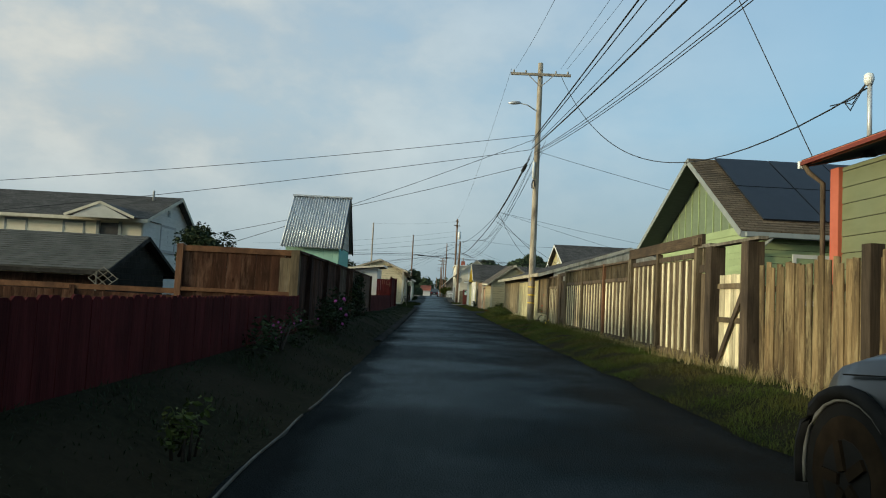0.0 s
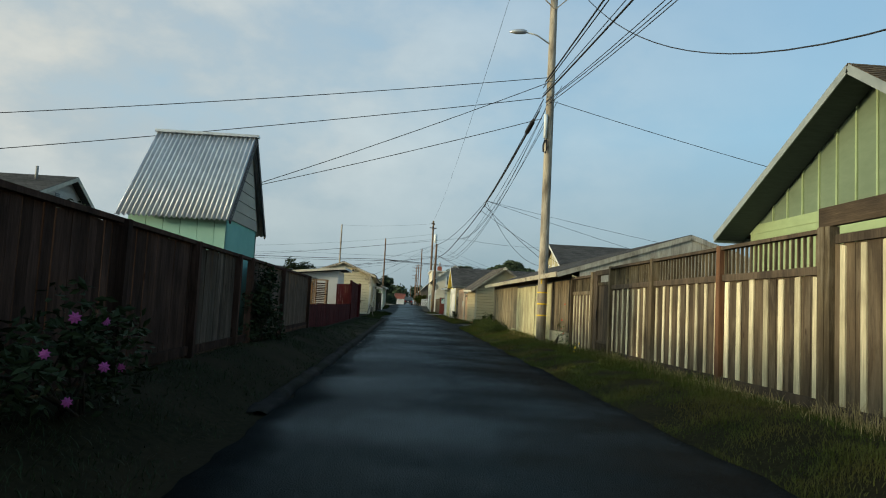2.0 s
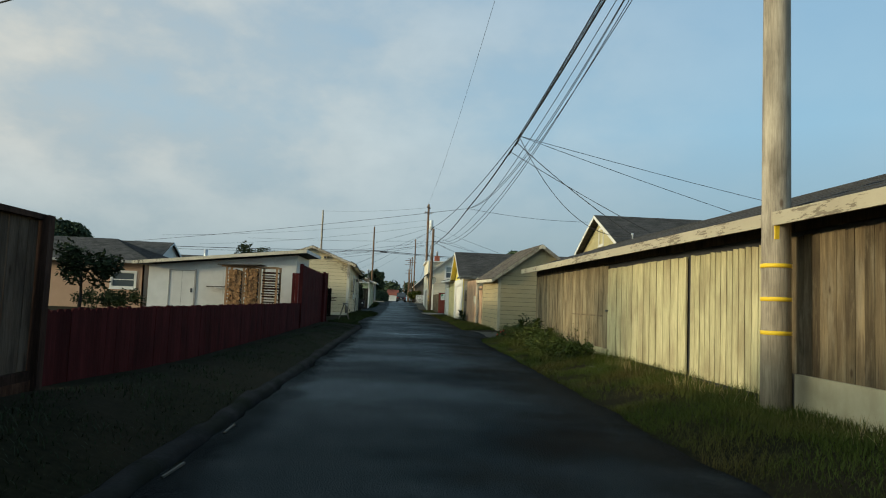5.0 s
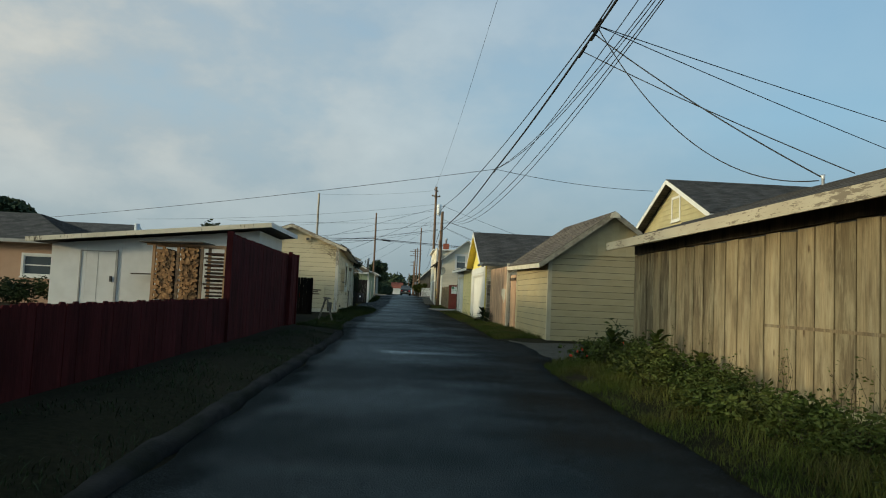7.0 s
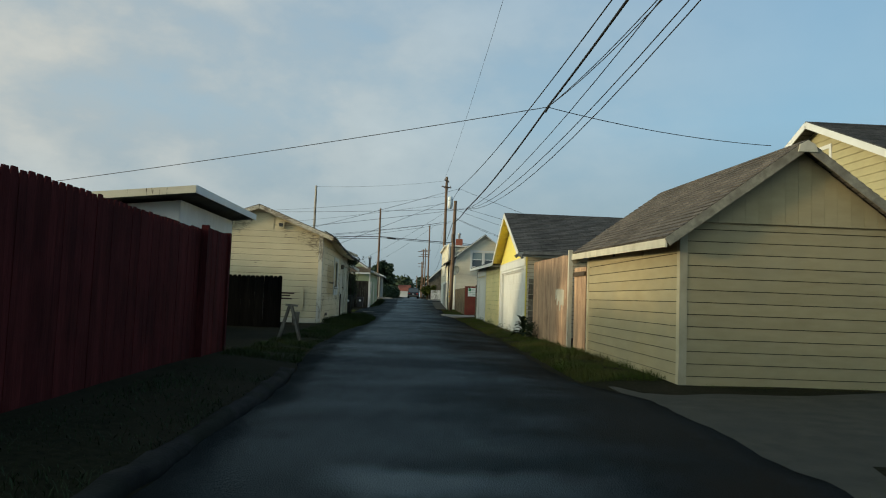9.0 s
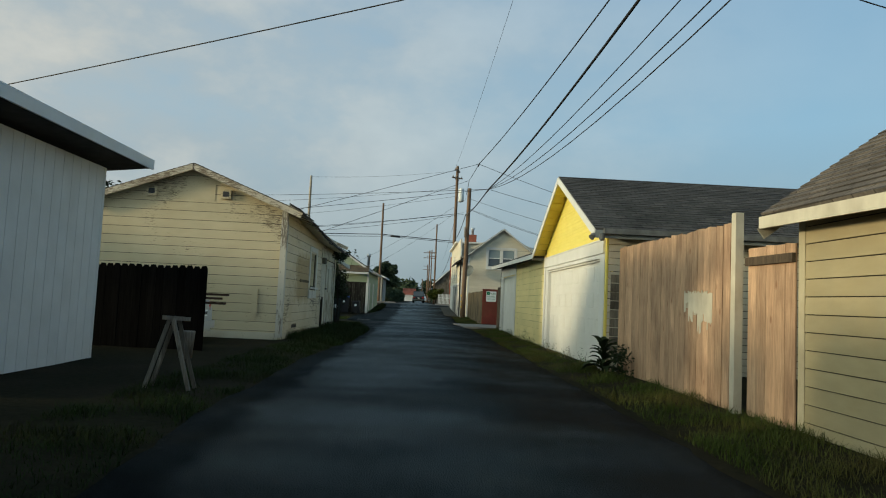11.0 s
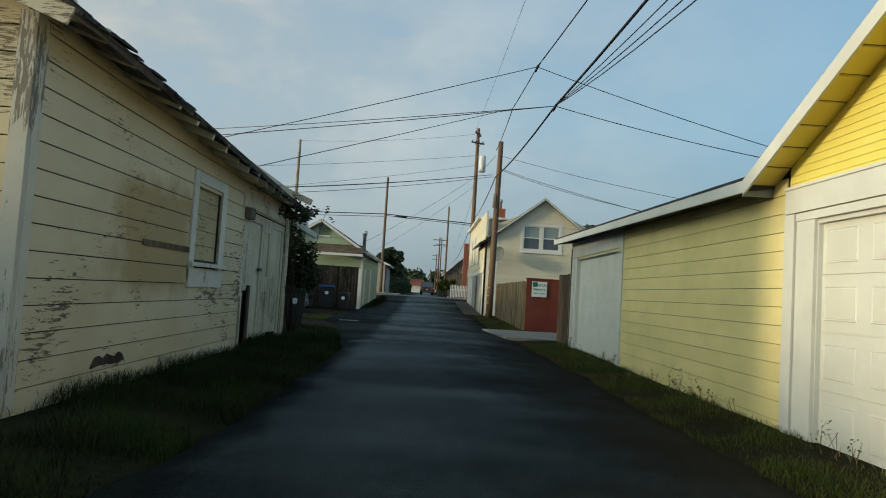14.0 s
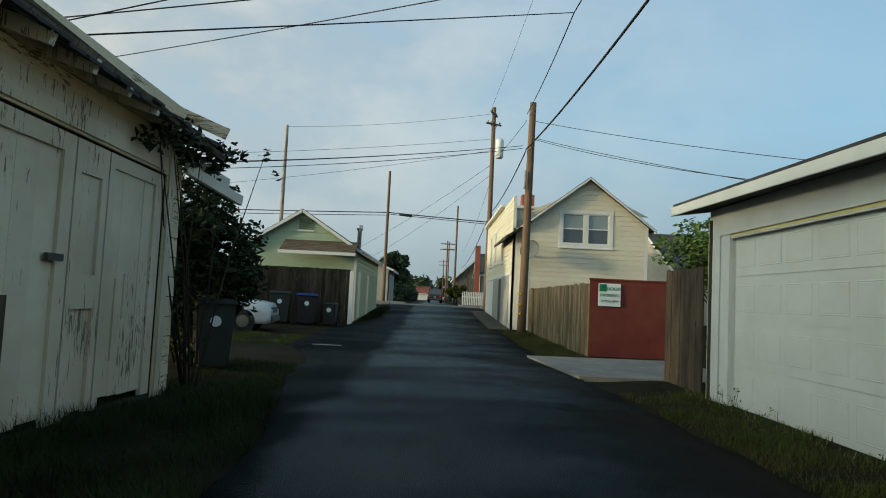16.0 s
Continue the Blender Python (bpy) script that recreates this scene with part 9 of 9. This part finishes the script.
for k in range(12):
    y, x = rv.uniform(49.6, 55.5), rv.uniform(3.7, 4.15)
    h = rv.uniform(0.5, 0.8)
    z = bank(x, y)
    plant("weed", (x, y, z), "thin tall seeding weed stalk", "weeds", [(x + 0.04, y, z + h, 0.05), (x, y + 0.03, z + h * 0.8, 0.06), (x, y - 0.03, z + h * 0.6, 0.07)], M["weed_leaf"], 160 + k, 3, h, 160, 0.018, 0.003)


def leafy(at, label, h, count, mat, seed, length=(0.32, 0.55), width=0.24, teeth=True):
    """A rosette of broad toothed leaves climbing a stalk."""
    x, y, z = at
    ob = thing("artichoke_plant", at, label, "plant")
    r = random.Random(seed)
    bm = bmesh.new()
    tube(bm, [(x, y, z - 0.04), (x + 0.02, y, z + h * 0.5), (x, y + 0.02, z + h * 0.85)], [0.022, 0.016, 0.008], 7)
    part("stalk", bm, mat, ob)
    for j in range(count):
        a = j * 2.4 + r.uniform(-0.3, 0.3)
        up = j / (count - 1)
        l = r.uniform(*length) * (1.0 - 0.35 * up)
        d = Vector((math.cos(a), math.sin(a), 0))
        side = Vector((-d.y, d.x, 0))
        b0 = Vector((x, y, z + 0.04 + h * 0.75 * up))
        rise = 0.55 + 0.75 * up
        bm = bmesh.new()
        row = []
        for i in range(11):
            u = i / 10
            w2 = width * l * math.sin(math.pi * (0.07 + 0.91 * u)) * (1.0 if not teeth or i % 2 else 0.66) + 0.003
            p = b0 + d * l * (0.9 * u - 0.15 * up * u) + Vector((0, 0, l * (rise * u - (0.75 - 0.2 * up) * u * u)))
            row.append((bm.verts.new(p - side * w2 + Vector((0, 0, w2 * 0.35))), bm.verts.new(p), bm.verts.new(p + side * w2 + Vector((0, 0, w2 * 0.35)))))
        for q, s in zip(row, row[1:]):
            bm.faces.new((q[0], q[1], s[1], s[0]))
            bm.faces.new((q[1], q[2], s[2], s[1]))
        part("leaf", bm, mat, ob)
    return ob


leafy((3.9, 55.4, bank(3.9, 55.4)), "tall broad-leaved weed by the garage wall", 0.7, 24, M["weed_leaf"], 11, (0.22, 0.4), 0.34, False)
leafy((4.0, 53.9, bank(4.0, 53.9)), "broad-leaved weed by the garage wall", 0.4, 16, M["weed_leaf"], 12, (0.2, 0.34), 0.36, False)
leafy((3.75, 57.3, bank(3.75, 57.3)), "leafy dark weed at the garage's corner", 0.55, 22, M["weed_leaf"], 13, (0.2, 0.36), 0.34, False)
# toothed plant at the yellow garage's corner
leafy((3.30, 75.35, 0.03), "dark toothed large-leaved plant at the garage corner", 0.62, 26, M["leaf_dark"], 14, (0.34, 0.52), 0.27)
plant("weed", (3.45, 74.6, 0.03), "dark leafy clump at the fence's foot", "weeds", cloud(3.45, 74.7, 0.3, 0.16, 0.4, 0.26, 16, 0.14, 120), M["leaf_dark"], 120, 5, 0.4, 130, 0.035, 0.005)
rw = random.Random(19)
for k in range(26):
    y = rw.uniform(76.5, 93.5)
    x = 3.36 - rw.uniform(0, 0.12)
    hh = rw.uniform(0.14, 0.34)
    plant("weed", (x, y, bank(x, y)), "thin seeding weed at the garage's foot", "weeds", [(x, y, bank(x, y) + hh, 0.05), (x, y + 0.03, bank(x, y) + hh * 0.6, 0.07)], M["leaf"], 130 + k, 3, hh, 160, 0.018, 0.003)

# left-hand bushes
plant("bush", (-2.11, 13.95, 0.0), "low leafy green bush at the kerb", "bush", cloud(-2.11, 13.95, 0.18, 0.10, 0.16, 0.14, 12, 0.10, 201), M["weed_leaf"], 201, 6, 0.3, 190, 0.03)
cos = plant("flower_bush", (-2.75, 24.6, 0.2), "tall feathery bush dotted with pink flowers", "flowering bush", cloud(-2.75, 24.6, 0.6, 0.3, 1.0, 0.42, 24, 0.2, 202), M["leaf_dark"], 202, 10, 0.9, 110, 0.045)
plant("bush", (-2.8, 19.5, 0.2), "dark weeds with small pink blooms against the red fence", "bush", cloud(-2.8, 19.8, 0.4, 0.25, 2.2, 0.22, 22, 0.16, 203), M["leaf_dark"], 203, 8, 0.4, 90, 0.04)
plant("bush", (-3.25, 33.0, 0.2), "dense dark climbing shrub growing through the fence gap", "bush", cloud(-3.2, 33.05, 0.95, 0.18, 0.8, 0.75, 32, 0.2, 204), M["leaf_dark"], 204, 10, 1.2, 120, 0.05)
plant("bush", (-3.1, 34.2, 0.2), "dark shrub against the fence", "bush", cloud(-3.15, 34.2, 0.5, 0.18, 0.4, 0.3, 12, 0.16, 205), M["leaf_dark"], 205, 6, 0.7, 100, 0.045)
plant("bush", (-4.7, 95.0, 0.0), "big dark leafy bush and vine at the shed's end", "bush", cloud(-4.7, 95.1, 1.75, 0.95, 1.5, 1.5, 95, 0.36, 206), M["leaf_dark"], 206, 10, 2.0, 110, 0.07, 0.03)
plant("vine", (-3.6, 92.3, 0.0), "vine climbing over the shed's eave", "vine", cloud(-3.55, 91.6, 2.9, 0.35, 1.3, 0.25, 26, 0.16, 207) + [(-3.3, 92.9, 3.1, 0.12), (-3.1, 93.4, 3.25, 0.1), (-3.0, 93.8, 3.0, 0.08)], M["leaf_dark"], 207, 8, 2.0, 90, 0.06, 0.015)
plant("rose", (3.85, 39.6, 0.1), "thin climbing rose with red blooms by the trellis", "rose", cloud(4.1, 39.75, 0.5, 0.1, 0.25, 0.4, 10, 0.12, 208), M["leaf"], 208, 5, 0.8, 60, 0.03)
plant("flower_clump", (3.8, 37.4, 0.05), "small clump of yellow flowers in the grass", "flowers", cloud(3.85, 37.4, 0.18, 0.15, 0.4, 0.16, 9, 0.1, 209), M["leaf"], 209, 4, 0.2, 60, 0.03)



def blossom(p, rad, mat, parent, label, face=(-0.8, -0.6, 0.1)):
    """A small open flower of eight petals with a domed centre, facing the alley."""
    f = Vector(face).normalized()
    u = f.cross(Vector((0, 0, 1))).normalized()
    v = u.cross(f)
    p = Vector(p)
    bm = bmesh.new()
    c = bm.verts.new(p + f * rad * 0.25)
    ring = [bm.verts.new(p + (u * math.cos(math.pi * i / 8) + v * math.sin(math.pi * i / 8)) * rad * (1.0 if i % 2 else 0.62)) for i in range(16)]
    for i in range(16):
        bm.faces.new((c, ring[i], ring[(i + 1) % 16]))
    part("flower", bm, mat, parent, label)


r = random.Random(77)
for x, y, z in ((-2.45, 23.9, 0.88), (-2.45, 23.9, 0.37), (-2.46, 23.6, 0.68), (-2.44, 24.36, 0.54), (-2.5, 24.47, 0.84), (-2.48, 24.74, 0.5), (-2.5, 23.05, 0.84)):
    blossom((x, y, z), r.uniform(0.032, 0.045), M["pink"], cos, "pink flower head", (0.35, -0.9, 0.2))
for k in range(8):
    blossom((-2.62 + r.uniform(-0.1, 0.1), r.uniform(18.3, 21.5), r.uniform(0.35, 0.62)), r.uniform(0.016, 0.026), M["pink"], cos, "pink flower head", (0.35, -0.9, 0.2))
r = random.Random(78)
rose = bpy.data.objects["rose"]
for x, y, z in ((4.17, 39.97, 0.60), (4.2, 39.77, 0.42), (4.2, 39.83, 0.44), (4.18, 39.98, 0.83), (4.2, 39.73, 1.3)):
    blossom((x - 0.03, y - 0.02, z), r.uniform(0.024, 0.036), M["red_flower"], rose, "red bloom")
nast = plant("flower_bush", (3.5, 57.6, bank(3.5, 57.6)), "low trailing green plant with red flowers by the apron", "flowering plant", cloud(3.5, 57.6, 0.17, 0.75, 0.55, 0.20, 34, 0.14, 215) + cloud(4.0, 57.9, 0.5, 0.25, 0.3, 0.3, 12, 0.14, 216), M["weed_leaf"], 215, 8, 0.3, 46, 0.06, 0.005)
for k in range(13):
    u = r.uniform(-1, 1)
    blossom((3.55 + 0.6 * u, 57.05 + r.uniform(-0.1, 0.3), 0.30 + 0.14 * u + r.uniform(-0.08, 0.1)), r.uniform(0.020, 0.032), M["red_flower"], nast, "red bloom")
clump = bpy.data.objects["flower_clump"]
for k in range(3):
    blossom((3.9 + r.uniform(-0.05, 0.05), 37.2 + r.uniform(-0.25, 0.25), 0.08 + 0.11 * k), r.uniform(0.03, 0.042), M["yellow_tag"], clump, "yellow flower head")
plant("bush", (-10.0, 81.6, 0.0), "dark overgrown shrub between the sheds", "bush", cloud(-10.0, 81.8, 1.45, 0.85, 1.0, 1.35, 60, 0.36, 210), M["leaf_dark"], 210, 10, 1.6, 110, 0.07, 0.03)
plant("weed", (7.3, 63.6, 0.0), "leafy weed at the shed's corner", "weeds", cloud(7.3, 63.6, 0.16, 0.3, 0.25, 0.12, 9, 0.12, 211), M["leaf"], 211, 3, 0.2, 120, 0.03, 0.004)
# trees, near and far
tree((8.0, 104.6, 0.0), 4.5, 1.5, M["leaf"], 301, "leafy garden tree behind the red panel", 1.0, 30, 50, 0.10)
tree((10.0, 103.6, 0.0), 4.7, 1.7, M["leaf_dark"], 302, "leafy garden tree behind the fence", 1.0, 24, 50, 0.10)
tree((-10.8, 85.0, 0.0), 5.0, 1.7, M["leaf_dark"], 303, "dark garden tree beside the peeling shed", 1.2, 26, 40, 0.12)
tree((-12.5, 62.0, 0.0), 3.0, 1.2, M["leaf_dark"], 304, "dark shrub tree behind the white outbuilding", 0.8, 18, 40, 0.12)
tree((-12.3, 45.0, 0.0), 4.2, 1.4, M["leaf_dark"], 305, "garden tree behind the dark fence", 1.2, 20, 40, 0.12)
tree((-5.7, 167.0, 0.6), 6.4, 2.1, M["leaf_far"], 306, "dark rounded tree beyond the cross street", 1.4, 50, 60, 0.2)
tree((11.0, 172.0, 0.6), 9.6, 4.5, M["leaf_far"], 308, "rounded dark tree beyond the roofs", 2.0, 46, 40, 0.4)
tree((21.0, 168.0, 0.6), 10.6, 5.0, M["leaf_far"], 309, "rounded dark tree beyond the roofs", 2.0, 46, 40, 0.4)
tree((2.3, 167.0, 0.6), 2.9, 1.1, M["weed_grass"], 310, "yellow-green bush at the far alley's edge", 0.6, 26, 40, 0.2)
tree((-29.0, 95.0, 0.0), 6.6, 3.0, M["leaf_far"], 311, "dark rounded tree behind the peach house", 1.5, 60, 60, 0.22)
plant("bush", (-15.2, 72.3, 0.0), "dark clipped hedge bush before the peach house", "bush", cloud(-15.4, 72.3, 0.62, 1.9, 0.6, 0.45, 44, 0.3, 217), M["leaf_dark"], 217, 8, 0.6, 90, 0.07, 0.02)
hedge = []
for k in range(46):
    hedge.append((-5.3 - (k % 3) * 0.9, 165 + k * 1.8, 1.6 + 0.5 * math.sin(k), 1.3))
leaf_mesh("hedge", hedge, M["leaf_far"], 330, 40, 0.28, "long dark hedge along the far alley", "hedge", "stuff")
far = []
r = random.Random(8)
for k in range(150):
    a = -70 + 140 * k / 149
    far.append((a * 3.0 + r.uniform(-3, 3), 330 + r.uniform(-30, 30), 1.5 + r.uniform(0, 4.5), r.uniform(2.5, 4.5)))
leaf_mesh("far_woods", far, M["leaf_far"], 331, 2, 1.0, "distant line of dark trees along the horizon", "woods", "stuff")

# ---- beyond the cross street ----
def far_house(x0, x1, y0, y1, zb, ze, za, mat, roof, label, axis="x"):
    ob, w = gabled("house", label, axis, (y0, y1) if axis == "x" else (x0, x1), (x0, x1) if axis == "x" else (y0, y1), zb, ze, za, {"all": (mat, None, 0.2, LAP)}, roof, 0.4, 0.3, M["white_paint"], 0.18, roof_row=0.3)
    return ob, w


fh1, w1 = far_house(4.95, 13.0, 166, 176, 0.5, 4.6, 7.2, M["beige_siding"], M["shingle_grey"], "two-storey house with grey roof beyond the cross street")
window(fh1, w1["lo"], 1.2, 2.4, 2.0, 3.4, M["white_paint"], 0.12)
part("chimney", boxed(4.22, 4.82, 165.4, 166.0, 0.5, 7.8, 0.02), M["brick_red"], fh1, "tall red brick chimney")
fh2, w2 = far_house(2.6, 9.6, 186, 198, 0.5, 4.6, 7.9, M["weathered_grey"], M["shingle_grey"], "grey shingled house far down the alley", "y")
fh3, w3 = far_house(-5.6, -1.7, 300, 308, 0.5, 3.0, 5.0, M["white_paint"], M["brick_red"], "small white house with red roof far down the alley", "x")
fh4, w4 = far_house(-13.4, -4.75, 149, 157, 0.6, 3.95, 5.6, M["beige_siding"], M["shingle_dark_y"], "small beige house across the cross street", "y")
fh5, w5 = far_house(13, 24, 122, 132, 0.2, 3.6, 6.0, M["beige_siding"], M["shingle_grey"], "beige house with grey roof behind the cream house")
fh6, w6 = far_house(-34, -22, 96, 106, 0, 3.2, 5.6, M["white_paint"], M["shingle_grey"], "pale house with grey roof behind the sheds")
fh7, w7 = far_house(16, 28, 84, 96, 0, 3.2, 5.6, M["beige_siding"], M["shingle_grey"], "beige house with grey roof behind the yellow garage")
fh8, w8 = far_house(-30, -18, 112, 124, 0, 3.2, 5.4, M["cream"], M["shingle_grey"], "cream house with grey roof behind the mint house")
pf = thing("fence", (5.0, 146.5, 0.5), "white picket fence at the cross street's corner", "fence")
fence_run(pf, Wall((2.1, 147.5), (6.8, 147.5)), 0.74, 2.08, 0.16, M["white_paint"], gap=0.07, dog=True, rnd=random.Random(90))
rail(pf, Wall((2.1, 147.5), (6.8, 147.5)), 0, 4.6, 0.8, 0.09, 0.03, M["white_paint"], -0.03)
rail(pf, Wall((2.1, 147.5), (6.8, 147.5)), 0, 4.6, 1.6, 0.09, 0.03, M["white_paint"], -0.03)
for k, (x, y, h, arms) in enumerate(((2.1, 172, 12.8, 0), (1.5, 200, 10.6, 2), (2.3, 226, 12.6, 2), (1.8, 262, 11.0, 2), (0.6, 300, 8.0, 0))):
    q = pole((x, y, 0.5), h, 0.15, 0.11, M["pole_dark"], "wooden utility pole far down the alley")
    for j in range(arms):
        plank("crossarm", (x - 1.2, y - 0.12, 0.5 + h - 0.5 - j * 1.0), (x + 1.2, y - 0.12, 0.5 + h - 0.5 - j * 1.0), 0.1, 0.12, M["pole_dark"], q)
# a pale line of broken edge stone beside the asphalt
for k, (y0, y1) in enumerate(((8.0, 16.4), (16.7, 19.9), (38.3, 38.8), (39.3, 39.8), (40.8, 41.4))):
    bm = bmesh.new()
    y = y0
    prev = None
    while y <= y1:
        x = left_edge(y) + 0.03 + 0.04 * noise.noise(Vector((y * 0.9, 5.5, 0)))
        row = [bm.verts.new((x - 0.010, y, gz(y) - 0.03)), bm.verts.new((x - 0.007, y, gz(y) + 0.022)), bm.verts.new((x + 0.007, y, gz(y) + 0.022)), bm.verts.new((x + 0.010, y, gz(y) - 0.03))]
        if prev:
            for a, b, c, d in zip(prev, prev[1:], row[1:], row):
                bm.faces.new((a, d, c, b))
        prev = row
        y += 0.2
    solo("kerb", bm, M["slab_concrete"], "thin pale edging strip beside the asphalt", "kerb", kind="structure")
# the alley goes on beyond the cross street
bm = bmesh.new()
hexa(bm, [(-2.8, 145.5, 0.4), (1.4, 145.5, 0.4), (1.4, 420, 0.4), (-2.8, 420, 0.4)], [(-2.8, 145.5, STREET + 0.004), (1.4, 145.5, STREET + 0.004), (1.4, 420, STREET + 0.004), (-2.8, 420, STREET + 0.004)])
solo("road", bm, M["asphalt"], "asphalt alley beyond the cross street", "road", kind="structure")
